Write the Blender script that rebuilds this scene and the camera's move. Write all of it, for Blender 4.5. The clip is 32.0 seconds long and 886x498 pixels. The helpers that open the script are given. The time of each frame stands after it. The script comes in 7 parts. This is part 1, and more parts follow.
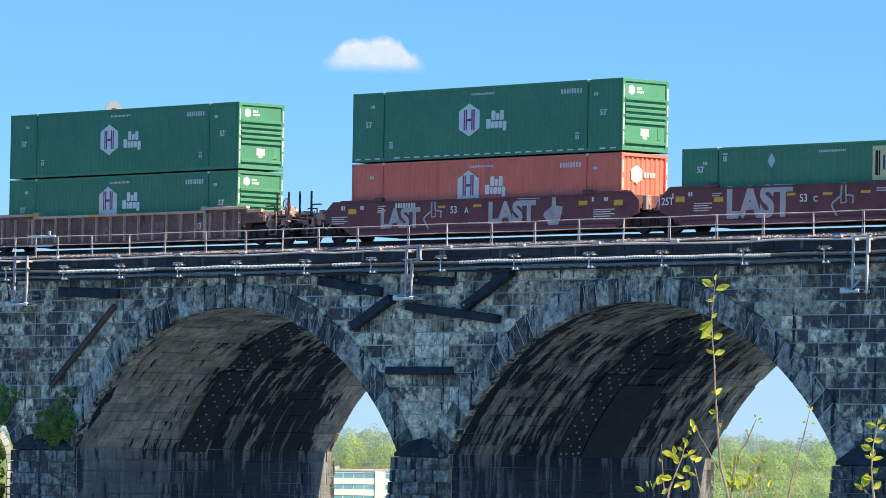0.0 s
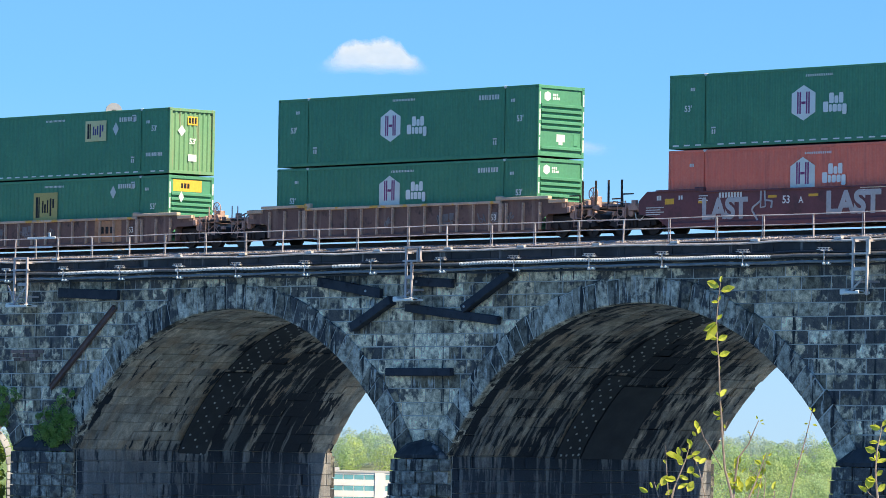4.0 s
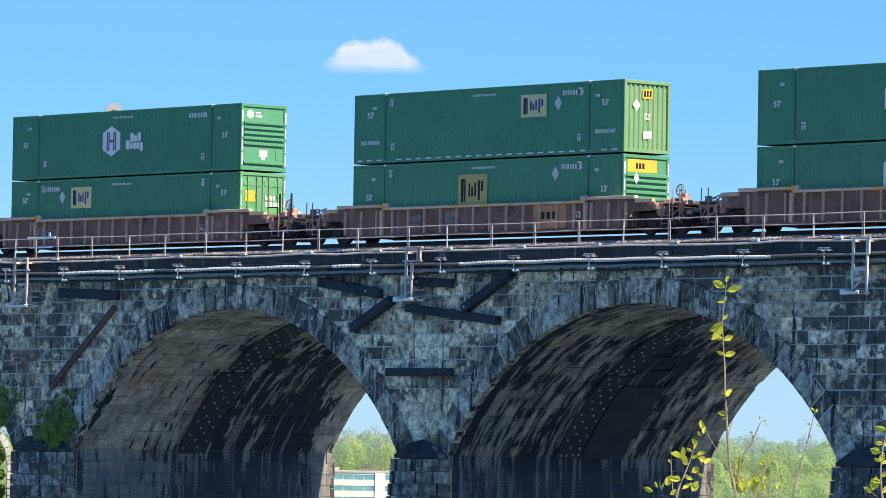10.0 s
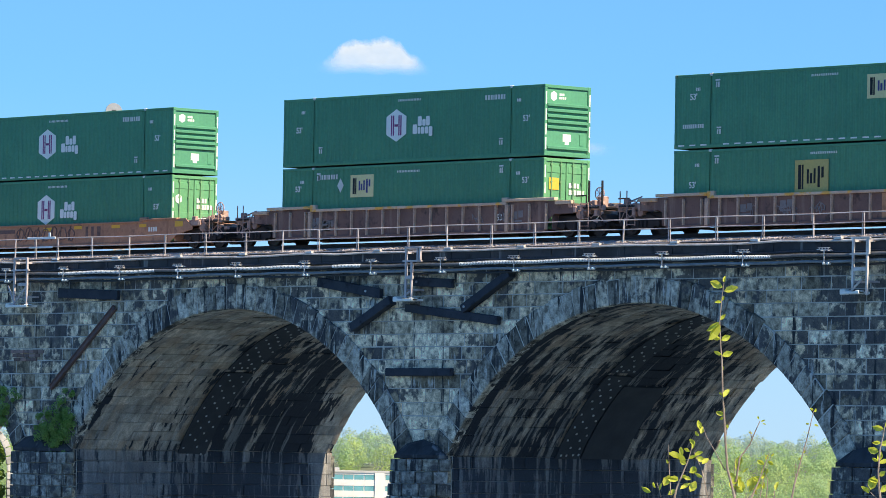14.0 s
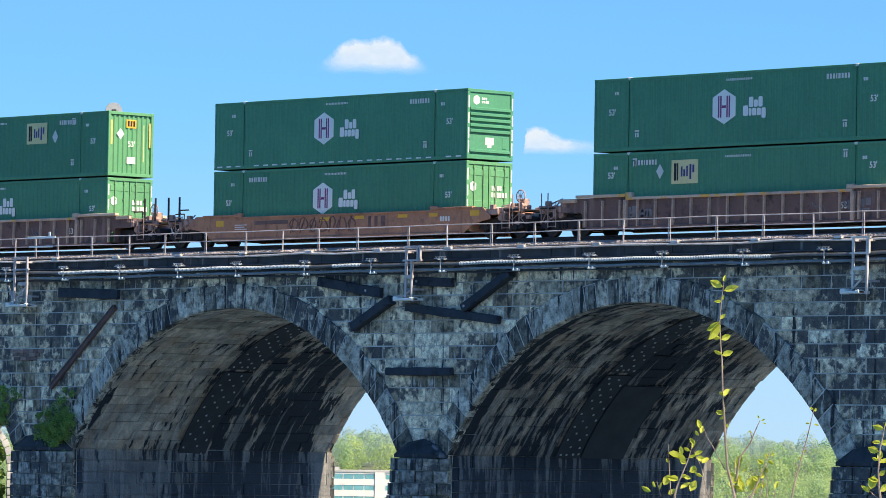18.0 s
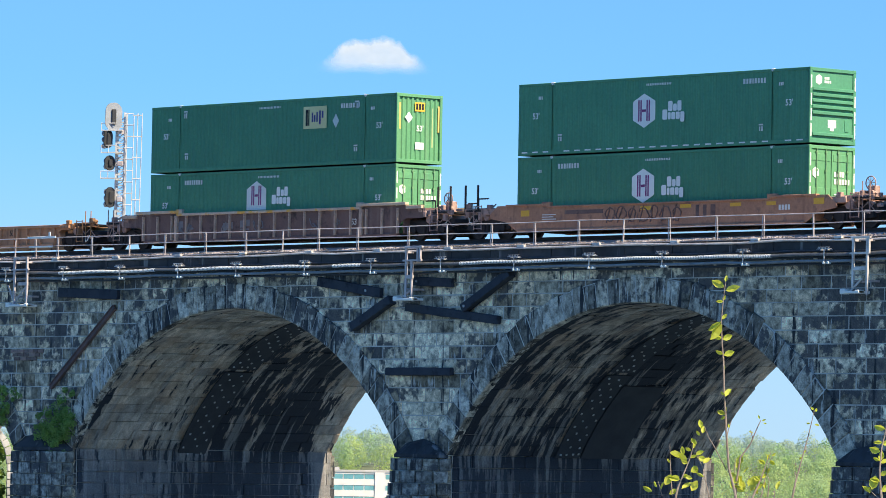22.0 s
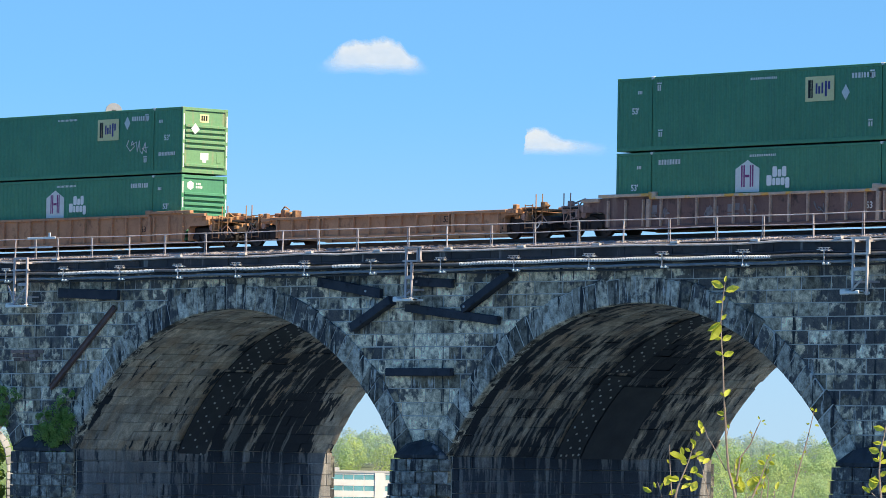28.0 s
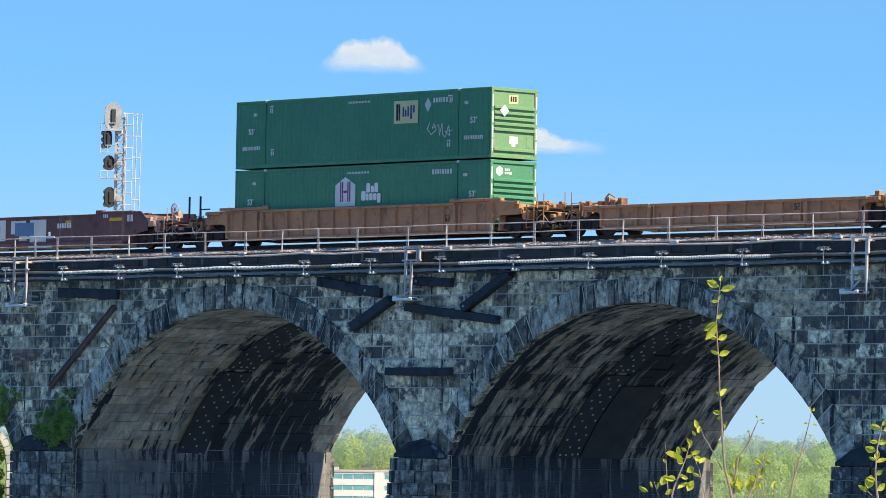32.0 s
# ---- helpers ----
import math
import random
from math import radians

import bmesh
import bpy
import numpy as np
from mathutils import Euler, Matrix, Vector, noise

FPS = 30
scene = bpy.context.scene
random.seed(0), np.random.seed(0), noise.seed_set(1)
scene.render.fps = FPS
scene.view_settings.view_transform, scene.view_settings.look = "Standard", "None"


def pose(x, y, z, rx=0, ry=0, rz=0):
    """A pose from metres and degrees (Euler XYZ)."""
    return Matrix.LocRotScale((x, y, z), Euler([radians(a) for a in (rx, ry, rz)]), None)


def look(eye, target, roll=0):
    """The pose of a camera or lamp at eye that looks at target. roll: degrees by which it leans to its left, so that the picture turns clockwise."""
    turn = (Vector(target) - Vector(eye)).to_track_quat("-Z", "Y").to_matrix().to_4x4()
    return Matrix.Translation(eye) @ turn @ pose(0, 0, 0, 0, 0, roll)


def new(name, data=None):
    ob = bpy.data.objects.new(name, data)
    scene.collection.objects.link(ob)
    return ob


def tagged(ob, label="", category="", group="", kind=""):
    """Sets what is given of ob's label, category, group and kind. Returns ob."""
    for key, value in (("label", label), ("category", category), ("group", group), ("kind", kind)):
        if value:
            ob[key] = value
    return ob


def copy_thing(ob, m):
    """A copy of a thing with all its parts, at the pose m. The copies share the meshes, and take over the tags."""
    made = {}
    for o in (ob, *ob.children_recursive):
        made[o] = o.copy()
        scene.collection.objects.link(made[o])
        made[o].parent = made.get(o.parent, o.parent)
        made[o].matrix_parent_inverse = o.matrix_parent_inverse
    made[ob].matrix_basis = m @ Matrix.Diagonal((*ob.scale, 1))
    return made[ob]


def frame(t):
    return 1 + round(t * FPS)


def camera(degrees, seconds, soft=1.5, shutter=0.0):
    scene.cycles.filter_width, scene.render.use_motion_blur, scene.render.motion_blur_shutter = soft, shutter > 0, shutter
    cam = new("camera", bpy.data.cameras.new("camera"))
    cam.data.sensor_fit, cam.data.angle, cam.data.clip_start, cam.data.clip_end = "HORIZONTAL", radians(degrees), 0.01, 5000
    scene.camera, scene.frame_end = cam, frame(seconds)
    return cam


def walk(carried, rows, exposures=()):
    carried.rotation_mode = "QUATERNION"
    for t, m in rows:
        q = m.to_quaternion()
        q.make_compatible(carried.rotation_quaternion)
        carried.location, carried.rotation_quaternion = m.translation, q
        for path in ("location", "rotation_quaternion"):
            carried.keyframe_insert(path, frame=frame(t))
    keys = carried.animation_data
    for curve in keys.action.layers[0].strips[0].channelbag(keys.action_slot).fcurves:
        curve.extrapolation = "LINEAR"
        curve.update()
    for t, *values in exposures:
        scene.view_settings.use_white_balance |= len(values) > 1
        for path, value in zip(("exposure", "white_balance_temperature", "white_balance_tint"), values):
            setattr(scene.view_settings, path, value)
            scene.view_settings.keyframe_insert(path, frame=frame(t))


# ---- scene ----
# Camera on the river bank, looking up at the viaduct through a long lens; it stands still and nods a little.
EYE = Vector((145.0, -135.61, 5.666))
cam = camera(10.388, 32.0, soft=0.75)


def aim(nod, turn=0.0):
    """The camera's pose with its tilt and pan raised by small angles, in degrees."""
    a, b = radians(47.453 + turn), radians(2.324 + nod)
    way = Vector((-math.sin(a) * math.cos(b), math.cos(a) * math.cos(b), math.sin(b)))
    return look(EYE, EYE + way * 100, 0.975)


walk(cam, [(t, aim(n * 0.00664, s * 0.00664)) for t, n, s in (
    (0, -1.6, 0), (0.5, -0.3, 0), (1.5, -0.2, 0), (2.5, 0, 0), (3, 0.1, 0), (3.5, 1.0, 0), (4.5, 0.8, 0), (5.5, 0, -1),
    (6, -1.6, -1), (6.5, -1.5, -0.7), (7, -1.6, 0), (7.5, 0.4, 0), (8, 1.2, 0), (8.5, 1.4, 0), (9, 2.7, 0), (9.5, 1.4, 0),
    (10, 1.1, 0), (11, 1.1, 0), (12, 1.1, 0), (13, 1.2, 0), (14.5, 1.1, 0), (16.5, 0, 0), (17, -1.6, 0), (17.5, -1.5, 0),
    (18, 0, 0), (18.5, 1.1, 0), (19, 0.1, 0), (19.5, 0, 0), (20, -0.8, 0), (20.5, -0.8, 0), (21, 0.2, 0), (21.5, 0.8, 0),
    (22, 0.1, 0), (23, 0.1, 0), (23.5, 1.2, 0), (24, 0.8, 0), (24.5, 1.1, 0), (25, 0, -1), (25.5, 1, 0), (27.5, 1.1, 0),
    (28, 1.1, 0), (28.5, 0.4, 0), (29, 0, 0), (29.5, 0, -0.3), (30, -1.6, -1), (30.5, -0.3, -0.7), (31, 0, 0), (31.5, 0, 0), (32, 0, -1))],
     exposures=((0, 0.88, 6600, 10), (25, 0.88, 6600, 10), (28, 0.81, 6720, 10), (32, 0.785, 6720, 10)))

# Daylight: a clear spring day, the sun high beyond the end of the viaduct.
SUN_WAY = Vector((0.645, 0.080, 0.760)).normalized()
sun = new("sun", bpy.data.lights.new("sun", "SUN"))
sun.data.energy, sun.data.angle, sun.data.color = 5.0, radians(0.5), (1.0, 0.89, 0.66)
sun.matrix_world = look((0, 0, 300), Vector((0, 0, 300)) - SUN_WAY)
world = bpy.data.worlds.new("world")
scene.world = world
world.use_nodes = True
sky = world.node_tree.nodes.new("ShaderNodeTexSky")
sky.sky_type, sky.sun_disc = "NISHITA", False
sky.sun_elevation, sky.sun_rotation = math.asin(SUN_WAY.z), math.atan2(SUN_WAY.x, SUN_WAY.y)
sky.altitude, sky.air_density, sky.dust_density, sky.ozone_density = 100, 1.0, 0.1, 2.0
air = world.node_tree
where = air.nodes.new("ShaderNodeTexCoord")
lift = air.nodes.new("ShaderNodeMapping")
lift.inputs["Location"].default_value = (0, 0, 0.14)
lift.inputs["Scale"].default_value = (1, 1, 1.1)
air.links.new(where.outputs["Generated"], lift.inputs[0])
air.links.new(lift.outputs[0], sky.inputs[0])
tone = air.nodes.new("ShaderNodeHueSaturation")
tone.inputs["Saturation"].default_value = 1.05
air.links.new(sky.outputs[0], tone.inputs["Color"])
clear = air.nodes.new("ShaderNodeMix")
clear.data_type, clear.blend_type = "RGBA", "MULTIPLY"
clear.inputs[0].default_value, clear.inputs[7].default_value = 1.0, (0.495, 0.80, 0.95, 1)
air.links.new(tone.outputs[0], clear.inputs[6])
# the sky deepens towards the zenith
height = air.nodes.new("ShaderNodeSeparateXYZ")
air.links.new(where.outputs["Generated"], height.inputs[0])
overhead = air.nodes.new("ShaderNodeMapRange")
overhead.interpolation_type = "SMOOTHSTEP"
overhead.inputs["From Min"].default_value, overhead.inputs["From Max"].default_value = 0.09, 0.45
air.links.new(height.outputs[2], overhead.inputs[0])
deep = air.nodes.new("ShaderNodeMix")
deep.data_type, deep.blend_type = "RGBA", "MULTIPLY"
deep.inputs[7].default_value = (0.68, 0.90, 1.12, 1)
air.links.new(overhead.outputs[0], deep.inputs[0])
air.links.new(clear.outputs[2], deep.inputs[6])
# pale haze over the horizon
near_horizon = air.nodes.new("ShaderNodeMapRange")
near_horizon.interpolation_type = "SMOOTHSTEP"
near_horizon.inputs["From Min"].default_value, near_horizon.inputs["From Max"].default_value = 0.078, -0.01
near_horizon.inputs["To Max"].default_value = 0.85
air.links.new(height.outputs[2], near_horizon.inputs[0])
haze = air.nodes.new("ShaderNodeMix")
haze.data_type = "RGBA"
haze.inputs[7].default_value = (2.45, 3.35, 4.1, 1)
air.links.new(near_horizon.outputs[0], haze.inputs[0])
air.links.new(deep.outputs[2], haze.inputs[6])
air.links.new(haze.outputs[2], air.nodes["Background"].inputs["Color"])
air.nodes["Background"].inputs["Strength"].default_value = 0.12


# ---- materials ----
def shader(name):
    m = bpy.data.materials.new(name)
    m.use_nodes = True
    return m, m.node_tree, m.node_tree.nodes["Principled BSDF"]


def node(nt, kind, **values):
    n = nt.nodes.new(kind)
    for key, value in values.items():
        n.inputs[key.replace("_", " ")].default_value = value
    return n


def blend(nt, factor, a, b, kind="MIX"):
    """A colour mix; each of the three is a socket or a value."""
    n = nt.nodes.new("ShaderNodeMix")
    n.data_type, n.blend_type = "RGBA", kind
    for i, v in ((0, factor), (6, a), (7, b)):
        if isinstance(v, bpy.types.NodeSocket):
            nt.links.new(v, n.inputs[i])
        else:
            n.inputs[i].default_value = v if i == 0 else (*v, 1)
    return n.outputs[2]


def ramp(nt, socket, lo, hi):
    n = node(nt, "ShaderNodeMapRange", From_Min=lo, From_Max=hi)
    nt.links.new(socket, n.inputs[0])
    return n.outputs[0]


def grain(nt, where, scale, detail=4.0, stretch=None):
    if stretch:
        m = nt.nodes.new("ShaderNodeMapping")
        m.inputs["Scale"].default_value = stretch
        nt.links.new(where, m.inputs[0])
        where = m.outputs[0]
    n = node(nt, "ShaderNodeTexNoise", Scale=scale, Detail=detail, Roughness=0.62)
    nt.links.new(where, n.inputs["Vector"])
    return n.outputs[0]


def surface(name, a, b, rough=0.6, metal=0.0, large=0.8, fine=18.0, bump=0.25, depth=0.02, streak=None, streaks=(0.56, 0.72),
            streak_scale=2.2, blot=None, blots=(0.55, 0.7), vary=0.0, island=False, still=False, gloss=0.15, shine=0.5):
    """A weathered surface: two colours in large patches, fine grain, and streaks or blots of other colours."""
    m, nt, out = shader(name)
    if still:
        where = nt.nodes.new("ShaderNodeNewGeometry").outputs["Position"]
    else:
        where = nt.nodes.new("ShaderNodeTexCoord").outputs["Object"]
    small = grain(nt, where, fine, 5)
    col = blend(nt, ramp(nt, grain(nt, where, large), 0.35, 0.65), a, b)
    if blot:
        col = blend(nt, ramp(nt, grain(nt, where, large * 2.3, 6), *blots), col, blot)
    if streak:
        col = blend(nt, ramp(nt, grain(nt, where, streak_scale, 4, (1, 1, 0.09)), *streaks), col, streak)
    shade = ramp(nt, small, -0.6, 1.3)
    grey = nt.nodes.new("ShaderNodeCombineColor")
    for i in range(3):
        nt.links.new(shade, grey.inputs[i])
    col = blend(nt, 0.55, col, grey.outputs[0], "OVERLAY")
    if vary:
        pick = nt.nodes.new("ShaderNodeNewGeometry").outputs["Random Per Island"] if island else nt.nodes.new("ShaderNodeObjectInfo").outputs["Random"]
        hsv = nt.nodes.new("ShaderNodeHueSaturation")
        nt.links.new(ramp(nt, pick, 0, 1), hsv.inputs["Value"])
        hsv.inputs["Value"].links[0].from_node.inputs["To Min"].default_value = 1 - vary
        hsv.inputs["Value"].links[0].from_node.inputs["To Max"].default_value = 1 + vary
        nt.links.new(col, hsv.inputs["Color"])
        col = hsv.outputs[0]
    nt.links.new(col, out.inputs["Base Color"])
    r = node(nt, "ShaderNodeMapRange", To_Min=rough - gloss, To_Max=min(1, rough + gloss))
    nt.links.new(small, r.inputs[0])
    nt.links.new(r.outputs[0], out.inputs["Roughness"])
    out.inputs["Metallic"].default_value = metal
    out.inputs["Specular IOR Level"].default_value = shine
    b_ = node(nt, "ShaderNodeBump", Strength=bump, Distance=depth)
    nt.links.new(small, b_.inputs["Height"])
    nt.links.new(b_.outputs[0], out.inputs["Normal"])
    return m


def maths(nt, op, a, b=0.0):
    n = nt.nodes.new("ShaderNodeMath")
    n.operation = op
    for i, v in enumerate((a, b)):
        if isinstance(v, bpy.types.NodeSocket):
            nt.links.new(v, n.inputs[i])
        else:
            n.inputs[i].default_value = v
    return n.outputs[0]


def hill(nt, socket, middle, wide):
    """A smooth bump of height 1 round one value of a socket."""
    d = maths(nt, "DIVIDE", maths(nt, "SUBTRACT", socket, middle), wide)
    return maths(nt, "EXPONENT", maths(nt, "MULTIPLY", maths(nt, "MULTIPLY", d, d), -1.0))


def valued(nt, col, factor, lo, hi, a=0.0, b=1.0):
    """The colour made darker or lighter by a factor, from lo to hi as the factor goes from a to b."""
    k = node(nt, "ShaderNodeMapRange", From_Min=a, From_Max=b, To_Min=lo, To_Max=hi)
    nt.links.new(factor, k.inputs[0])
    hsv = nt.nodes.new("ShaderNodeHueSaturation")
    nt.links.new(col, hsv.inputs["Color"])
    nt.links.new(k.outputs[0], hsv.inputs["Value"])
    return hsv.outputs[0]


def finish_stone(nt, out, col, coarse, fine):
    nt.links.new(valued(nt, col, fine, 0.72, 1.28, 0.3, 0.7), out.inputs["Base Color"])
    out.inputs["Roughness"].default_value = 0.85
    out.inputs["Specular IOR Level"].default_value = 0.3
    b_ = node(nt, "ShaderNodeBump", Strength=0.8, Distance=0.06)
    nt.links.new(coarse, b_.inputs["Height"])
    c_ = node(nt, "ShaderNodeBump", Strength=0.4, Distance=0.015)
    nt.links.new(fine, c_.inputs["Height"])
    nt.links.new(b_.outputs[0], c_.inputs["Normal"])
    nt.links.new(c_.outputs[0], out.inputs["Normal"])


def own_tone(nt, geo, island):
    """Two random numbers of a stone."""
    pick = geo.outputs["Random Per Island"] if island else nt.nodes.new("ShaderNodeObjectInfo").outputs["Random"]
    return pick, maths(nt, "FRACT", maths(nt, "MULTIPLY", pick, 7.31))


def masonry(name, pale, warm, soot=0.505, lime=0.60, black=0.59, island=False, spread=(0.40, 1.85), streaky=0.0):
    """Old sooty stone: each piece has its own tone, soot clings in ragged clots, lime bleeds down from the joints."""
    m, nt, out = shader(name)
    geo = nt.nodes.new("ShaderNodeNewGeometry")
    where = geo.outputs["Position"]
    pick, hue = own_tone(nt, geo, island)
    col = valued(nt, blend(nt, hue, pale, warm), pick, *spread)
    coarse, fine = grain(nt, where, 3.4, 9), grain(nt, where, 17.0, 5)
    col = valued(nt, col, coarse, 0.38, 1.6, 0.36, 0.64)
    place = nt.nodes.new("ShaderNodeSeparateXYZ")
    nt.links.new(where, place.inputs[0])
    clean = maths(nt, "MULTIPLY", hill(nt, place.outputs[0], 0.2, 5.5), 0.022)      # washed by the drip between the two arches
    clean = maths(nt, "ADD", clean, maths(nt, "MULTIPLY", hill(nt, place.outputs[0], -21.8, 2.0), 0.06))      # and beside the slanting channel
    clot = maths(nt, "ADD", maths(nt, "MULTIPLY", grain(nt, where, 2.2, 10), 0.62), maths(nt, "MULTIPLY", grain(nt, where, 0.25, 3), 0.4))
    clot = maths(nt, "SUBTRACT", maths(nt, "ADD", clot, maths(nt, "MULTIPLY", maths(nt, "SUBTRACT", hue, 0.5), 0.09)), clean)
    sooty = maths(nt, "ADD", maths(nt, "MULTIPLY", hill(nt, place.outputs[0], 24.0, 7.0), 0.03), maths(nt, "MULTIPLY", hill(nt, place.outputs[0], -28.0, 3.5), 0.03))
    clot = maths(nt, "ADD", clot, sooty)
    col = blend(nt, maths(nt, "MULTIPLY", ramp(nt, clot, soot, soot + 0.05), 0.9), col, (0.062, 0.064, 0.071))
    run = grain(nt, where, 2.6, 6, (1, 1, 0.10))
    col = blend(nt, ramp(nt, run, black, black + 0.06), col, (0.030, 0.032, 0.037))
    drip = grain(nt, where, 5.5, 5, (1, 1, 0.16))
    if not streaky:
        drip = maths(nt, "ADD", maths(nt, "MULTIPLY", drip, 0.72), maths(nt, "MULTIPLY", grain(nt, where, 0.7, 2), 0.28))
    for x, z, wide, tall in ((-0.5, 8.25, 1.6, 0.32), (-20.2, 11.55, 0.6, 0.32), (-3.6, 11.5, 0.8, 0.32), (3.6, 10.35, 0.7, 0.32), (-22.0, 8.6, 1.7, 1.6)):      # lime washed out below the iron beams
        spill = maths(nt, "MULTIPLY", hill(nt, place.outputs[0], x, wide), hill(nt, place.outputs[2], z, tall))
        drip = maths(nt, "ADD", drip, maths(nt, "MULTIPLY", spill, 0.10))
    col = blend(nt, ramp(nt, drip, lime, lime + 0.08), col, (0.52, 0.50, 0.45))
    finish_stone(nt, out, col, coarse, fine)
    return m


def barrel(name, bands, soot=0.525, low_bias=0.03, island=True, damp=0.3):
    """Stone under an arch: brown at the crown, with ragged black damp that runs down round the curve in bands along it,
    denser lower down.
    """
    m, nt, out = shader(name)
    geo = nt.nodes.new("ShaderNodeNewGeometry")
    place = nt.nodes.new("ShaderNodeSeparateXYZ")
    nt.links.new(nt.nodes.new("ShaderNodeTexCoord").outputs["Object"], place.inputs[0])
    turn = maths(nt, "ARCTAN2", place.outputs[2], place.outputs[0])
    unrolled = nt.nodes.new("ShaderNodeCombineXYZ")
    nt.links.new(place.outputs[1], unrolled.inputs[0])
    nt.links.new(maths(nt, "MULTIPLY", turn, 12.45), unrolled.inputs[1])
    flat = unrolled.outputs[0]
    pick, hue = own_tone(nt, geo, island)
    col = valued(nt, blend(nt, hue, (0.36, 0.325, 0.28), (0.46, 0.38, 0.295)), pick, 0.7, 1.25)
    coarse, fine = grain(nt, flat, 3.0, 9, (1, 0.6, 1)), grain(nt, flat, 15.0, 5)
    col = valued(nt, col, coarse, 0.62, 1.35, 0.33, 0.67)
    col = valued(nt, col, grain(nt, flat, 0.5, 3), 0.75, 1.3, 0.38, 0.62)
    col = blend(nt, maths(nt, "MULTIPLY", ramp(nt, grain(nt, flat, 0.8, 4, (1, 0.6, 1)), 0.50, 0.60), 0.45), col, (0.46, 0.31, 0.20))
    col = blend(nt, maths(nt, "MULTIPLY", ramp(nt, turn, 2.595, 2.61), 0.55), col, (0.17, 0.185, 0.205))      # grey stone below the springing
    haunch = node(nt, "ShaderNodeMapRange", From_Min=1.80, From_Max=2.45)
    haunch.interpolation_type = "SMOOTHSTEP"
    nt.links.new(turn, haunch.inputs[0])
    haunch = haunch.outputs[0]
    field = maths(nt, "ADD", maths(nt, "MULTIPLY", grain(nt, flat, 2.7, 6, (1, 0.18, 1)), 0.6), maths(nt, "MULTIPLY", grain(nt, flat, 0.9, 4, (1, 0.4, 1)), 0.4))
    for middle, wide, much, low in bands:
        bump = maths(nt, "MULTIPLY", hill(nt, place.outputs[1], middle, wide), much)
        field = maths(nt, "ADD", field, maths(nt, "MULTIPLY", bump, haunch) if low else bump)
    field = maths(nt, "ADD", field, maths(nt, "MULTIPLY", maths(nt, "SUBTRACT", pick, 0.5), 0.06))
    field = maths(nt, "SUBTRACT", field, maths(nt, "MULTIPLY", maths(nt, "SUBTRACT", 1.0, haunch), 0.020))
    field = maths(nt, "ADD", field, maths(nt, "MULTIPLY", ramp(nt, turn, 2.5, 2.8), low_bias))      # more of the black under the springing
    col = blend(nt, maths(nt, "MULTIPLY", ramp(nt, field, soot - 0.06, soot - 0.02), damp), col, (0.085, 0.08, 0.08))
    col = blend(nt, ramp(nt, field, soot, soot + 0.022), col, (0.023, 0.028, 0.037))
    col = blend(nt, maths(nt, "MULTIPLY", ramp(nt, turn, 2.595, 2.66), 0.38), col, (0.085, 0.098, 0.122))      # bluish haze over the dark piers, mixed into the stone colour
    pale = maths(nt, "ADD", grain(nt, flat, 2.9, 6, (1, 0.07, 1)), maths(nt, "MULTIPLY", haunch, 0.05))
    pale = maths(nt, "MULTIPLY", ramp(nt, pale, 0.60, 0.65), 0.5)
    col = blend(nt, pale, col, (0.34, 0.33, 0.31))
    finish_stone(nt, out, col, coarse, fine)
    return m


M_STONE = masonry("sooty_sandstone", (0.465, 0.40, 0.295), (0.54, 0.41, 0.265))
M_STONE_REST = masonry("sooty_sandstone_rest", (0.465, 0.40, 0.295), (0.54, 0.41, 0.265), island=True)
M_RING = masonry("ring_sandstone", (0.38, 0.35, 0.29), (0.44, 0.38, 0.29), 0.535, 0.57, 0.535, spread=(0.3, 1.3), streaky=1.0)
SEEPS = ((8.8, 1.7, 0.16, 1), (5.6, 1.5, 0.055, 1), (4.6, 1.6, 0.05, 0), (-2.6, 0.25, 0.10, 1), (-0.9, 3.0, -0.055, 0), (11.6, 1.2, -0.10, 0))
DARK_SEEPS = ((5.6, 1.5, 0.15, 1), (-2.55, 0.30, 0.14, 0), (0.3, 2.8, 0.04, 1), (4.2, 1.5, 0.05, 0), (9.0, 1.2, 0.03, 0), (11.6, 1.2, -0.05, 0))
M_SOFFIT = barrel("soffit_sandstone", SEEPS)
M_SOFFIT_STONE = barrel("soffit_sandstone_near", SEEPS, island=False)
M_SOFFIT_DARK = barrel("soffit_sandstone_dark", DARK_SEEPS, low_bias=0.055, damp=0.62)
M_SOFFIT_DARK_STONE = barrel("soffit_sandstone_dark_near", DARK_SEEPS, low_bias=0.055, damp=0.62, island=False)
M_NOSE = masonry("pier_nose_sandstone", (0.27, 0.26, 0.235), (0.31, 0.28, 0.22), 0.50, 0.62, 0.55, spread=(0.6, 1.2))
M_MORTAR = surface("lime_mortar", (0.60, 0.565, 0.50), (0.26, 0.245, 0.22), rough=0.95, fine=9, large=0.9, still=True)
M_CAPSTONE = surface("coping_stone", (0.052, 0.052, 0.054), (0.022, 0.023, 0.026), rough=0.9, fine=6, bump=0.5, depth=0.03,
                     blot=(0.012, 0.012, 0.014), streak=(0.20, 0.20, 0.19), streaks=(0.61, 0.70), streak_scale=1.7, large=0.7, still=True)
M_BALLAST = surface("ballast", (0.34, 0.29, 0.28), (0.07, 0.06, 0.062), rough=0.95, fine=12, vary=0.8, island=True, still=True)
M_BED = surface("ballast_bed", (0.34, 0.30, 0.28), (0.22, 0.195, 0.18), rough=0.95, fine=14, bump=0.9, depth=0.05, still=True)
M_TIE = surface("tie_wood", (0.09, 0.07, 0.055), (0.05, 0.045, 0.04), rough=0.9, still=True)
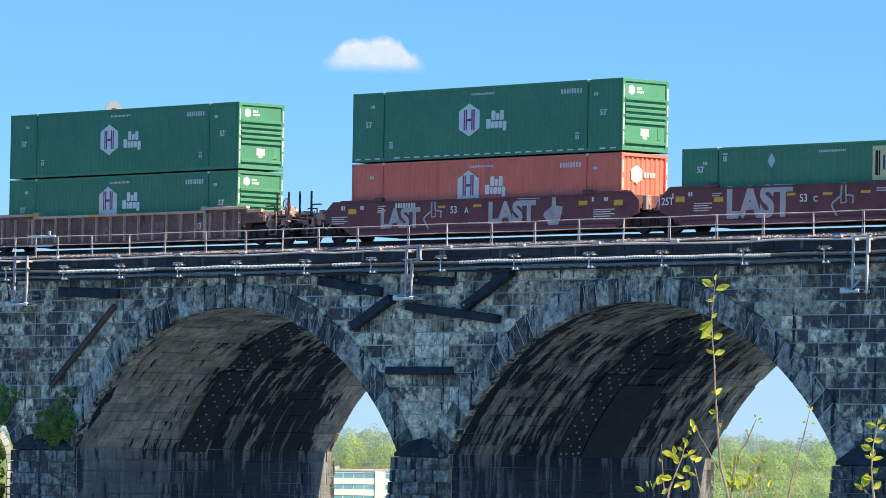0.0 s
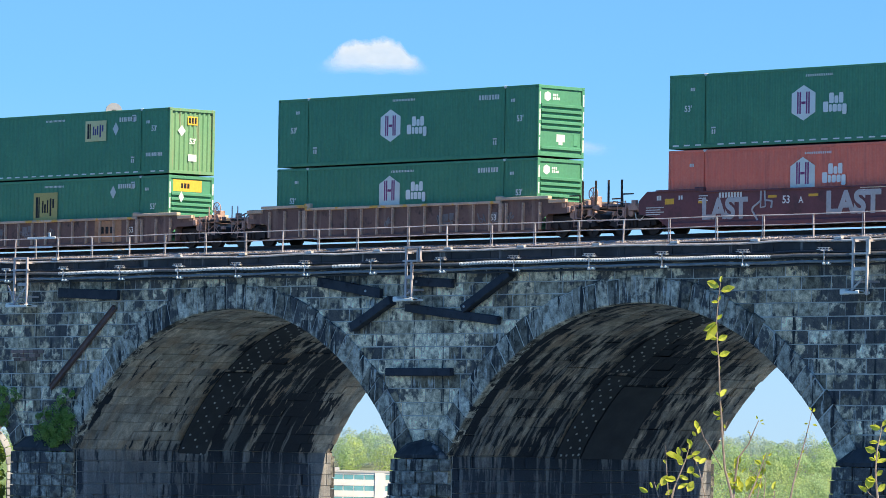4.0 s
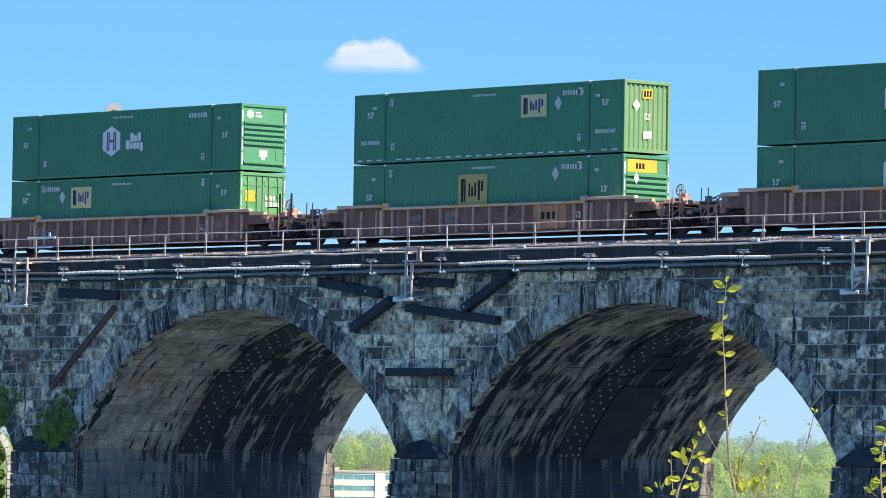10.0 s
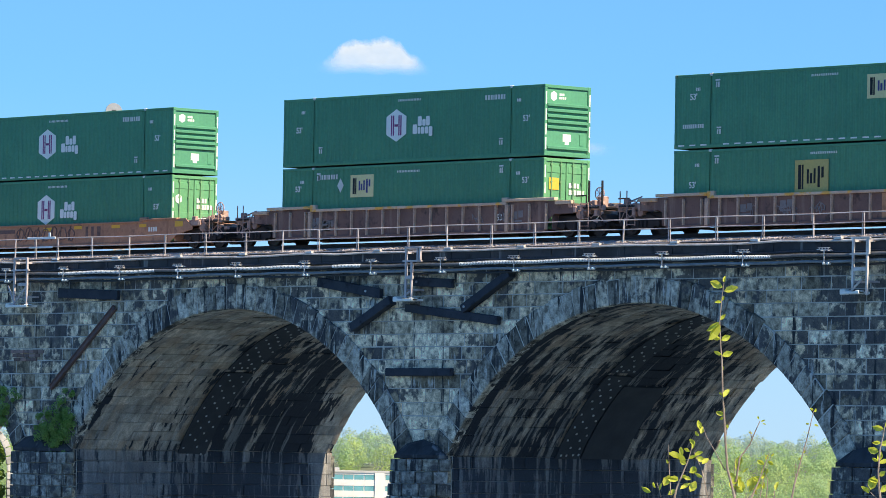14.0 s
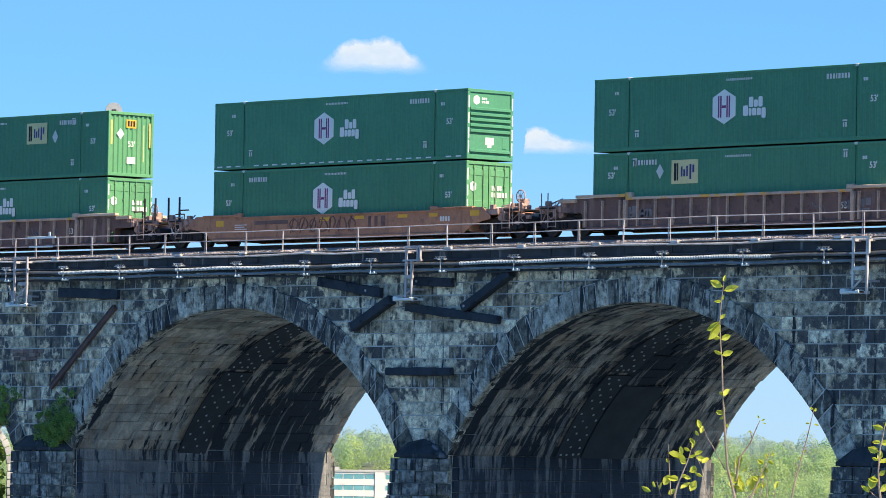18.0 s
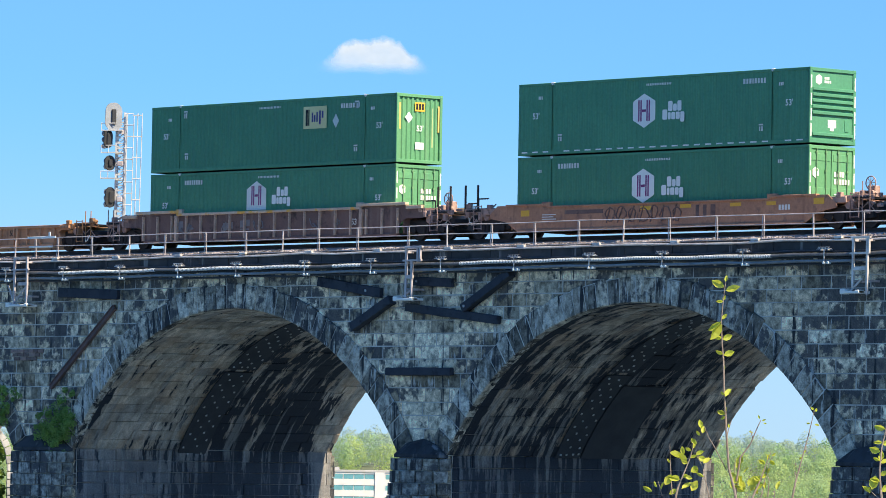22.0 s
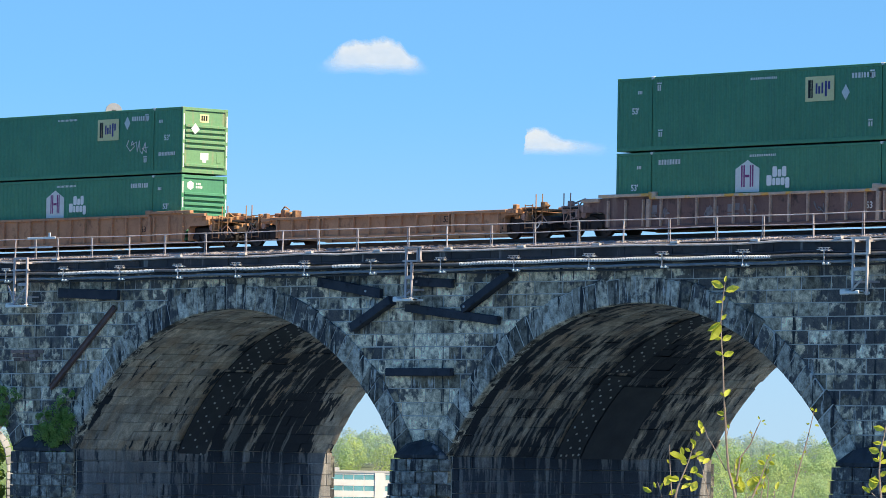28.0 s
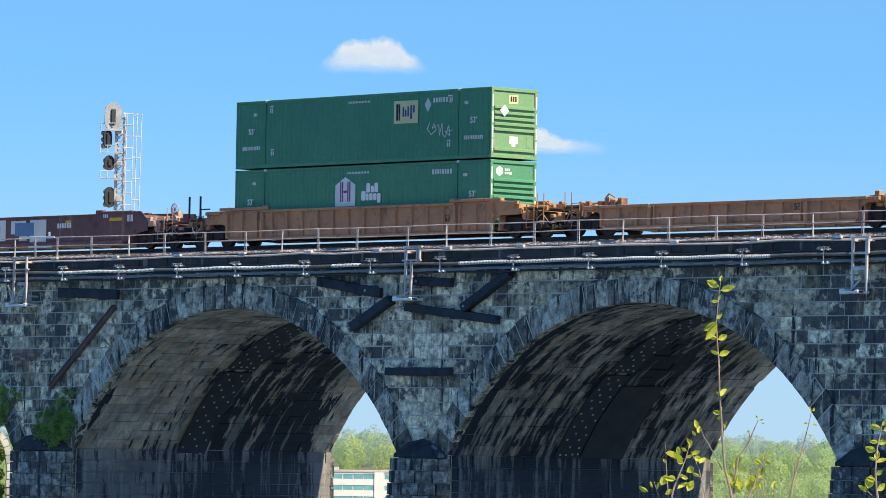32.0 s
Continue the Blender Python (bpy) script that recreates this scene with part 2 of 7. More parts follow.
M_RAIL = surface("rail_steel", (0.045, 0.034, 0.030), (0.028, 0.023, 0.022), rough=0.7, metal=0.1, still=True)
M_GALV = surface("galvanised_steel", (0.54, 0.48, 0.47), (0.37, 0.31, 0.30), rough=0.5, metal=0.1, large=2, fine=30, still=True)
M_CONDUIT = surface("grey_conduit", (0.70, 0.64, 0.60), (0.46, 0.38, 0.34), rough=0.35, metal=0.2, large=2, fine=30, still=True)
M_DUCT = surface("white_ribbed_duct", (0.86, 0.86, 0.84), (0.74, 0.74, 0.73), rough=0.4, large=2, fine=30, still=True)
M_GREYDUCT = surface("grey_ribbed_duct", (0.24, 0.25, 0.26), (0.15, 0.155, 0.16), rough=0.35, large=2, fine=40, still=True)
M_CABLE = surface("grey_black_cable", (0.13, 0.13, 0.135), (0.08, 0.08, 0.085), rough=0.3, large=2, fine=40, still=True)
M_BLACKCABLE = surface("black_cable_sheath", (0.02, 0.021, 0.024), (0.03, 0.031, 0.034), rough=0.35, large=2, fine=40, still=True)
M_REDBRICK = surface("dull_red_brick", (0.27, 0.16, 0.13), (0.20, 0.14, 0.12), rough=0.9, large=2, fine=16, vary=0.35, still=True, blot=(0.06, 0.055, 0.055))
M_BEAM = surface("tarred_beam", (0.030, 0.036, 0.047), (0.050, 0.054, 0.064), rough=0.8, large=1, fine=20, still=True, shine=0.15, blot=(0.018, 0.020, 0.026))
M_RUSTBEAM = surface("rusty_channel", (0.15, 0.085, 0.075), (0.09, 0.058, 0.055), rough=0.8, large=1.5, fine=20, still=True)
M_PLATE = surface("black_plate", (0.034, 0.038, 0.044), (0.046, 0.050, 0.056), rough=0.7, shine=0.15, large=1, fine=12, still=True)
M_BOLT = surface("pale_bolt", (0.46, 0.46, 0.44), (0.30, 0.30, 0.29), rough=0.6, large=3, fine=30, still=True)
M_SIGNAL = surface("signal_grey", (0.62, 0.60, 0.58), (0.48, 0.46, 0.44), rough=0.55, metal=0.2, large=1.5, fine=30, still=True)
M_HEAD = surface("signal_backboard", (0.30, 0.31, 0.33), (0.22, 0.23, 0.25), rough=0.7, large=1.5, fine=30)
M_BLACK = surface("signal_black", (0.02, 0.02, 0.022), (0.03, 0.03, 0.03), rough=0.6, large=2, fine=30)


def paint(name, a, b, **more):
    base = dict(rough=0.5, large=0.5, fine=10, bump=0.06, depth=0.01, gloss=0.1, shine=0.2)
    base.update(more)
    return surface(name, a, b, **base)


M_GREEN = paint("green_container_paint", (0.086, 0.262, 0.148), (0.075, 0.232, 0.134), streak=(0.078, 0.212, 0.138), streaks=(0.58, 0.8), rough=0.62, vary=0.06)
# lighter, yellower green than the sides, for ribbed and door ends only
M_GREEN_END = paint("lighter_green_end_paint", (0.122, 0.305, 0.145), (0.102, 0.270, 0.135), streak=(0.145, 0.285, 0.150), streaks=(0.56, 0.74), rough=0.65, vary=0.06)
M_BLEACHED = paint("bleached_green_paint", (0.165, 0.295, 0.150), (0.135, 0.275, 0.140), streak=(0.26, 0.25, 0.15), streaks=(0.54, 0.68), streak_scale=4.0, rough=0.7)
M_RED = paint("faded_red_container_paint", (0.90, 0.215, 0.140), (0.82, 0.185, 0.125), streak=(0.62, 0.16, 0.12), streaks=(0.55, 0.78), rough=0.65)
M_RED_END = M_RED
M_WHITE = paint("white_marking", (0.88, 0.85, 0.78), (0.80, 0.77, 0.70), rough=0.6)
M_FADED = paint("faded_white_marking", (0.76, 0.74, 0.67), (0.64, 0.62, 0.56), rough=0.6)
M_PURPLE = paint("purple_marking", (0.22, 0.05, 0.14), (0.28, 0.07, 0.18), rough=0.6)
M_YELLOW = paint("yellow_marking", (0.74, 0.64, 0.32), (0.66, 0.57, 0.28), rough=0.6)
M_AMBERFADE = paint("faded_amber_marking", (0.50, 0.40, 0.14), (0.40, 0.34, 0.14), rough=0.7)
M_ORANGE = paint("amber_marking", (0.76, 0.41, 0.06), (0.70, 0.36, 0.05), rough=0.6)
M_STRIP = paint("ochre_strip_marking", (0.66, 0.44, 0.13), (0.52, 0.38, 0.13), rough=0.7)
M_FADEDMARK = paint("worn_yellow_writing", (0.42, 0.48, 0.22), (0.30, 0.40, 0.19), rough=0.7, fine=8)
M_BLUE = paint("navy_marking", (0.045, 0.05, 0.16), (0.055, 0.06, 0.19), rough=0.6)
M_INK = paint("dark_marking", (0.015, 0.018, 0.02), (0.02, 0.022, 0.025), rough=0.6)
M_DIAMOND = paint("pale_diamond", (0.62, 0.64, 0.60), (0.55, 0.6, 0.55), rough=0.6)
M_RUST = paint("rusty_brown_wagon_paint", (0.140, 0.090, 0.080), (0.185, 0.114, 0.095), rough=0.8, blot=(0.066, 0.048, 0.047), large=0.9,
               streak=(0.30, 0.215, 0.175), streaks=(0.56, 0.78), fine=14, bump=0.2)
M_CHORD = paint("yellowed_chord_paint", (0.68, 0.51, 0.36), (0.44, 0.31, 0.23), rough=0.8, blot=(0.70, 0.36, 0.09), blots=(0.56, 0.62), fine=14)
M_RIB = paint("worn_rib_paint", (0.50, 0.37, 0.28), (0.36, 0.25, 0.19), rough=0.8, blot=(0.20, 0.135, 0.11), fine=14, large=1.2)
M_TAN = paint("tan_wagon_paint", (0.46, 0.255, 0.145), (0.36, 0.195, 0.115), rough=0.8, large=0.9, blot=(0.22, 0.125, 0.08), fine=14, bump=0.2,
              streak=(0.132, 0.072, 0.053), streaks=(0.6, 0.8))
M_OCHRE = paint("ochre_wagon_paint", (0.44, 0.225, 0.135), (0.35, 0.175, 0.11), rough=0.75, large=0.9, blot=(0.22, 0.12, 0.09), fine=12, bump=0.15,
                streak=(0.174, 0.093, 0.062), streaks=(0.58, 0.8))
M_MAROON = paint("maroon_wagon_paint", (0.180, 0.070, 0.072), (0.140, 0.058, 0.062), rough=0.6, blot=(0.10, 0.05, 0.052), streak=(0.190, 0.092, 0.085), streaks=(0.6, 0.85), fine=12)
M_DKMAROON = paint("dark_maroon_wagon_paint", (0.175, 0.092, 0.088), (0.135, 0.074, 0.074), rough=0.7, blot=(0.085, 0.05, 0.05), streak=(0.25, 0.17, 0.155), fine=12)
M_SAFETY = paint("orange_fittings_paint", (0.42, 0.22, 0.10), (0.26, 0.15, 0.09), rough=0.7, blot=(0.15, 0.08, 0.05), blots=(0.52, 0.64))
M_PINK = paint("pinkish_rust_fittings", (0.46, 0.305, 0.25), (0.28, 0.18, 0.15), blot=(0.12, 0.08, 0.07), large=2.0, rough=0.8, fine=16)
M_GREASE = paint("greasy_black_iron", (0.020, 0.018, 0.019), (0.042, 0.033, 0.030), rough=0.7, shine=0.25, fine=20)
M_WHEEL = paint("worn_wheel_steel", (0.06, 0.05, 0.045), (0.04, 0.035, 0.033), rough=0.6, metal=0.4, fine=20)
M_CHALK = paint("chalky_grey_scrawl", (0.24, 0.22, 0.22), (0.17, 0.16, 0.16), rough=0.8)
M_GRAFFITI = paint("silver_graffiti", (0.48, 0.46, 0.45), (0.36, 0.35, 0.35), rough=0.6, fine=8, blot=(0.24, 0.21, 0.22), blots=(0.56, 0.72))
M_SKYBLUE = paint("pale_blue_graffiti", (0.16, 0.28, 0.42), (0.12, 0.2, 0.34), rough=0.6)
M_BARK = surface("twig_bark", (0.33, 0.26, 0.22), (0.20, 0.15, 0.12), rough=0.8, fine=60, large=8)


def leafy(name, a, b, glow=0.5, island=True, c=None, patch=0.12):
    """A leaf that lets part of the light through."""
    m, nt, out = shader(name)
    pick = nt.nodes.new("ShaderNodeNewGeometry").outputs["Random Per Island"] if island else nt.nodes.new("ShaderNodeObjectInfo").outputs["Random"]
    where = nt.nodes.new("ShaderNodeTexCoord").outputs["Object"]
    col = blend(nt, pick, a, b)
    col = blend(nt, ramp(nt, grain(nt, where, patch if island else 25, 3), 0.4, 0.6), col, c or [0.8 * v for v in a])
    nt.links.new(col, out.inputs["Base Color"])
    out.inputs["Roughness"].default_value = 0.6
    thin = nt.nodes.new("ShaderNodeBsdfTranslucent")
    nt.links.new(col, thin.inputs["Color"])
    mix = node(nt, "ShaderNodeMixShader", Fac=glow)
    nt.links.new(out.outputs[0], mix.inputs[1])
    nt.links.new(thin.outputs[0], mix.inputs[2])
    nt.links.new(mix.outputs[0], nt.nodes["Material Output"].inputs["Surface"])
    return m


M_LEAF = leafy("young_leaf", (0.60, 0.64, 0.07), (0.86, 0.80, 0.12), 0.55, False)
M_IVY = leafy("ivy_leaf", (0.26, 0.43, 0.10), (0.44, 0.57, 0.18), 0.5, True, None, 2.0)
# distance haze is put into these leaf colours, palest and bluest on the hill
M_WOOD_FAR = leafy("far_hazed_foliage", (0.49, 0.60, 0.23), (0.56, 0.63, 0.24), 0.6, True, (0.42, 0.57, 0.29), 0.06)
M_WOOD_BACK = leafy("hill_hazed_foliage", (0.48, 0.58, 0.42), (0.52, 0.61, 0.44), 0.7, True, (0.44, 0.55, 0.46), 0.08)
M_BUSH = leafy("sunlit_bush_leaf", (0.16, 0.26, 0.03), (0.25, 0.34, 0.05), 0.4)
M_GROUND = surface("meadow_ground", (0.085, 0.11, 0.055), (0.11, 0.11, 0.07), rough=0.95, large=0.05, fine=1.5, bump=0.8, depth=0.1, still=True)
M_WATER = surface("river_water", (0.045, 0.085, 0.125), (0.060, 0.105, 0.145), rough=0.25, large=0.02, fine=0.8, bump=0.15, depth=0.1, still=True, gloss=0.05)
M_PALEWALL = surface("pale_office_wall", (0.74, 0.70, 0.66), (0.68, 0.64, 0.60), rough=0.8, large=0.05, fine=0.5, still=True)
M_ROOF = surface("office_roof", (0.45, 0.42, 0.40), (0.40, 0.38, 0.36), rough=0.9, large=0.05, fine=0.5, still=True)
M_GLASS = surface("tinted_glass", (0.16, 0.38, 0.40), (0.22, 0.48, 0.50), rough=0.12, large=0.15, fine=0.5, bump=0.0, still=True, gloss=0.03)
M_GLASS.node_tree.nodes["Principled BSDF"].inputs["Metallic"].default_value = 0.3


# ---- building blocks ----
def box(bm, x0, x1, y0, y1, z0, z1, bevel=0.0):
    v = [bm.verts.new((x, y, z)) for x in (x0, x1) for y in (y0, y1) for z in (z0, z1)]
    faces = [bm.faces.new([v[i] for i in f]) for f in ((0, 1, 3, 2), (4, 6, 7, 5), (0, 4, 5, 1), (2, 3, 7, 6), (0, 2, 6, 4), (1, 5, 7, 3))]
    if bevel:
        bmesh.ops.bevel(bm, geom=list({e for f in faces for e in f.edges}), offset=bevel, segments=1, affect="EDGES", profile=0.5)
    return bm


def tube(bm, p0, p1, r, n=8, r1=None):
    p0, p1 = Vector(p0), Vector(p1)
    way = (p1 - p0).normalized()
    side = way.orthogonal().normalized()
    up = way.cross(side)
    rings = [[bm.verts.new(p + (side * math.cos(2 * math.pi * i / n) + up * math.sin(2 * math.pi * i / n)) * q) for i in range(n)]
             for p, q in ((p0, r), (p1, r if r1 is None else r1))]
    for i in range(n):
        bm.faces.new((rings[0][i], rings[0][(i + 1) % n], rings[1][(i + 1) % n], rings[1][i]))
    bm.faces.new(rings[0][::-1])
    bm.faces.new(rings[1])
    return bm


def path_tube(bm, points, r, n=8, r1=None):
    for i, (a, b) in enumerate(zip(points[:-1], points[1:])):
        k = len(points) - 1
        q0 = r if r1 is None else r + (r1 - r) * i / k
        q1 = r if r1 is None else r + (r1 - r) * (i + 1) / k
        tube(bm, a, b, q0, n, q1)
    return bm


def prism(bm, outline, y0, y1):
    """A flat plate: an outline of (x, z) corners between two depths."""
    a = [bm.verts.new((x, y0, z)) for x, z in outline]
    b = [bm.verts.new((x, y1, z)) for x, z in outline]
    bm.faces.new(a)
    bm.faces.new(b[::-1])
    for i in range(len(outline)):
        j = (i + 1) % len(outline)
        bm.faces.new((a[j], a[i], b[i], b[j]))
    return bm


def wheel_ring(bm, c, r, thick, n=20):
    """A hand wheel or hoop in the xz plane."""
    pts = [Vector(c) + Vector((r * math.cos(2 * math.pi * i / n), 0, r * math.sin(2 * math.pi * i / n))) for i in range(n)]
    for i in range(n):
        tube(bm, pts[i], pts[(i + 1) % n], thick, 5)
    return bm


def mesh_of(name, bm, material):
    bmesh.ops.recalc_face_normals(bm, faces=bm.faces)
    me = bpy.data.meshes.new(name)
    bm.to_mesh(me)
    bm.free()
    me.materials.append(material)
    return me


def part(name, bm, material, parent, label="", at=None):
    """Links a bmesh, or a ready mesh, as one mesh object under a thing or a part."""
    me = mesh_of(name, bm, material) if isinstance(bm, bmesh.types.BMesh) else bm
    ob = new(name, me)
    ob.parent = parent
    if at is not None:
        ob.matrix_basis = at
    return tagged(ob, label)


def lump(name, verts, faces, material):
    """A mesh from computed arrays."""
    me = bpy.data.meshes.new(name)
    me.from_pydata(verts, [], faces)
    me.materials.append(material)
    me.update()
    return me


KEPT = {}


def shared(key, make, material):
    """One mesh for all alike parts."""
    if (key, material.name) not in KEPT:
        KEPT[key, material.name] = mesh_of(key[0] if isinstance(key, tuple) else key, make(bmesh.new()), material)
    return KEPT[key, material.name]


def lettering(words, size, material, bold=0.012):
    """Flat letters as a mesh, centred, facing -y."""
    key = ("lettering", words, size, bold)
    if (key, material.name) not in KEPT:
        curve = bpy.data.curves.new("lettering", "FONT")
        curve.body, curve.size, curve.align_x, curve.align_y, curve.extrude = words, size, "CENTER", "CENTER", 0.003
        curve.offset = size * bold
        ob = bpy.data.objects.new("lettering", curve)
        me = bpy.data.meshes.new_from_object(ob)
        bpy.data.objects.remove(ob)
        bpy.data.curves.remove(curve)
        me.transform(pose(0, 0, 0, 90))
        me.materials.clear()
        me.materials.append(material)
        KEPT[key, material.name] = me
    return KEPT[key, material.name]


def bars(bm, rects, y=0.0, thick=0.004):
    """Flat bars (x0, x1, z0, z1) facing -y."""
    for x0, x1, z0, z1 in rects:
        box(bm, x0, x1, y - thick, y, z0, z1)
    return bm

# ---- ground, water, distance ----
def smooth(a, b, v):
    k = min(1, max(0, (v - a) / (b - a)))
    return k * k * (3 - 2 * k)


def land(x, y):
    far = math.hypot(x - 145, y + 135)
    return (-12.0 + 16.0 * smooth(95, 140, x) + 9 * smooth(165, 215, x) + 12.0 * smooth(1250, 1620, far) * (1 - math.exp(-((x + 880) ** 2 + (y - 775) ** 2) / 130 ** 2))
            + 0.25 * math.sin(x * 0.21) * math.sin(y * 0.17) * smooth(100, 130, x))


def build_ground():
    xs = sorted({*np.linspace(-4000, 3000, 57).round(1), *np.linspace(80, 230, 51).round(1), *np.linspace(-1600, -400, 25).round(1)})
    ys = sorted({*np.linspace(-3000, 4000, 57).round(1), *np.linspace(-180, 60, 49).round(1), *np.linspace(600, 1500, 19).round(1)})
    verts = [(x, y, land(x, y)) for y in ys for x in xs]
    n = len(xs)
    faces = [(j * n + i, j * n + i + 1, (j + 1) * n + i + 1, (j + 1) * n + i) for j in range(len(ys) - 1) for i in range(n - 1)]
    tagged(new("ground", lump("ground", verts, faces, M_GROUND)), "grassy river banks rising to distant low hills", "ground", kind="structure")
    bm = bmesh.new()
    box(bm, -760, 103, -900, 760, -11.8, -11.3)
    tagged(new("water", mesh_of("water", bm, M_WATER)), "wide blue-green river under the viaduct", "river", kind="structure")


build_ground()

# ---- the stone viaduct ----
FRONT, BACK = -3.0, 12.1          # the two faces
SPRING, CROWN, RADIUS = 5.33, 11.36, 12.45
AXIS_Z = CROWN - RADIUS
HALF = math.sqrt(RADIUS ** 2 - (SPRING - AXIS_Z) ** 2)
ARCHES = [-12.57 - 25.5 - 24.27 * 2, -12.57 - 25.5 - 24.27, -12.57 - 25.5, -12.57, 11.70, 35.97, 60.24, 84.51]
RING = 1.08                        # depth of the arch ring
TOP = 13.40
viaduct = tagged(new("viaduct"), "soot-blackened stone railway viaduct with round arches", "viaduct", kind="structure")


def arch_top(x, radius=RADIUS):
    """Height of the arch curve of that radius over x, or None beside the arches."""
    for c in ARCHES:
        d = radius ** 2 - (x - c) ** 2
        if d > 0 and abs(x - c) <= radius and AXIS_Z + math.sqrt(d) > SPRING - 0.3:
            return AXIS_Z + math.sqrt(d)
    return None


def build_core():
    """The masonry behind the dressed stones: piers and spandrels with the barrels cut through."""
    verts, faces = [], []

    def quad(*p):
        k = len(verts)
        verts.extend(p)
        faces.append((k, k + 1, k + 2, k + 3))

    y0, y1 = FRONT + 0.010, BACK - 0.05
    r = RADIUS + 0.06
    h = math.sqrt(r * r - (SPRING - AXIS_Z) ** 2)
    left = -112.0
    for c in (*ARCHES, 112.0 + h):
        right = c - h
        for y, flip in ((y0, False), (y1, True)):          # pier, from the ground to the top
            p = [(left, y, -13), (right, y, -13), (right, y, TOP), (left, y, TOP)]
            quad(*(p[::-1] if flip else p))
        for x in (left, right):
            quad((x, y0, -13), (x, y1, -13), (x, y1, SPRING), (x, y0, SPRING))
        if c > 111:
            break
        n = 40
        a0 = math.acos(h / r)
        pts = [(c - r * math.cos(a0 + (math.pi - 2 * a0) * i / n), AXIS_Z + r * math.sin(a0 + (math.pi - 2 * a0) * i / n)) for i in range(n + 1)]
        for (xa, za), (xb, zb) in zip(pts[:-1], pts[1:]):
            quad((xa, y0, za), (xb, y0, zb), (xb, y0, TOP), (xa, y0, TOP))
            quad((xb, y1, zb), (xa, y1, za), (xa, y1, TOP), (xb, y1, TOP))
            quad((xa, y0, za), (xa, y1, za), (xb, y1, zb), (xb, y0, zb))
        left = c + h
    quad((-112, y0, TOP), (112, y0, TOP), (112, y1, TOP), (-112, y1, TOP))
    quad((-112, y0, -13), (-112, y0, TOP), (-112, y1, TOP), (-112, y1, -13))
    part("masonry_core", lump("masonry_core", verts, faces, M_MORTAR), M_MORTAR, viaduct, "pale mortar and rubble core")


build_core()


def block(bm):
    """A dressed stone of unit size, its face (-y) with worn, chamfered arrises and a slightly domed middle."""
    c = 0.022
    ring = [(-0.5, -0.5), (0.5, -0.5), (0.5, 0.5), (-0.5, 0.5)]
    back = [bm.verts.new((x, 0.5, z)) for x, z in ring]
    edge = [bm.verts.new((x, -0.34, z)) for x, z in ring]
    face = [bm.verts.new((x * (1 - c), -0.48 + 0.03 * (i % 2), z * (1 - 2 * c))) for i, (x, z) in enumerate(ring)]
    mid = bm.verts.new((0.05, -0.5, 0.06))
    for i in range(4):
        j = (i + 1) % 4
        bm.faces.new((back[i], back[j], edge[j], edge[i]))
        bm.faces.new((edge[i], edge[j], face[j], face[i]))
        bm.faces.new((face[i], face[j], mid))
    return bm


def stone_rows():
    """The courses of the near face: (x0, x1, z0, z1) of each stone, clear of the arch openings."""
    rnd = random.Random(5)
    joints = [1.0 + 0.54 * i for i in range(9)] + [5.85, 6.38, 6.92, 7.46, 8.03, 8.62, 9.20, 9.72, 10.24, 10.76, 11.28, 11.77, 12.26, 12.84, TOP]
    rows = []
    for z, z1 in zip(joints[:-1], joints[1:]):
        spans, left = [], -31.0
        for c in ARCHES:
            if z >= CROWN - 0.05:
                continue
            d = HALF if z < SPRING else math.sqrt(max(0, RADIUS ** 2 - (z - AXIS_Z) ** 2))
            d += 0.06 if z >= SPRING else 0.0
            if c - d > left:
                spans.append((left, min(c - d, 28.5)))
            left = max(left, c + d)
        if left < 28.5:
            spans.append((left, 28.5))
        for a, b in spans:
            if b - a < 0.12:
                continue
            x = a
            while x < b - 0.01:
                w = rnd.uniform(0.62, 1.0) if x < -16 else rnd.uniform(0.75, 1.75)
                if b - (x + w) < 0.45:
                    w = b - x
                rows.append((x, x + w, z, z1))
                x += w
    return rows


def build_face():
    rnd = random.Random(9)
    verts, faces = [], []
    unit = shared("stone", block, M_STONE)
    uv, uf = [tuple(v.co) for v in unit.vertices], [tuple(p.vertices) for p in unit.polygons]
    picked = 0
    for x0, x1, z0, z1 in stone_rows():
        ring_top = arch_top(0.5 * (x0 + x1), RADIUS + RING * 0.96)
        if ring_top and z1 < ring_top and z0 > SPRING and (x1 - x0) < 0.3:
            continue
        joint = rnd.uniform(0.022, 0.04)
        proud = rnd.uniform(0.0, 0.022)
        m = pose((x0 + x1) / 2, FRONT + 0.11 - proud, (z0 + z1) / 2) @ Matrix.Diagonal((x1 - x0 - joint, 0.22, z1 - z0 - joint, 1))
        near = -7.5 < (x0 + x1) / 2 < 28 and (z0 + z1) / 2 > 6.2
        if near and picked < 300:
            picked += 1
            part("stone", unit, M_STONE, viaduct, at=m)
        else:
            k = len(verts)
            verts.extend(tuple(m @ Vector(v)) for v in uv)
            faces.extend(tuple(i + k for i in f) for f in uf)
    tagged(part("stonework", lump("stonework", verts, faces, M_STONE_REST), M_STONE_REST, viaduct, "dressed blocks of the far courses"), kind="stuff")


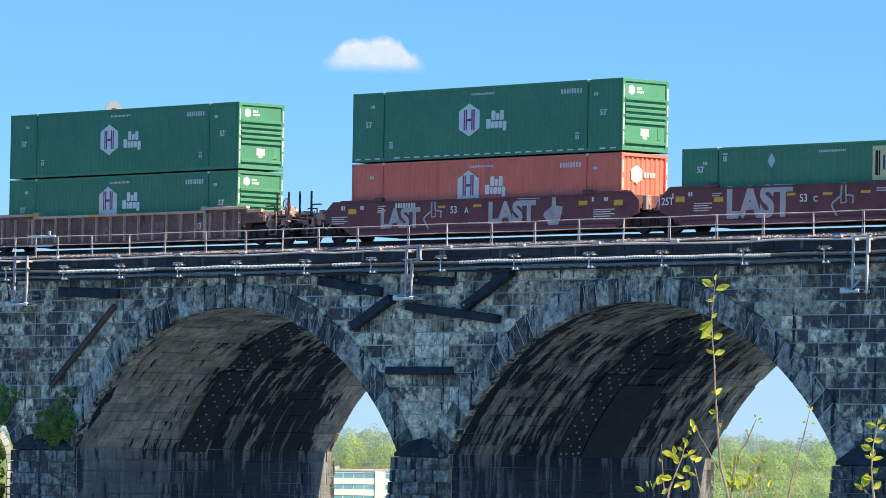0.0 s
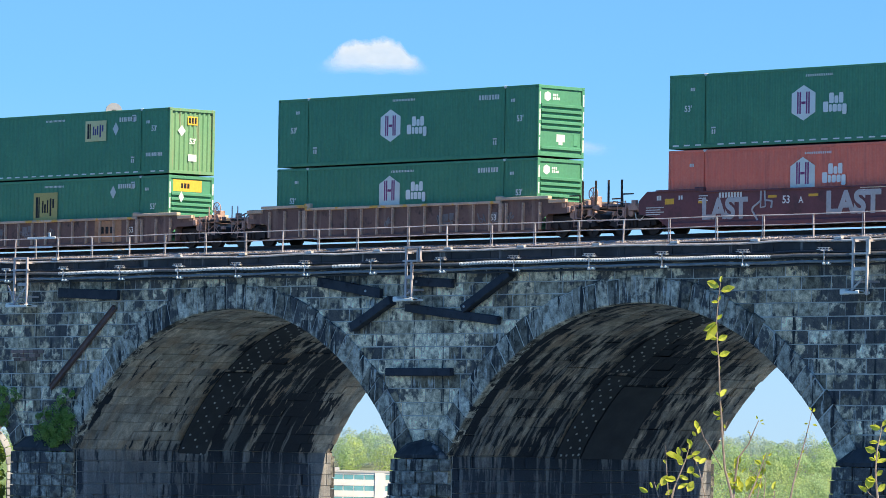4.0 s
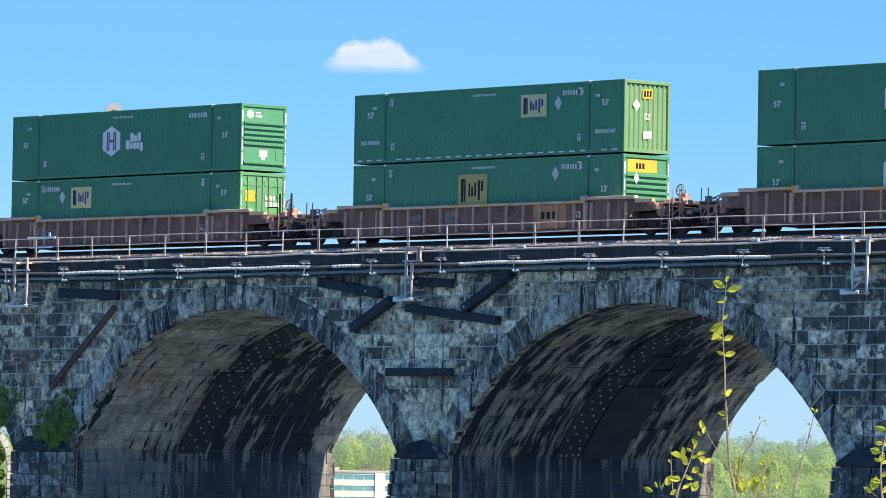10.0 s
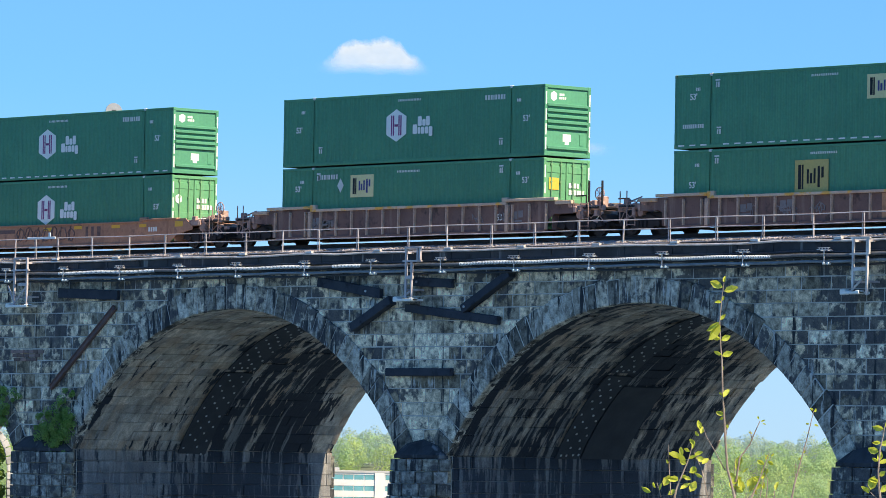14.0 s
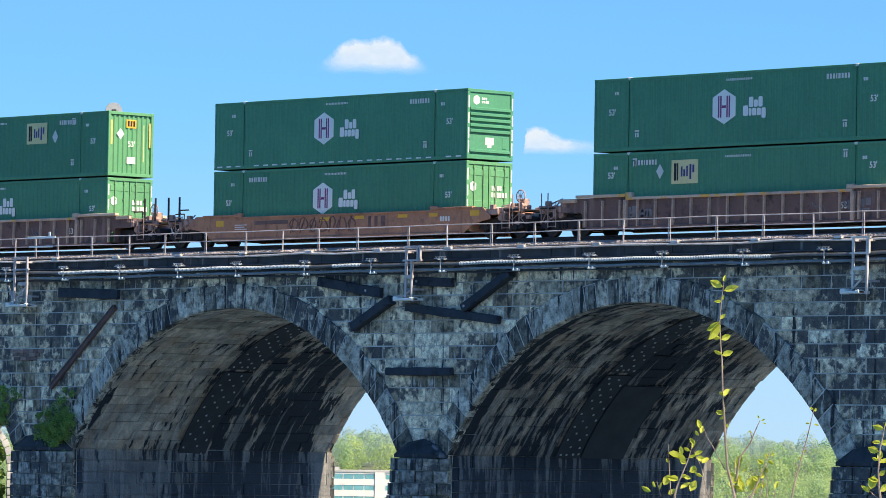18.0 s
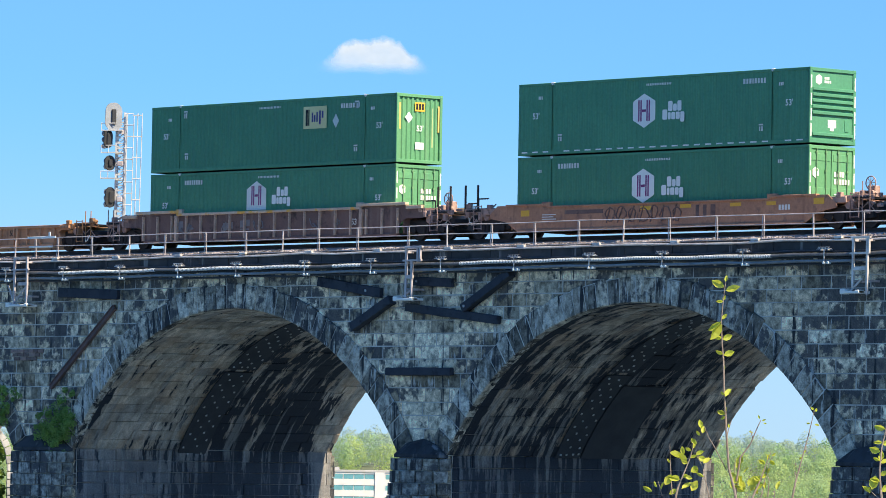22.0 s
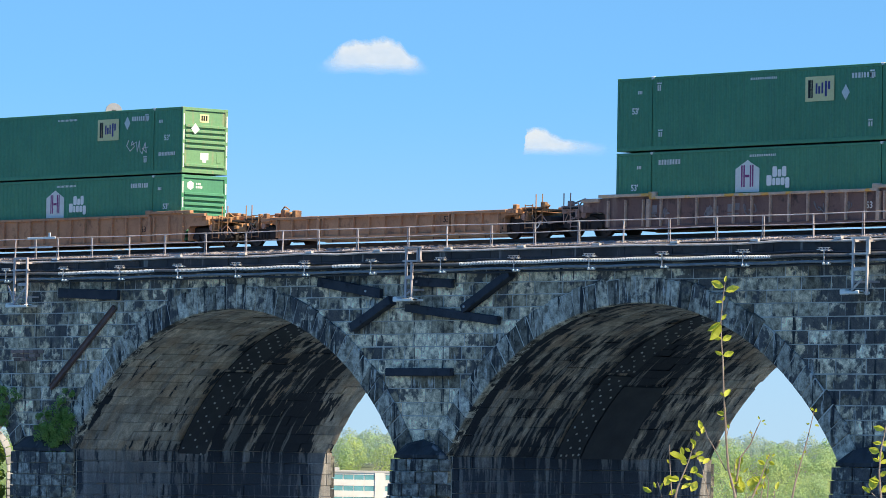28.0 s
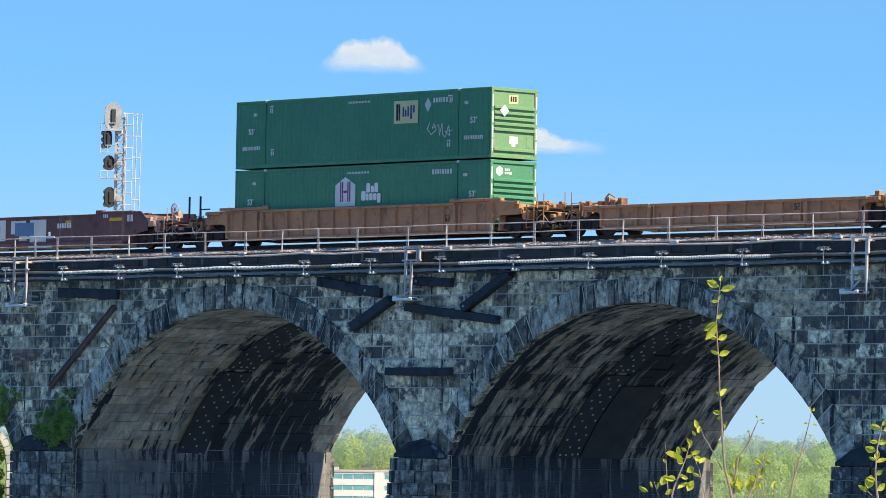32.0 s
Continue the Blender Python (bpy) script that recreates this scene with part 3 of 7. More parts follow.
def build_rings():
    """Arch rings: wedge-shaped voussoirs, proud of the wall, each a stone of its own."""
    rnd = random.Random(3)
    a0 = math.acos(HALF / RADIUS)
    n = 41
    step = (math.pi - 2 * a0) / n
    meshes = []
    for depth in (1.0, 1.05, 0.96, 1.08):
        bm = bmesh.new()
        g = 0.018 / RADIUS
        outer = RADIUS + depth
        corner = []
        for y, inset in ((0.35, 0), (-0.05, 0), (-0.085, 0.03)):
            corner.append([bm.verts.new((rr * math.sin(t), y, rr * math.cos(t))) for rr, t in (
                (RADIUS + inset, -step / 2 + g + inset / RADIUS), (RADIUS + inset, step / 2 - g - inset / RADIUS),
                (outer - inset, step / 2 - g - inset / RADIUS), (outer - inset, -step / 2 + g + inset / RADIUS))])
        for q, w in zip(corner[:-1], corner[1:]):
            for i in range(4):
                bm.faces.new((q[i], q[(i + 1) % 4], w[(i + 1) % 4], w[i]))
        bm.faces.new(corner[-1])
        meshes.append(mesh_of("voussoir", bm, M_RING))
    for c in ARCHES[2:6]:
        verts, faces = [], []
        for i in range(61):
            t = a0 + (math.pi - 2 * a0) * i / 60
            verts += [(c + r * math.cos(t), FRONT + y, AXIS_Z + r * math.sin(t)) for r, y in ((RADIUS + 0.015, 0.1), (RADIUS + 0.015, -0.062), (RADIUS + 0.985, -0.062), (RADIUS + 0.985, 0.1))]
        for i in range(60):
            faces += [(4 * i + k, 4 * i + k + 1, 4 * i + k + 5, 4 * i + k + 4) for k in range(3)]
        part("ring_mortar", lump("ring_mortar", verts, faces, M_MORTAR), M_MORTAR, viaduct, "pale pointing between the ring stones")
        for i in range(n):
            t = -(math.pi / 2 - a0) + step * (i + 0.5)
            part("voussoir", meshes[rnd.choice((0, 0, 1, 2, 3))], M_RING, viaduct, at=pose(c, FRONT - rnd.uniform(0, 0.03), AXIS_Z, 0, math.degrees(t), 0))


def build_barrels():
    """The curved undersides and the pier sides below them, course by course, some stones spalled back."""
    a0 = math.acos(HALF / RADIUS)
    for c in ARCHES[2:6]:
        rnd = random.Random(int(c * 10))
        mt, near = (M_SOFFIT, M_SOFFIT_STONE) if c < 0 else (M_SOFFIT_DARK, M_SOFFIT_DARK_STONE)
        picked = 0
        for side in ("soffit", "pier_side"):
            verts, faces = [], []
            rows = 52 if side == "soffit" else 26
            for i in range(rows):
                y = FRONT + 0.30
                y -= rnd.uniform(0, 0.9)
                while y < BACK:
                    w = rnd.uniform(0.8, 2.1)
                    ya, yb = max(FRONT + 0.30, y) + 0.01, min(BACK, y + w) - 0.01
                    y += w
                    if yb - ya < 0.1:
                        continue
                    lift = rnd.uniform(-0.01, 0.025) if rnd.random() > 0.12 else -rnd.uniform(0.03, 0.05)
                    if side == "soffit":
                        t0 = a0 + (math.pi - 2 * a0) * i / rows + 0.0007
                        t1 = a0 + (math.pi - 2 * a0) * (i + 1) / rows - 0.0007
                        ri, ro = RADIUS - lift, RADIUS + 0.2
                        p = [(r * math.cos(t), r * math.sin(t)) for r, t in ((ri, t0), (ri, t1), (ro, t1), (ro, t0))]
                    else:
                        z0 = SPRING - AXIS_Z - 0.5 * (i // 2 + 1) + 0.01
                        z1 = SPRING - AXIS_Z - 0.5 * (i // 2) - 0.01
                        s = 1 if i % 2 else -1
                        xa, xb = s * (HALF - lift), s * (HALF + 0.2)
                        p = [(xa, z0), (xa, z1), (xb, z1), (xb, z0)]
                    corners = [(x, yy, z) for yy in (ya, yb) for x, z in p]
                    sides = ((0, 1, 2, 3), (7, 6, 5, 4), (0, 4, 5, 1), (1, 5, 6, 2), (3, 2, 6, 7), (0, 3, 7, 4))
                    if side == "soffit" and c in ARCHES[3:5] and 29 < i < 50 and picked < 150:
                        picked += 1
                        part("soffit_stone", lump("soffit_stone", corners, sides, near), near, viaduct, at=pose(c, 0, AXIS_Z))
                        continue
                    k = len(verts)
                    verts.extend(corners)
                    faces.extend(tuple(k + q for q in f) for f in sides)
            label = "brown stone underside of an arch, stained black by damp" if side == "soffit" else "grey stone side of a pier, streaked black"
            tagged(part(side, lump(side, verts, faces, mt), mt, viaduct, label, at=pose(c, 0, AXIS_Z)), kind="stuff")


def build_cutwaters():
    """Rounded noses at the foot of the piers, with a dark half-cone cap, on both faces."""
    nose = shared("nose_stone", block, M_NOSE)
    rnd = random.Random(21)
    for i in range(len(ARCHES) - 1):
        x0, x1 = ARCHES[i] + HALF, ARCHES[i + 1] - HALF
        c, half = (x0 + x1) / 2, (x1 - x0) / 2
        for s, face in ((-1, FRONT), (1, BACK)):
            reach = (0.45 if i == 2 else 0.85) if s < 0 else 0.3

            def out(z):
                return reach * (1 + (0.26 if s < 0 and i != 2 else 0.0) * min(5.2, SPRING - z))
            n = 10
            bm = bmesh.new()
            rings = [[bm.verts.new((c + half * math.cos(math.pi * k / n), face + s * out(z) * math.sin(math.pi * k / n), z)) for k in range(n + 1)] for z in (-13, 0.1, SPRING - 0.15)]
            for low, top in zip(rings[:-1], rings[1:]):
                for k in range(n):
                    bm.faces.new((low[k], low[k + 1], top[k + 1], top[k]))
            bm.faces.new(rings[-1])
            part("cutwater", bm, M_MORTAR, viaduct, "rounded stone pier nose")
            bm = bmesh.new()
            rim = [bm.verts.new((c + (half + 0.0) * math.cos(math.pi * k / n), face + s * (reach + 0.05) * math.sin(math.pi * k / n), SPRING - 0.12)) for k in range(n + 1)]
            rim2 = [bm.verts.new((c + (half + 0.0) * math.cos(math.pi * k / n), face + s * (reach + 0.05) * math.sin(math.pi * k / n), SPRING + 0.02)) for k in range(n + 1)]
            mid = [bm.verts.new((c + half * rnd.uniform(0.5, 0.7) * math.cos(math.pi * k / n), face + s * reach * rnd.uniform(0.42, 0.62) * math.sin(math.pi * k / n), SPRING + rnd.uniform(0.34, 0.54))) for k in range(n + 1)]
            apex = bm.verts.new((c, face, SPRING + 0.66))
            for k in range(n):
                bm.faces.new((rim[k], rim[k + 1], rim2[k + 1], rim2[k]))
                bm.faces.new((rim2[k], rim2[k + 1], mid[k + 1], mid[k]))
                bm.faces.new((mid[k], mid[k + 1], apex))
            bm.faces.new(rim)
            part("pier_cap", bm, M_CAPSTONE, viaduct, "dark domed cap of a pier nose")
            if i in (2, 3, 4):
                for row in range(7 if s < 0 else 5):
                    z1 = SPRING - 0.14 - 0.5 * row
                    shift = 0.5 * (row % 2)
                    deep = out(z1 - 0.25)
                    m = 6
                    for k in range(m):
                        t = math.pi * (k + 0.5 + shift * 0.6 - 0.15) / m
                        px, py = c + half * math.cos(t), face + s * deep * math.sin(t)
                        tx, ty = -half * math.sin(t), s * deep * math.cos(t)
                        wide = math.hypot(tx, ty) * math.pi / m - 0.03
                        turn = math.degrees(math.atan2(ty, tx))
                        m4 = pose(px, py, z1 - 0.25, 0, 0, turn + (180 if s < 0 else 0)) @ Matrix.Diagonal((wide, 0.2, 0.47, 1))
                        part("stone", nose, M_NOSE, viaduct, at=m4)


def build_coping():
    """The projecting coping course in lengths, with a shadow gap under it."""
    rnd = random.Random(4)
    x = -112.0
    k = 0
    while x < 112:
        w = rnd.uniform(1.6, 2.6)
        bm = bmesh.new()
        box(bm, x + 0.01, min(112, x + w) - 0.01, FRONT - 0.30 - rnd.uniform(0, 0.02), FRONT + 0.5, TOP - 0.26, TOP + 0.26, 0.02)
        part("coping_stone", bm, M_CAPSTONE, viaduct)
        x += w
    bm = bmesh.new()
    box(bm, -112, 112, BACK - 0.5, BACK + 0.3, TOP, TOP + 0.26, 0.02)
    part("coping", bm, M_CAPSTONE, viaduct)


# ---- deck ----
RAILTOP = 14.20
TRACK = 1.30


def scatter(name, count, place, size, material, seed):
    """Many small crushed stones in one mesh."""
    rs = np.random.RandomState(seed)
    base = np.array([(1, 0, 0), (-1, 0, 0), (0, 1, 0), (0, -1, 0), (0, 0, 1), (0, 0, -1)], float)
    tri = [(0, 2, 4), (2, 1, 4), (1, 3, 4), (3, 0, 4), (2, 0, 5), (1, 2, 5), (3, 1, 5), (0, 3, 5)]
    verts, faces = [], []
    for i in range(count):
        p = np.array(place(rs))
        s = size * rs.uniform(0.5, 1.4) * rs.uniform(0.7, 1.3, (6, 1))
        q, _ = np.linalg.qr(rs.randn(3, 3))
        verts.extend(map(tuple, (base * s) @ q + p))
        faces.extend(tuple(6 * i + j for j in f) for f in tri)
    return lump(name, verts, faces, material)


def build_deck():
    bm = bmesh.new()
    prism_pts = [(FRONT + 0.30, TOP), (FRONT + 0.32, 13.70), (TRACK - 1.75, 13.72), (TRACK - 1.28, 13.99), (BACK - 1.2, 14.0), (BACK - 0.4, 13.72), (BACK - 0.3, TOP)]
    a = [bm.verts.new((-112, y, z)) for y, z in prism_pts]
    b = [bm.verts.new((112, y, z)) for y, z in prism_pts]
    for i in range(len(a) - 1):
        bm.faces.new((a[i], a[i + 1], b[i + 1], b[i]))
    tagged(new("ballast_bed", mesh_of("ballast_bed", bm, M_BED)), "grey ballast bed on the viaduct", "track bed", kind="structure")

    def edge(rs):
        y, x = rs.uniform(FRONT + 0.02, FRONT + 0.62), rs.uniform(-34, 30)
        while rs.uniform() > 0.55 + 0.45 * math.sin(x * 0.83) * math.sin(x * 0.37 + 1) + 0.3 * math.sin(x * 3.1):
            x = rs.uniform(-34, 30)
        return x, y, TOP + 0.27 + rs.uniform(0, 0.02) + 0.09 * max(0, math.sin((y - FRONT) / 0.62 * 2.2)) * rs.uniform(0.2, 1)
    tagged(new("crushed_stone", scatter("crushed_stone", 9000, edge, 0.040, M_BALLAST, 2)), "loose pinkish crushed stone heaped along the deck edge", "ballast", kind="stuff")
    for y in (TRACK, 6.6):
        track = tagged(new("railway_track"), "steel rails on dark timber sleepers in ballast", "railway track", kind="structure")
        for s in (-1, 1):
            bm = bmesh.new()
            o = y + s * 0.755
            pts = [(o - 0.075, 14.02), (o + 0.075, 14.02), (o + 0.07, 14.035), (o + 0.012, 14.06), (o + 0.012, 14.15), (o + 0.037, 14.165), (o + 0.036, RAILTOP), (o - 0.036, RAILTOP),
                   (o - 0.037, 14.165), (o - 0.012, 14.15), (o - 0.012, 14.06), (o - 0.07, 14.035)]
            a = [bm.verts.new((-112, u, w)) for u, w in pts]
            b = [bm.verts.new((112, u, w)) for u, w in pts]
            for i in range(len(pts)):
                j = (i + 1) % len(pts)
                bm.faces.new((a[i], a[j], b[j], b[i]))
            part("rail", bm, M_RAIL, track)
        bm = bmesh.new()
        for i in range(-208, 209):
            box(bm, i * 0.53 - 0.11, i * 0.53 + 0.11, y - 1.3, y + 1.3, 13.9, 14.022)
        tagged(part("sleepers", bm, M_TIE, track, "dark timber sleepers"), kind="stuff")


build_rings()
build_cutwaters()
build_coping()
build_deck()


# ---- fittings on the near face ----
def build_railing():
    rail = tagged(new("railing"), "weathered galvanised pipe railing along the deck edge", "railing", kind="structure")
    y = FRONT - 0.06
    posts = [-27.54, -26.1, -24.5, -22.1, -19.5, -17.05, -14.35, -11.7, -9.3, -7.05, -4.6, -1.5, 0.8, 3.44, 5.92, 8.41, 10.92, 13.38, 15.92, 18.37, 20.92, 23.45]
    posts = [-27.54 - 2.45 * i for i in range(12, 0, -1)] + posts + [23.45 + 2.45 * i for i in range(1, 12)]
    for i, x in enumerate(posts):
        bm = bmesh.new()
        lean = 0.03 * math.sin(i * 2.3)
        for k in (-0.055, 0.055) if i % 4 else (0.0,):
            tube(bm, (x + k - lean, y, TOP + 0.26), (x + 0.7 * k, y, 14.60), 0.019 if k else 0.034, 6)
        box(bm, x - 0.09, x + 0.09, y - 0.07, y + 0.07, TOP + 0.26, TOP + 0.275)
        part("post", bm, M_GALV, rail)
    for z in (14.585, 14.21):
        bm = bmesh.new()
        path_tube(bm, [(x, y - 0.03, z + 0.014 * math.sin(x * 1.7)) for x in posts], 0.021, 8)
        part("top_rail" if z > 14.4 else "middle_rail", bm, M_GALV, rail)
    bm = bmesh.new()
    box(bm, -26.6, -24.6, y - 0.08, y - 0.05, 14.56, 14.66, 0.01)
    box(bm, -25.1, -24.95, y - 0.08, y - 0.05, 14.66, 14.84, 0.01)
    box(bm, -26.5, -24.8, y - 0.08, y - 0.05, 14.16, 14.24, 0.01)
    part("splice_bracket", bm, M_WHITE, rail, "pale patched joint of the rail")


def build_conduits():
    sag = random.Random(8)
    xs = [-56 + 2.1 * i for i in range(52)]
    bm = bmesh.new()
    path_tube(bm, [(x, FRONT - 0.38, 13.56 + sag.uniform(-0.045, 0.03)) for x in xs], 0.045, 8)
    conduit = tagged(new("edge_conduit", mesh_of("edge_conduit", bm, M_CONDUIT)), "pale sagging conduit along the coping edge", "conduit", kind="structure")
    for i in range(26):
        bm = bmesh.new()
        x = -54 + 4.25 * i
        box(bm, x - 0.2, x + 0.2, FRONT - 0.44, FRONT - 0.3, 13.60, 13.69, 0.01)
        part("conduit_clip", bm, M_CONDUIT, conduit)
    bm = bmesh.new()
    box(bm, -56, 54, FRONT - 0.335, FRONT - 0.32, 13.645, 13.67)
    part("edge_strip", bm, M_GALV, conduit)
    for z, r, name in ((13.02, 0.066, "ribbed_cable_duct"), (12.78, 0.055, "cable_duct")):
        bm = bmesh.new()
        pts = [(-56 + 0.35 * i, FRONT - 0.50, z + 0.016 * math.sin(i * 0.35 / 4.2 * 2 * math.pi) + 0.012 * math.sin(i * 0.11)) for i in range(315)]
        path_tube(bm, pts, r, 8)
        duct = tagged(new(name, mesh_of(name, bm, M_GREYDUCT if name == "cable_duct" else M_CABLE)), "glossy dark cable duct slung under the coping", "cable duct", kind="structure")
        if name == "ribbed_cable_duct":
            bm = bmesh.new()
            for i, p in enumerate(pts):
                if any(a < p[0] < b for a, b in ((-24.0, -17.2), (-15.8, -7.2), (-5.8, -4.1), (1.95, 19.0))):
                    for k in (0, 0.0875, 0.175, 0.2625):
                        tube(bm, (p[0] + k, p[1], p[2]), (p[0] + k + 0.052, p[1], p[2]), r + 0.005, 8)
            tagged(part("duct_ribs", bm, M_DUCT, duct, "pale spiral ribs"), kind="stuff")
    bm = bmesh.new()
    path_tube(bm, [(-56 + i, FRONT - 0.30, 13.16 + 0.05 * math.sin(i * 1.3) * math.sin(i * 0.23)) for i in range(110)], 0.018, 6)
    tagged(new("thin_cable", mesh_of("thin_cable", bm, M_CABLE)), "thin black cable above the ducts", "cable", kind="structure")
    for z, y, r in ((12.92, -0.40, 0.05), (12.66, -0.42, 0.045), (13.14, -0.36, 0.04)):
        bm = bmesh.new()
        path_tube(bm, [(-56 + 0.7 * i, FRONT + y, z + 0.03 * math.sin(i * 0.9 + z) * math.sin(i * 0.21)) for i in range(158)], r, 8)
        tagged(new("power_cable", mesh_of("power_cable", bm, M_BLACKCABLE)), "thick black cable slung under the coping", "cable", "black cables", "structure")
    hooks = [-23.44, -19.5, -15.55, -11.71, -7.32, -3.18, 1.01, 5.29, 9.54, 13.53, 17.81, 21.97]
    hooks = [-23.44 - 4.1 * i for i in range(7, 0, -1)] + hooks + [21.97 + 4.1 * i for i in range(1, 7)]
    first = tagged(new("cable_hanger"), "small galvanised hanger holding the cable ducts", "hanger", "cable hangers")
    bm = bmesh.new()
    box(bm, -0.025, 0.025, -0.59, -0.566, 12.68, 13.2, 0.004)
    part("strap", bm, M_CONDUIT, first)
    bm = bmesh.new()
    box(bm, -0.36, 0.36, -0.60, -0.56, 13.20, 13.226, 0.004)
    box(bm, -0.30, 0.30, -0.60, -0.56, 13.27, 13.29, 0.004)
    for k in (-0.25, -0.1, 0.05, 0.2):
        box(bm, k, k + 0.03, -0.60, -0.56, 13.226, 13.27)
    box(bm, -0.2, -0.14, -0.58, 0.05, 13.16, 13.20, 0.004)
    box(bm, 0.14, 0.2, -0.58, 0.05, 13.16, 13.20, 0.004)
    part("arm", bm, M_CONDUIT, first)
    for dx in (0, 0.22):
        part("clamp", shared("clamp", lambda b: tube(b, (0, -0.63, 12.70), (0, -0.47, 12.70), 0.05, 8), M_WHITE), M_WHITE, first, at=pose(dx, 0, 0))
    first.matrix_basis = pose(hooks[0], FRONT, 0)
    for x in hooks[1:]:
        copy_thing(first, pose(x, FRONT, 0))


def build_brackets():
    """Steel hangers for an inspection walk: uneven uprights, crossbars, a white foot and braces."""
    y = FRONT - 0.68
    for x, uprights, bars_, foot, braces, mt in (
            (-26.32, ((-0.45, 11.60, 13.72), (0.45, 11.60, 13.72)), ((-0.5, 0.5, 13.70), (-0.6, 0.6, 13.18), (-0.1, 0.5, 12.55)), (-0.95, 0.6),
             ((-0.4, 11.75, 0.4, 12.45), (-0.9, 12.5, -0.45, 11.75)), M_GALV),
            (-0.75, ((-0.17, 11.66, 13.72), (0.17, 11.66, 13.16), (0.66, 13.1, 13.72), (0.52, 13.1, 13.72)), ((-0.25, 0.8, 13.70), (-0.35, 0.75, 13.16), (-0.2, 0.25, 12.5)), (-0.85, 0.35),
             ((-0.35, 11.7, 0.1, 11.95),), M_GALV),
            (23.88, ((-0.35, 11.75, 13.62), (0.35, 11.50, 13.55), (0.42, 13.0, 13.6)), ((-0.45, 0.5, 13.60), (-0.5, 0.45, 13.02), (-0.3, 0.3, 12.46)), (-0.92, 0.05),
             ((-0.5, 11.62, 0.1, 12.08),), M_CONDUIT)):
        br = tagged(new("inspection_bracket"), "pale painted steel bracket hung from the coping", "bracket", "brackets on the viaduct")
        for dx, z0, z1 in uprights:
            bm = bmesh.new()
            box(bm, dx - 0.045, dx + 0.045, -0.045, 0.045, z0, z1, 0.006)
            part("upright", bm, mt, br)
        for k, (a, b, z) in enumerate(bars_):
            bm = bmesh.new()
            box(bm, a, b, -0.05, 0.05, z - (0.07 if k == 2 else 0.035), z + (0.07 if k == 2 else 0.035), 0.006)
            part("crossbar", bm, mt, br)
        bm = bmesh.new()
        box(bm, *foot, -0.10, 0.5, 11.55, 11.64, 0.01)
        box(bm, foot[0], foot[0] + 0.26, -0.12, 0.2, 11.52, 11.72, 0.03)
        box(bm, foot[1] - 0.22, foot[1], -0.12, 0.2, 11.54, 11.68, 0.03)
        part("foot", bm, M_WHITE, br, "white-painted foot")
        for xa, za, xb, zb in braces:
            bm = bmesh.new()
            tube(bm, (xa, 0, za), (xb, 0, zb), 0.04, 6)
            part("brace", bm, mt, br)
        tie = shared("wall_tie", lambda b: box(b, -0.04, 0.04, 0.05, 0.66, -0.04, 0.04), M_GALV)
        for z in (13.5, 12.0):
            for dx, z0, z1 in uprights[:2]:
                if z0 < z < z1:
                    part("wall_tie", tie, M_GALV, br, at=pose(dx, 0, z))
        br.matrix_basis = pose(x, y, 0)


def beam(name, label, x0, z0, x1, z1, wide, deep, material, bolts=(), timber=True):
    """A timber or a steel channel held flat to the wall between two points."""
    length = math.hypot(x1 - x0, z1 - z0)
    th = tagged(new(name), label, "beam", "tie beams on the wall")
    bm = bmesh.new()
    if timber:
        box(bm, -length / 2, length / 2, -deep, 0.0, -wide / 2, wide / 2, 0.025)
        bmesh.ops.subdivide_edges(bm, edges=[e for e in bm.edges if e.calc_length() > length * 0.8], cuts=9)
        rnd = random.Random(int(100 * abs(x0 + z1)))
        for v in bm.verts:
            v.co += Vector((0.012 * rnd.uniform(-1, 1), 0.010 * rnd.uniform(-1, 0), 0.012 * rnd.uniform(-1, 1)))
        part("timber", bm, material, th)
    else:
        box(bm, -length / 2, length / 2, -deep, 0.0, -wide / 2, -wide / 2 + 0.05, 0.006)
        box(bm, -length / 2, length / 2, -deep, 0.0, wide / 2 - 0.05, wide / 2, 0.006)
        box(bm, -length / 2, length / 2, -deep * 0.75, -deep * 0.6, -wide / 2 + 0.05, wide / 2 - 0.05)
        part("channel", bm, material, th)
    for k in bolts:
        bm = bmesh.new()
        x = -length / 2 + length * k
        tube(bm, (x, -deep + 0.02, 0), (x, -deep - 0.04, 0), 0.055, 6)
        part("bolt", bm, M_BOLT, th)
    th.matrix_basis = pose((x0 + x1) / 2, FRONT - 0.03, (z0 + z1) / 2, 0, -math.degrees(math.atan2(z1 - z0, x1 - x0)), 0)


def build_beams():
    black, rust = "blackened squared timber fixed to the stone wall", "rusty brown steel channel slanting down the wall"
    beam("tie_beam", black, -24.2, 12.16, -20.05, 12.02, 0.42, 0.22, M_BEAM)
    beam("slanting_channel", rust, -20.35, 11.5, -24.75, 8.0, 0.24, 0.16, M_RUSTBEAM, (), False)
    beam("tie_beam", black, -6.9, 12.42, -3.0, 11.88, 0.40, 0.20, M_BEAM, (0.78,))
    beam("tie_beam", black, -2.25, 11.62, -4.62, 10.50, 0.36, 0.36, M_BEAM)
    beam("tie_beam", black, 4.75, 12.60, 2.05, 11.20, 0.34, 0.36, M_BEAM, (0.93,))
    beam("tie_beam", black, -1.43, 11.30, 4.04, 10.73, 0.34, 0.24, M_BEAM)
    beam("tie_beam", black, -2.56, 8.69, 1.34, 8.69, 0.32, 0.24, M_BEAM)
    beam("tie_beam", black, -1.0, 12.35, 1.3, 12.25, 0.36, 0.2, M_BEAM, (0.1,))


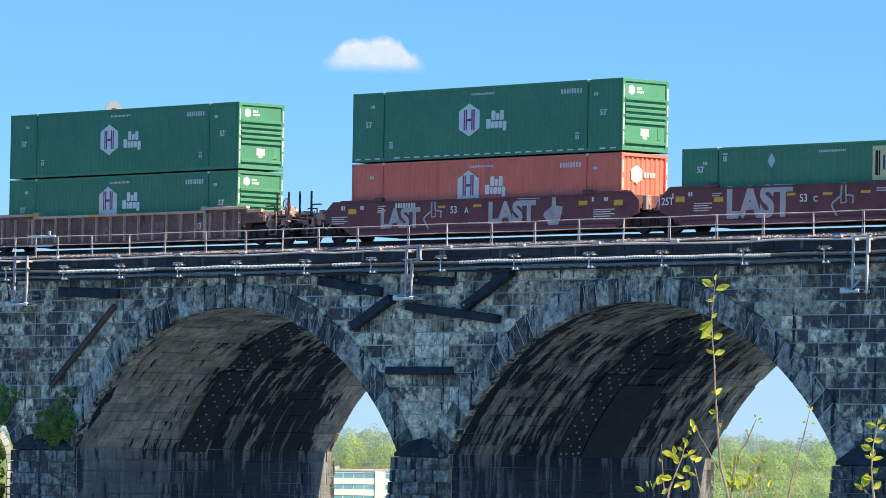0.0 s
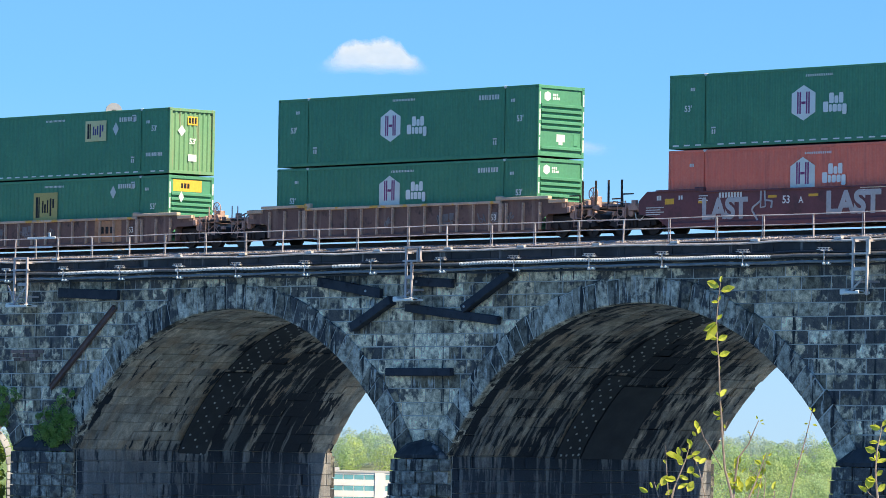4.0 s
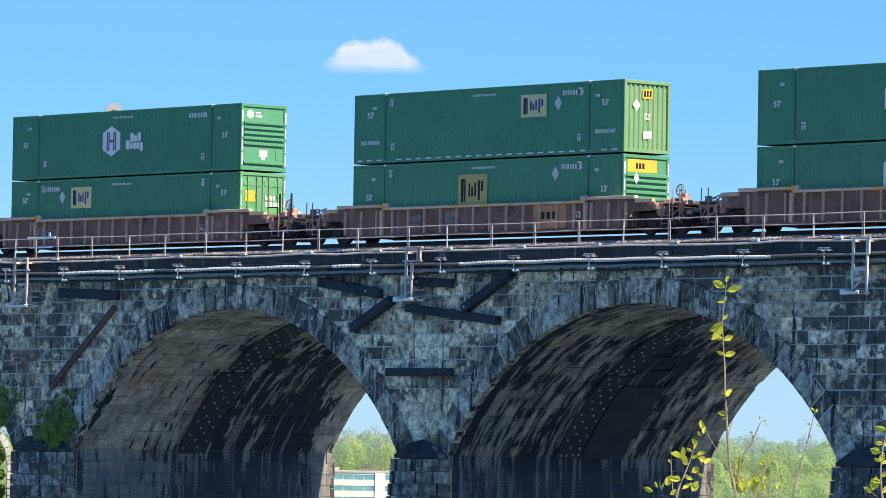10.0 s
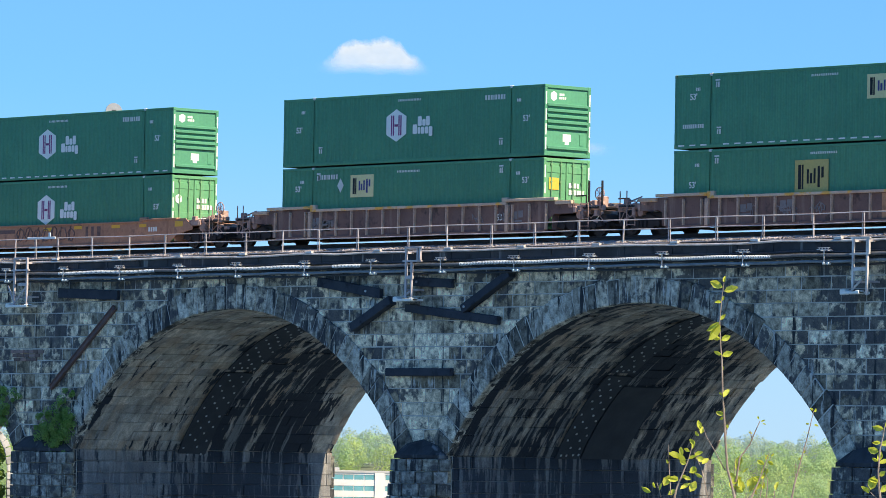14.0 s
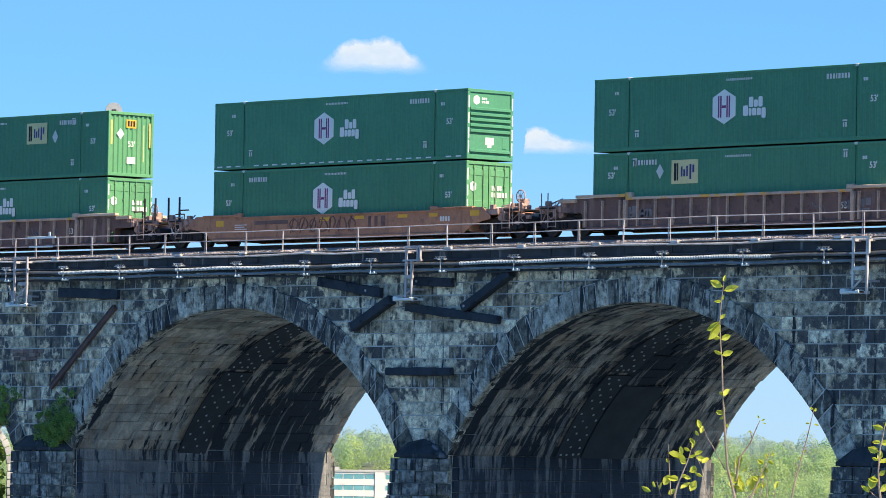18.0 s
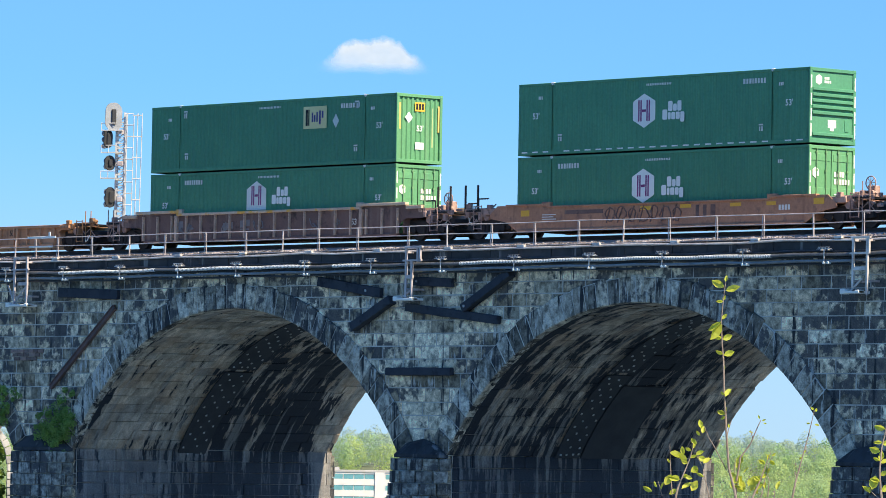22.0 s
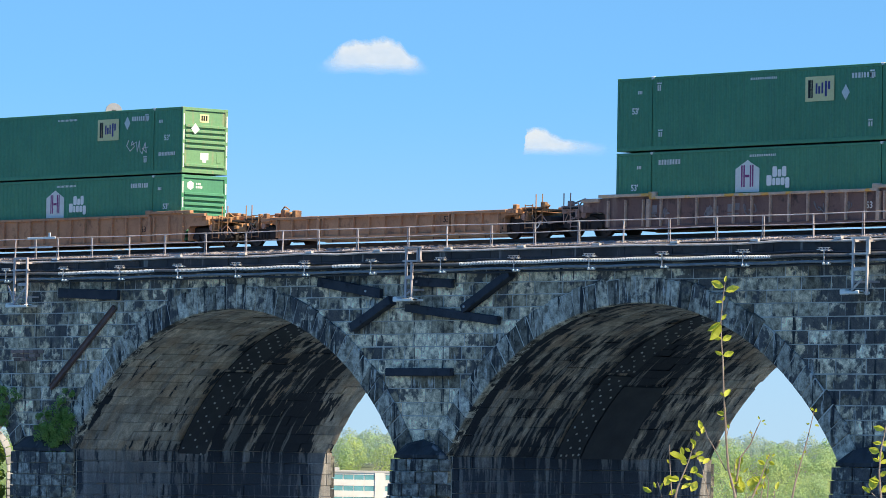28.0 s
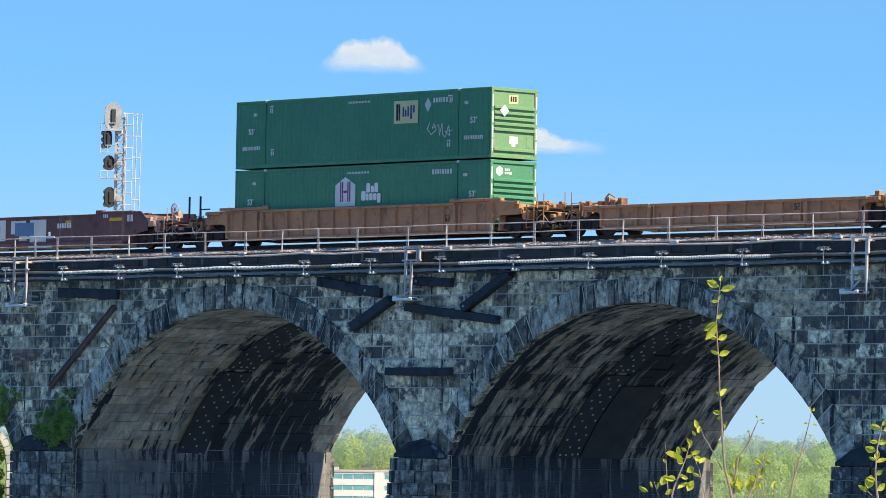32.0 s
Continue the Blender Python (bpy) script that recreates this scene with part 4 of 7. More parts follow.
def build_plates():
    """Black iron plates bolted round part of two barrels."""
    rnd = random.Random(14)
    unit = shared("bolt", lambda bm: box(bm, -0.045, 0.045, -0.045, 0.045, -0.04, 0.0, 0.01), M_BOLT)
    for c, spans in ((ARCHES[3], ((2.95, 4.55, 127, 152), (2.95, 4.55, 100, 126))), (ARCHES[4], ((2.9, 4.25, 97, 127), (2.9, 4.25, 128, 149), (4.35, 6.8, 131, 149)))):
        th = tagged(new("bolted_plate"), "black iron plate bolted under the arch with pale bolt heads", "iron plate", "plates under the arches")
        for y0, y1, t0, t1 in spans:
            verts, faces = [], []
            n = 14
            for i in range(n + 1):
                t = radians(t0 + (t1 - t0) * i / n)
                verts += [(c + r * math.cos(t), y, AXIS_Z + r * math.sin(t)) for r in (RADIUS - 0.075, RADIUS - 0.02) for y in (y0, y1)]
            for i in range(n):
                k = 4 * i
                faces += [(k, k + 1, k + 5, k + 4), (k + 2, k + 6, k + 7, k + 3), (k, k + 4, k + 6, k + 2), (k + 1, k + 3, k + 7, k + 5)]
            faces += [(0, 2, 3, 1), (4 * n, 4 * n + 1, 4 * n + 3, 4 * n + 2)]
            part("plate", lump("plate", verts, faces, M_PLATE), M_PLATE, th)
            if y0 > 4.0:
                continue
            rows = max(3, int((t1 - t0) / 1.6))
            for i in range(rows):
                for k in range(4):
                    if (i + k) % 2 and i < rows - 1:
                        continue
                    t = t0 + (t1 - t0) * (i + 0.5 + rnd.uniform(-0.2, 0.2)) / rows
                    y = y0 + (y1 - y0) * (k + 0.6) / 4.2 + rnd.uniform(-0.07, 0.07)
                    part("bolt", unit, M_BOLT, th, at=pose(c + (RADIUS - 0.078) * math.cos(radians(t)), y, AXIS_Z + (RADIUS - 0.078) * math.sin(radians(t)), 0, 90 - t, 0))


def build_repair():
    """A patch of reddish brickwork let into the wall."""
    rnd = random.Random(6)
    for row in range(3):
        x = -27.75 + 0.1 * row
        while x < -25.7 - 0.25 * row:
            w = rnd.uniform(0.28, 0.5)
            bm = bmesh.new()
            box(bm, x, x + w - 0.02, FRONT - 0.045, FRONT + 0.02, 9.52 - 0.17 * row, 9.67 - 0.17 * row, 0.01)
            part("repair_brick", bm, M_REDBRICK, viaduct, "dull red repair brick")
            x += w


build_repair()
build_railing()
build_conduits()
build_brackets()
build_beams()
build_plates()


def build_signal():
    """The signal mast beyond the train: heads stacked down a ladder mast, with a caged ladder at its side."""
    mast = tagged(new("signal_mast"), "tall grey railway signal mast with caged ladder beside the track", "signal mast")
    bm = bmesh.new()
    for dx in (-0.2, 0.2):
        box(bm, dx - 0.045, dx + 0.045, -0.16, -0.09, 13.9, 21.25)
        box(bm, dx - 0.045, dx + 0.045, 0.09, 0.16, 13.9, 21.25)
    for i in range(28):
        z = 14.0 + 0.25 * i
        box(bm, -0.2, 0.2, -0.15, -0.11, z, z + 0.06)
        tube(bm, (-0.2, -0.12, z), (0.2, -0.12, z + 0.25), 0.024, 5)
        box(bm, -0.15, -0.11, -0.12, 0.12, z + 0.1, z + 0.15)
    part("lattice", bm, M_SIGNAL, mast)
    for z, r, tall, dx, turn, mt in ((21.02, 0.42, 0.26, -0.30, -150, M_HEAD), (19.97, 0.27, 0.16, -0.55, -125, M_BLACK), (18.83, 0.30, 0.06, -0.45, -130, M_BLACK), (17.2, 0.32, 0.17, -0.40, -125, M_BLACK)):
        n = 20
        pts = [(r * math.cos(2 * math.pi * k / n), (tall if math.sin(2 * math.pi * k / n) > 0 else -tall) + r * math.sin(2 * math.pi * k / n)) for k in range(n)]
        board = part("signal_head", prism(bmesh.new(), pts, -0.03, 0.03), mt, mast, "round-ended signal backboard", at=pose(dx, -0.36, z, 0, 0, turn))
        for dz in ((-0.3, 0.0, 0.3) if tall > 0.15 else (-0.14, 0.14)):
            bm = bmesh.new()
            tube(bm, (0, -0.03, dz), (0, -0.32, dz - 0.03), 0.12, 12, 0.13)
            part("lamp_hood", bm, M_HEAD, board, "grey lamp hood")
        bm = bmesh.new()
        box(bm, -0.10, 0.12, 0.03, 0.12, -tall - 0.1, tall + 0.1, 0.03)
        part("lamp_case", bm, M_BLACK, board)
    for z in (20.35, 19.3, 18.08):
        bm = bmesh.new()
        box(bm, -0.85, 0.15, -0.5, -0.2, z, z + 0.05)
        path_tube(bm, [(-0.85, -0.5, z), (-0.85, -0.5, z + 0.36), (-0.15, -0.5, z + 0.36)], 0.022, 5)
        tube(bm, (-0.5, -0.5, z), (-0.5, -0.5, z + 0.36), 0.018, 5)
        part("platform", bm, M_SIGNAL, mast)
    for dx, z0, z1 in ((0.30, 14.0, 21.2), (0.62, 14.6, 21.1), (0.80, 15.0, 21.2), (1.02, 15.4, 21.2)):
        bm = bmesh.new()
        tube(bm, (dx - 0.03, -0.25, z0), (dx + 0.05, -0.25, z1), 0.024, 5)
        part("ladder_rail", bm, M_SIGNAL, mast)
    rung = shared("rung", lambda b: tube(b, (0.2, -0.25, 0), (0.64, -0.25, 0), 0.026, 5), M_SIGNAL)
    for i in range(13):
        part("rung", rung, M_SIGNAL, mast, at=pose(0, 0, 14.7 + 0.54 * i))
    hoop = shared("cage_bar", lambda b: tube(b, (0.62, -0.25, 0), (1.03, -0.25, 0), 0.03, 5), M_SIGNAL)
    for i in range(6):
        part("cage_bar", hoop, M_SIGNAL, mast, at=pose(0, 0, 16.1 + 1.0 * i))
    for z in (17.0, 18.7, 20.2):
        bm = bmesh.new()
        box(bm, -0.1, 0.16, -0.34, -0.14, z, z + 0.22, 0.02)
        part("junction_box", bm, M_GALV, mast)
    bm = bmesh.new()
    box(bm, -0.5, 0.6, -0.5, 0.5, 13.9, 14.1, 0.02)
    part("base", bm, M_SIGNAL, mast)
    mast.matrix_basis = pose(-35.36, 9.1, 0, 0, 0, 38)


build_signal()

# ---- the train ----
LONG, WIDE, HIGH = 16.154, 2.59, 2.896
NEAR = -WIDE / 2
MOVING = []                        # (thing, place at the start)
WHEELSETS = []


def corrugated(bm, x0, x1, z0, z1, pitch=0.29, deep=0.03, y=0.0):
    """A pressed sheet with upright corrugations, facing -y."""
    n = max(1, round((x1 - x0) / pitch))
    p = (x1 - x0) / n
    xs = []
    for i in range(n):
        for f, d in ((0.0, 0), (0.36, 0), (0.5, 1), (0.86, 1)):
            xs.append((x0 + (i + f) * p, d))
    xs.append((x1, 0))
    lo = [bm.verts.new((x, y + d * deep, z0)) for x, d in xs]
    hi = [bm.verts.new((x, y + d * deep, z1)) for x, d in xs]
    for i in range(len(xs) - 1):
        bm.faces.new((lo[i], lo[i + 1], hi[i + 1], hi[i]))
    return bm


def side_sheet(bm):
    for a, b in ((-LONG / 2 + 0.12, -6.17), (-6.02, 6.02), (6.17, LONG / 2 - 0.12)):
        corrugated(bm, a, b, 0.14, HIGH - 0.1, y=NEAR + 0.012)
    return bm


def word(bm, x, z, glyphs, high, y=0.0, bold=0.16):
    """A word that is not spelt out: upright blocks of its size."""
    for g in glyphs:
        box(bm, x, x + g * high, y - 0.004, y, z, z + high)
        x += g * high + bold * high
    return bm


def hexagon(x, z, w, h, low=None):
    pts = [(x, z + h / 2), (x + w / 2, z + h * 0.27), (x + w / 2, z - h * 0.27), (x, z - h / 2), (x - w / 2, z - h * 0.27), (x - w / 2, z + h * 0.27)]
    return pts[::-1]


def logo_hex(con, z, old=False):
    """A white hexagon with purple bars and two words beside it, as blocks."""
    y = NEAR - 0.004
    bm = bmesh.new()
    if old:
        prism(bm, [(-1.5, z - 0.62), (-1.5, z + 0.28), (-0.86, z + 0.62), (-0.22, z + 0.28), (-0.22, z - 0.62)], y - 0.004, y)
    else:
        prism(bm, hexagon(-0.86, z, 1.24, 1.36), y - 0.004, y)
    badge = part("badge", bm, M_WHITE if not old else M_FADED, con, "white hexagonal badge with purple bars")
    stripe = shared("stripe", lambda b: bars(b, [(-0.0375, 0.0375, -0.42, 0.42)]), M_PURPLE)
    for x in (-1.15, -1.03, -0.69, -0.57):
        part("stripe", stripe, M_PURPLE, badge, at=pose(x, y - 0.006, z))
    bm = bmesh.new()
    bars(bm, [(-0.97, -0.75, z - 0.05, z + 0.05)], y - 0.006)
    part("stripe", bm, M_PURPLE, badge)
    for u, low, glyphs in ((0.47, -0.07, ((0.24, 0.40, 0), (0.20, 0.28, 0), (0.22, 0.40, 0))), (0.16, -0.40, ((0.27, 0.40, 0), (0.15, 0.29, 0), (0.22, 0.29, 0), (0.21, 0.29, 0), (0.22, 0.40, -0.11)))):
        for w, h, drop in glyphs:
            me = shared(("lettering_block", w, h), lambda b, w=w, h=h: prism(b, [(0.03, 0), (w - 0.03, 0), (w, 0.05), (w, h - 0.05), (w - 0.03, h), (0.03, h), (0, h - 0.05), (0, 0.05)], -0.004, 0.0), M_WHITE)
            part("lettering_block", me, M_WHITE, con, at=pose(u, y, z + low + drop))
            u += w + 0.035


def logo_square(con, x, z, w, h, faded=False):
    """A yellow square with dark and blue blocks."""
    y = NEAR - 0.004
    bm = bmesh.new()
    bars(bm, [(x - w / 2, x + w / 2, z - h / 2, z + h / 2)], y)
    sign = part("yellow_square", bm, M_AMBERFADE if faded else M_YELLOW, con, "yellow square with dark blocks")
    bm = bmesh.new()
    bars(bm, [(x - 0.40 * w, x - 0.31 * w, z - 0.36 * h, z + 0.36 * h), (x - 0.29 * w, x - 0.24 * w, z - 0.36 * h, z + 0.36 * h)], y - 0.005)
    part("dark_block", bm, M_INK, sign)
    for u0, u1, v in ((-0.14, -0.08, 0.22), (-0.05, 0.02, 0.10), (0.06, 0.12, 0.24), (0.18, 0.25, 0.30), (0.29, 0.36, 0.28)):
        bm = bmesh.new()
        bars(bm, [(x + u0 * w, x + u1 * w, z - (0.20 if v < 0.28 else 0.32 if u0 < 0.2 else 0.04) * h, z + v * h)], y - 0.005)
        part("blue_block", bm, M_INK if faded else M_BLUE, sign)


def diamond(con, x, z, s=0.42):
    bm = bmesh.new()
    prism(bm, [(x - s * 0.5, z), (x, z + s * 0.72), (x + s * 0.5, z), (x, z - s * 0.72)], NEAR - 0.008, NEAR - 0.004)
    part("diamond", bm, M_DIAMOND, con, "pale diamond placard")


def end_nose(con, material, panel):
    """The closed end: flat sheet with proud level ribs."""
    x = LONG / 2
    bm = bmesh.new()
    box(bm, x - 0.09, x - 0.06, NEAR + 0.1, -NEAR - 0.1, 0.12, HIGH - 0.1)
    wall = part("end_wall", bm, material, con)
    for z0, z1 in ((2.02, 2.14), (1.80, 1.91), (1.57, 1.68), (1.34, 1.45), (1.11, 1.22), (0.30, 0.40)):
        part("rib", shared(("rib", round(z1 - z0, 2)), lambda b: box(b, -0.05, 0.085, NEAR + 0.16, -NEAR - 0.16, -0.06, 0.06, 0.012), material), material, wall, at=pose(x - 0.06, 0, (z0 + z1) / 2))
    for dy in (-1, 1):
        bm = bmesh.new()
        box(bm, x - 0.062, x - 0.02, dy * 1.19 - 0.05, dy * 1.19 + 0.05, 0.12, HIGH - 0.1, 0.008)
        part("edge_bar", bm, material, wall)
    bm = bmesh.new()
    box(bm, x - 0.06, x - 0.054, -0.22, 0.24, 0.62, 0.92)
    box(bm, x - 0.06, x - 0.054, -0.1, 0.12, 0.50, 0.62)
    part("notice", bm, M_FADED, wall, "white notice")
    bm = bmesh.new()
    box(bm, x - 0.06, x - 0.04, 0.72, 0.95, 0.5, 0.95)
    part("document_box", bm, material, wall)
    if panel == "hex":
        bm = bmesh.new()
        prism(bm, hexagon(-0.75, 2.44, 0.34, 0.40), 0, 0.004)
        bm.transform(pose(x - 0.053, 0, 0, 0, 0, 90))
        part("badge", bm, M_WHITE, wall, "small white hexagon")
        bm = bmesh.new()
        for i, z in enumerate((2.46, 2.32)):
            for k in range(3 + i):
                box(bm, x - 0.06, x - 0.054, -0.44 + 0.1 * k, -0.37 + 0.1 * k, z, z + 0.1)
        box(bm, x - 0.0, x + 0.006, -0.3, 0.45, 1.84, 1.87)
        tagged(part("small_writing", bm, M_FADED, wall), kind="stuff")
    else:
        bm = bmesh.new()
        if panel == "amber":
            box(bm, x - 0.058, x - 0.053, -1.0, 0.62, 2.2, 2.72)
            part("amber_panel", bm, M_ORANGE, wall, "amber panel with dark blocks")
        else:
            box(bm, x - 0.058, x - 0.053, -0.28, 0.24, 2.26, 2.62)
            part("yellow_panel", bm, M_YELLOW, wall, "yellow panel with dark blocks")
        w, o = (0.5, -0.55) if panel == "amber" else (0.36, -0.2)
        for a, b in ((0, 0.22), (0.32, 0.6), (0.7, 0.95)):
            bm = bmesh.new()
            box(bm, x - 0.051, x - 0.047, o + a * w, o + b * w, 2.34, 2.56)
            part("dark_block", bm, M_INK, wall)
        bm = bmesh.new()
        prism(bm, [(-0.85 if panel != "amber" else -0.75, 1.95), (-0.6, 2.2), (-0.35 if panel != "amber" else -0.45, 1.95), (-0.6, 1.7)], 0, 0.004)
        bm.transform(pose(x + 0.032, 0, 0, 0, 0, 90))
        part("diamond", bm, M_DIAMOND, wall, "pale diamond placard")


def end_corrugated(con, material, panel):
    """The closed end of upright corrugations with labels."""
    x = LONG / 2
    bm = bmesh.new()
    corrugated(bm, NEAR + 0.1, -NEAR - 0.1, 0.12, HIGH - 0.1, 0.27, 0.05)
    bm.transform(pose(x - 0.05, 0, 0, 0, 0, 90))
    wall = part("end_wall", bm, material, con)
    for name, y0, y1, z0, z1, mt in (("yellow_panel", -0.25, 0.32, 2.18, 2.56, M_ORANGE), ("notice", -0.2, 0.28, 0.58, 0.88, M_FADED), ("yellow_strip", -1.17, -1.03, 1.40, 2.5, M_STRIP),
                                     ("yellow_strip", 1.06, 1.18, 1.35, 2.45, M_STRIP), ("writing_strip", 0.72, 0.79, 0.7, 2.35, M_FADEDMARK)):
        if panel == "plain" and name in ("yellow_strip", "writing_strip") or material == M_RED_END:
            continue
        bm = bmesh.new()
        box(bm, x - 0.046, x - 0.042, y0, y1, z0, z1)
        part(name, bm, mt, wall)
    if material == M_RED_END:
        for k in range(4):
            bm = bmesh.new()
            box(bm, x - 0.041, x - 0.037, 0.0 + 0.17 * k, 0.11 + 0.17 * k, 1.95, 2.15)
            part("lettering_block", bm, M_WHITE, wall)
        bm = bmesh.new()
        prism(bm, hexagon(-0.42, 2.05, 0.62, 0.74), 0, 0.004)
        bm.transform(pose(x - 0.04, 0, 0, 0, 0, 90))
        part("badge", bm, M_WHITE, wall, "white hexagon badge")
        return
    for k in range(3):
        bm = bmesh.new()
        box(bm, x - 0.041, x - 0.038, -0.18 + 0.16 * k, -0.07 + 0.16 * k, 2.25, 2.5)
        part("dark_block", bm, M_INK, wall)
    part("length_mark", lettering("53'", 0.34, M_WHITE), M_WHITE, wall, at=pose(x - 0.04, 0.05, 1.45, 0, 0, 90))
    bm = bmesh.new()
    prism(bm, [(-0.8, 1.9), (-0.58, 2.15), (-0.36, 1.9), (-0.58, 1.65)], 0, 0.004)
    bm.transform(pose(x - 0.04, 0, 0, 0, 0, 90))
    part("diamond", bm, M_DIAMOND, wall, "pale diamond placard")


def end_doors(con, material, panel):
    """The door end: two ribbed leaves with lock rods."""
    x = LONG / 2
    for s in (-1, 1):
        bm = bmesh.new()
        y0, y1 = sorted((s * 0.02, s * 1.18))
        box(bm, x - 0.09, x - 0.05, y0, y1, 0.16, HIGH - 0.14, 0.01)
        for z in (0.55, 1.0, 2.3):
            box(bm, x - 0.06, x - 0.03, y0 + 0.08, y1 - 0.08, z, z + 0.28, 0.012)
        leaf = part("door", bm, material, con)
        for y in (s * 0.34, s * 0.86):
            bm = bmesh.new()
            tube(bm, (x - 0.0, y, 0.12), (x - 0.0, y, HIGH - 0.1), 0.022, 6)
            for z in (0.25, 0.9, 1.9, 2.6):
                box(bm, x - 0.04, x + 0.02, y - 0.05, y + 0.05, z, z + 0.07)
            part("lock_rod", bm, M_BLEACHED if material == M_GREEN_END else material, leaf, "upright lock rod")
        bm = bmesh.new()
        if s > 0:
            for k, n in enumerate((4, 6)):
                for i in range(n):
                    box(bm, x - 0.028, x - 0.024, 0.14 + 0.15 * i, 0.25 + 0.15 * i, 1.72 - 0.28 * k, 1.92 - 0.28 * k)
            for i in range(5):
                box(bm, x - 0.028, x - 0.024, 0.14, 0.95, 0.62 + 0.1 * i, 0.66 + 0.1 * i)
            tagged(part("small_writing", bm, M_FADED, leaf), kind="stuff")
        else:
            if panel == "hex":
                prism(bm, hexagon(-0.9, 1.85, 0.34, 0.42), 0, 0.004)
                bm.transform(pose(x - 0.022, 0, 0, 0, 0, 90))
                part("badge", bm, M_WHITE, leaf, "small white hexagon")
            else:
                box(bm, x - 0.028, x - 0.022, -0.98, -0.42, 1.62, 2.1)
                part("amber_panel", bm, M_ORANGE, leaf)
            bm = bmesh.new()
            for i in range(4):
                box(bm, x - 0.028, x - 0.024, -1.05, -0.25, 0.62 + 0.1 * i, 0.66 + 0.1 * i)
            tagged(part("small_writing", bm, M_FADED, leaf), kind="stuff")


def container(x, z, logo, end, panel="hex", logo_at=None, dashes=False, marks=1.55, red=False, number_left=False, scrawl=False, dia=None, topmark=False, bleached=False, label=""):
    """A 53-foot box. x: its middle at the start; z: its underside."""
    side, endm = (M_RED, M_RED_END) if red else (M_GREEN, M_GREEN if end == "nose" else M_GREEN_END)
    if bleached:
        endm = M_BLEACHED
    con = tagged(new("shipping_container"), label, "container", "containers on the train")
    sheet = shared("side_wall", side_sheet, side)
    part("side_wall", sheet, side, con)
    part("side_wall", sheet, side, con, at=pose(0, 0, 0, 0, 0, 180))
    rail = shared("top_rail", lambda b: box(b, -LONG / 2 + 0.1, LONG / 2 - 0.1, -0.06, 0.0, -0.11, 0.0, 0.012), side)
    sill = shared("bottom_rail", lambda b: box(b, -LONG / 2 + 0.1, LONG / 2 - 0.1, -0.06, 0.0, 0.0, 0.16, 0.012), side)
    post = shared("corner_post", lambda b: box(b, -0.11, 0.0, 0.0, 0.14, 0.1, HIGH - 0.1, 0.015), side)
    pillar = shared("pillar", lambda b: box(box(b, -0.075, -0.03, 0.0, 0.09, 0.1, HIGH - 0.05, 0.008), 0.03, 0.075, 0.0, 0.09, 0.1, HIGH - 0.05, 0.008), side)
    cast = shared("corner_casting", lambda b: box(b, -0.09, 0.09, -0.08, 0.08, -0.06, 0.06, 0.015), endm)
    block_ = shared("lift_casting", lambda b: box(b, -0.09, 0.09, -0.06, 0.06, -0.06, 0.06, 0.015), M_FADED)
    for s in (1, -1):
        flip = 0 if s > 0 else 180
        part("top_rail", rail, side, con, at=pose(0, s * (NEAR + 0.06), HIGH, 0, 0, flip))
        part("bottom_rail", sill, side, con, at=pose(0, s * (NEAR + 0.06), 0, 0, 0, flip))
        for dx in (-6.096, 6.096):
            part("pillar", pillar, side, con, at=pose(dx, s * (NEAR - 0.006), 0, 0, 0, flip))
            part("lift_casting", block_, M_FADED, con, at=pose(dx, s * (NEAR + 0.055), HIGH - 0.045))
        for e in (-1, 1):
            for zz in (0.06, HIGH - 0.055):
                part("corner_casting", cast, endm, con, at=pose(e * (LONG / 2 - 0.085), s * (NEAR + 0.08), zz))
    for e, s in ((1, 1), (-1, -1)):
        part("corner_post", post, side, con, at=pose(e * LONG / 2, s * NEAR, 0, 0, 0, 0 if e > 0 else 180))
    bm = bmesh.new()
    box(bm, LONG / 2 - 0.11, LONG / 2, -NEAR - 0.14, -NEAR, 0.1, HIGH - 0.1, 0.015)
    part("corner_post", bm, endm, con)
    bm = bmesh.new()
    box(bm, -LONG / 2, -LONG / 2 + 0.11, NEAR, NEAR + 0.14, 0.1, HIGH - 0.1, 0.015)
    part("corner_post", bm, side, con)
    front = bmesh.new()
    box(front, LONG / 2 - 0.004, LONG / 2 + 0.003, NEAR + 0.012, NEAR + 0.13, 0.11, HIGH - 0.11)
    box(front, LONG / 2 - 0.1, LONG / 2 - 0.004, NEAR + 0.1, -NEAR - 0.1, HIGH - 0.14, HIGH - 0.005, 0.01)
    box(front, LONG / 2 - 0.1, LONG / 2 - 0.004, NEAR + 0.1, -NEAR - 0.1, 0.01, 0.15, 0.01)
    part("end_frame", front, endm, con)
    part("roof", shared("roof", lambda b: box(b, -LONG / 2 + 0.05, LONG / 2 - 0.05, NEAR + 0.05, -NEAR - 0.05, HIGH - 0.06, HIGH - 0.02), side), side, con)
    part("floor", shared("floor", lambda b: box(b, -LONG / 2 + 0.05, LONG / 2 - 0.05, NEAR + 0.05, -NEAR - 0.05, 0.1, 0.15), M_GREASE), M_GREASE, con)
    bm = bmesh.new()
    corrugated(bm, NEAR + 0.1, -NEAR - 0.1, 0.12, HIGH - 0.1, 0.27, 0.05)
    bm.transform(pose(-LONG / 2 + 0.04, 0, 0, 0, 0, -90))
    part("rear_wall", bm, side, con)
    part("rear_sill", shared("rear_sill", lambda b: box(b, -LONG / 2, -LONG / 2 + 0.12, NEAR + 0.16, -NEAR - 0.16, 0.0, 0.15, 0.01), side), side, con)
    if end == "nose":
        end_nose(con, endm, panel)
    elif end == "ribs":
        end_corrugated(con, endm, panel)
    else:
        end_doors(con, endm, panel)
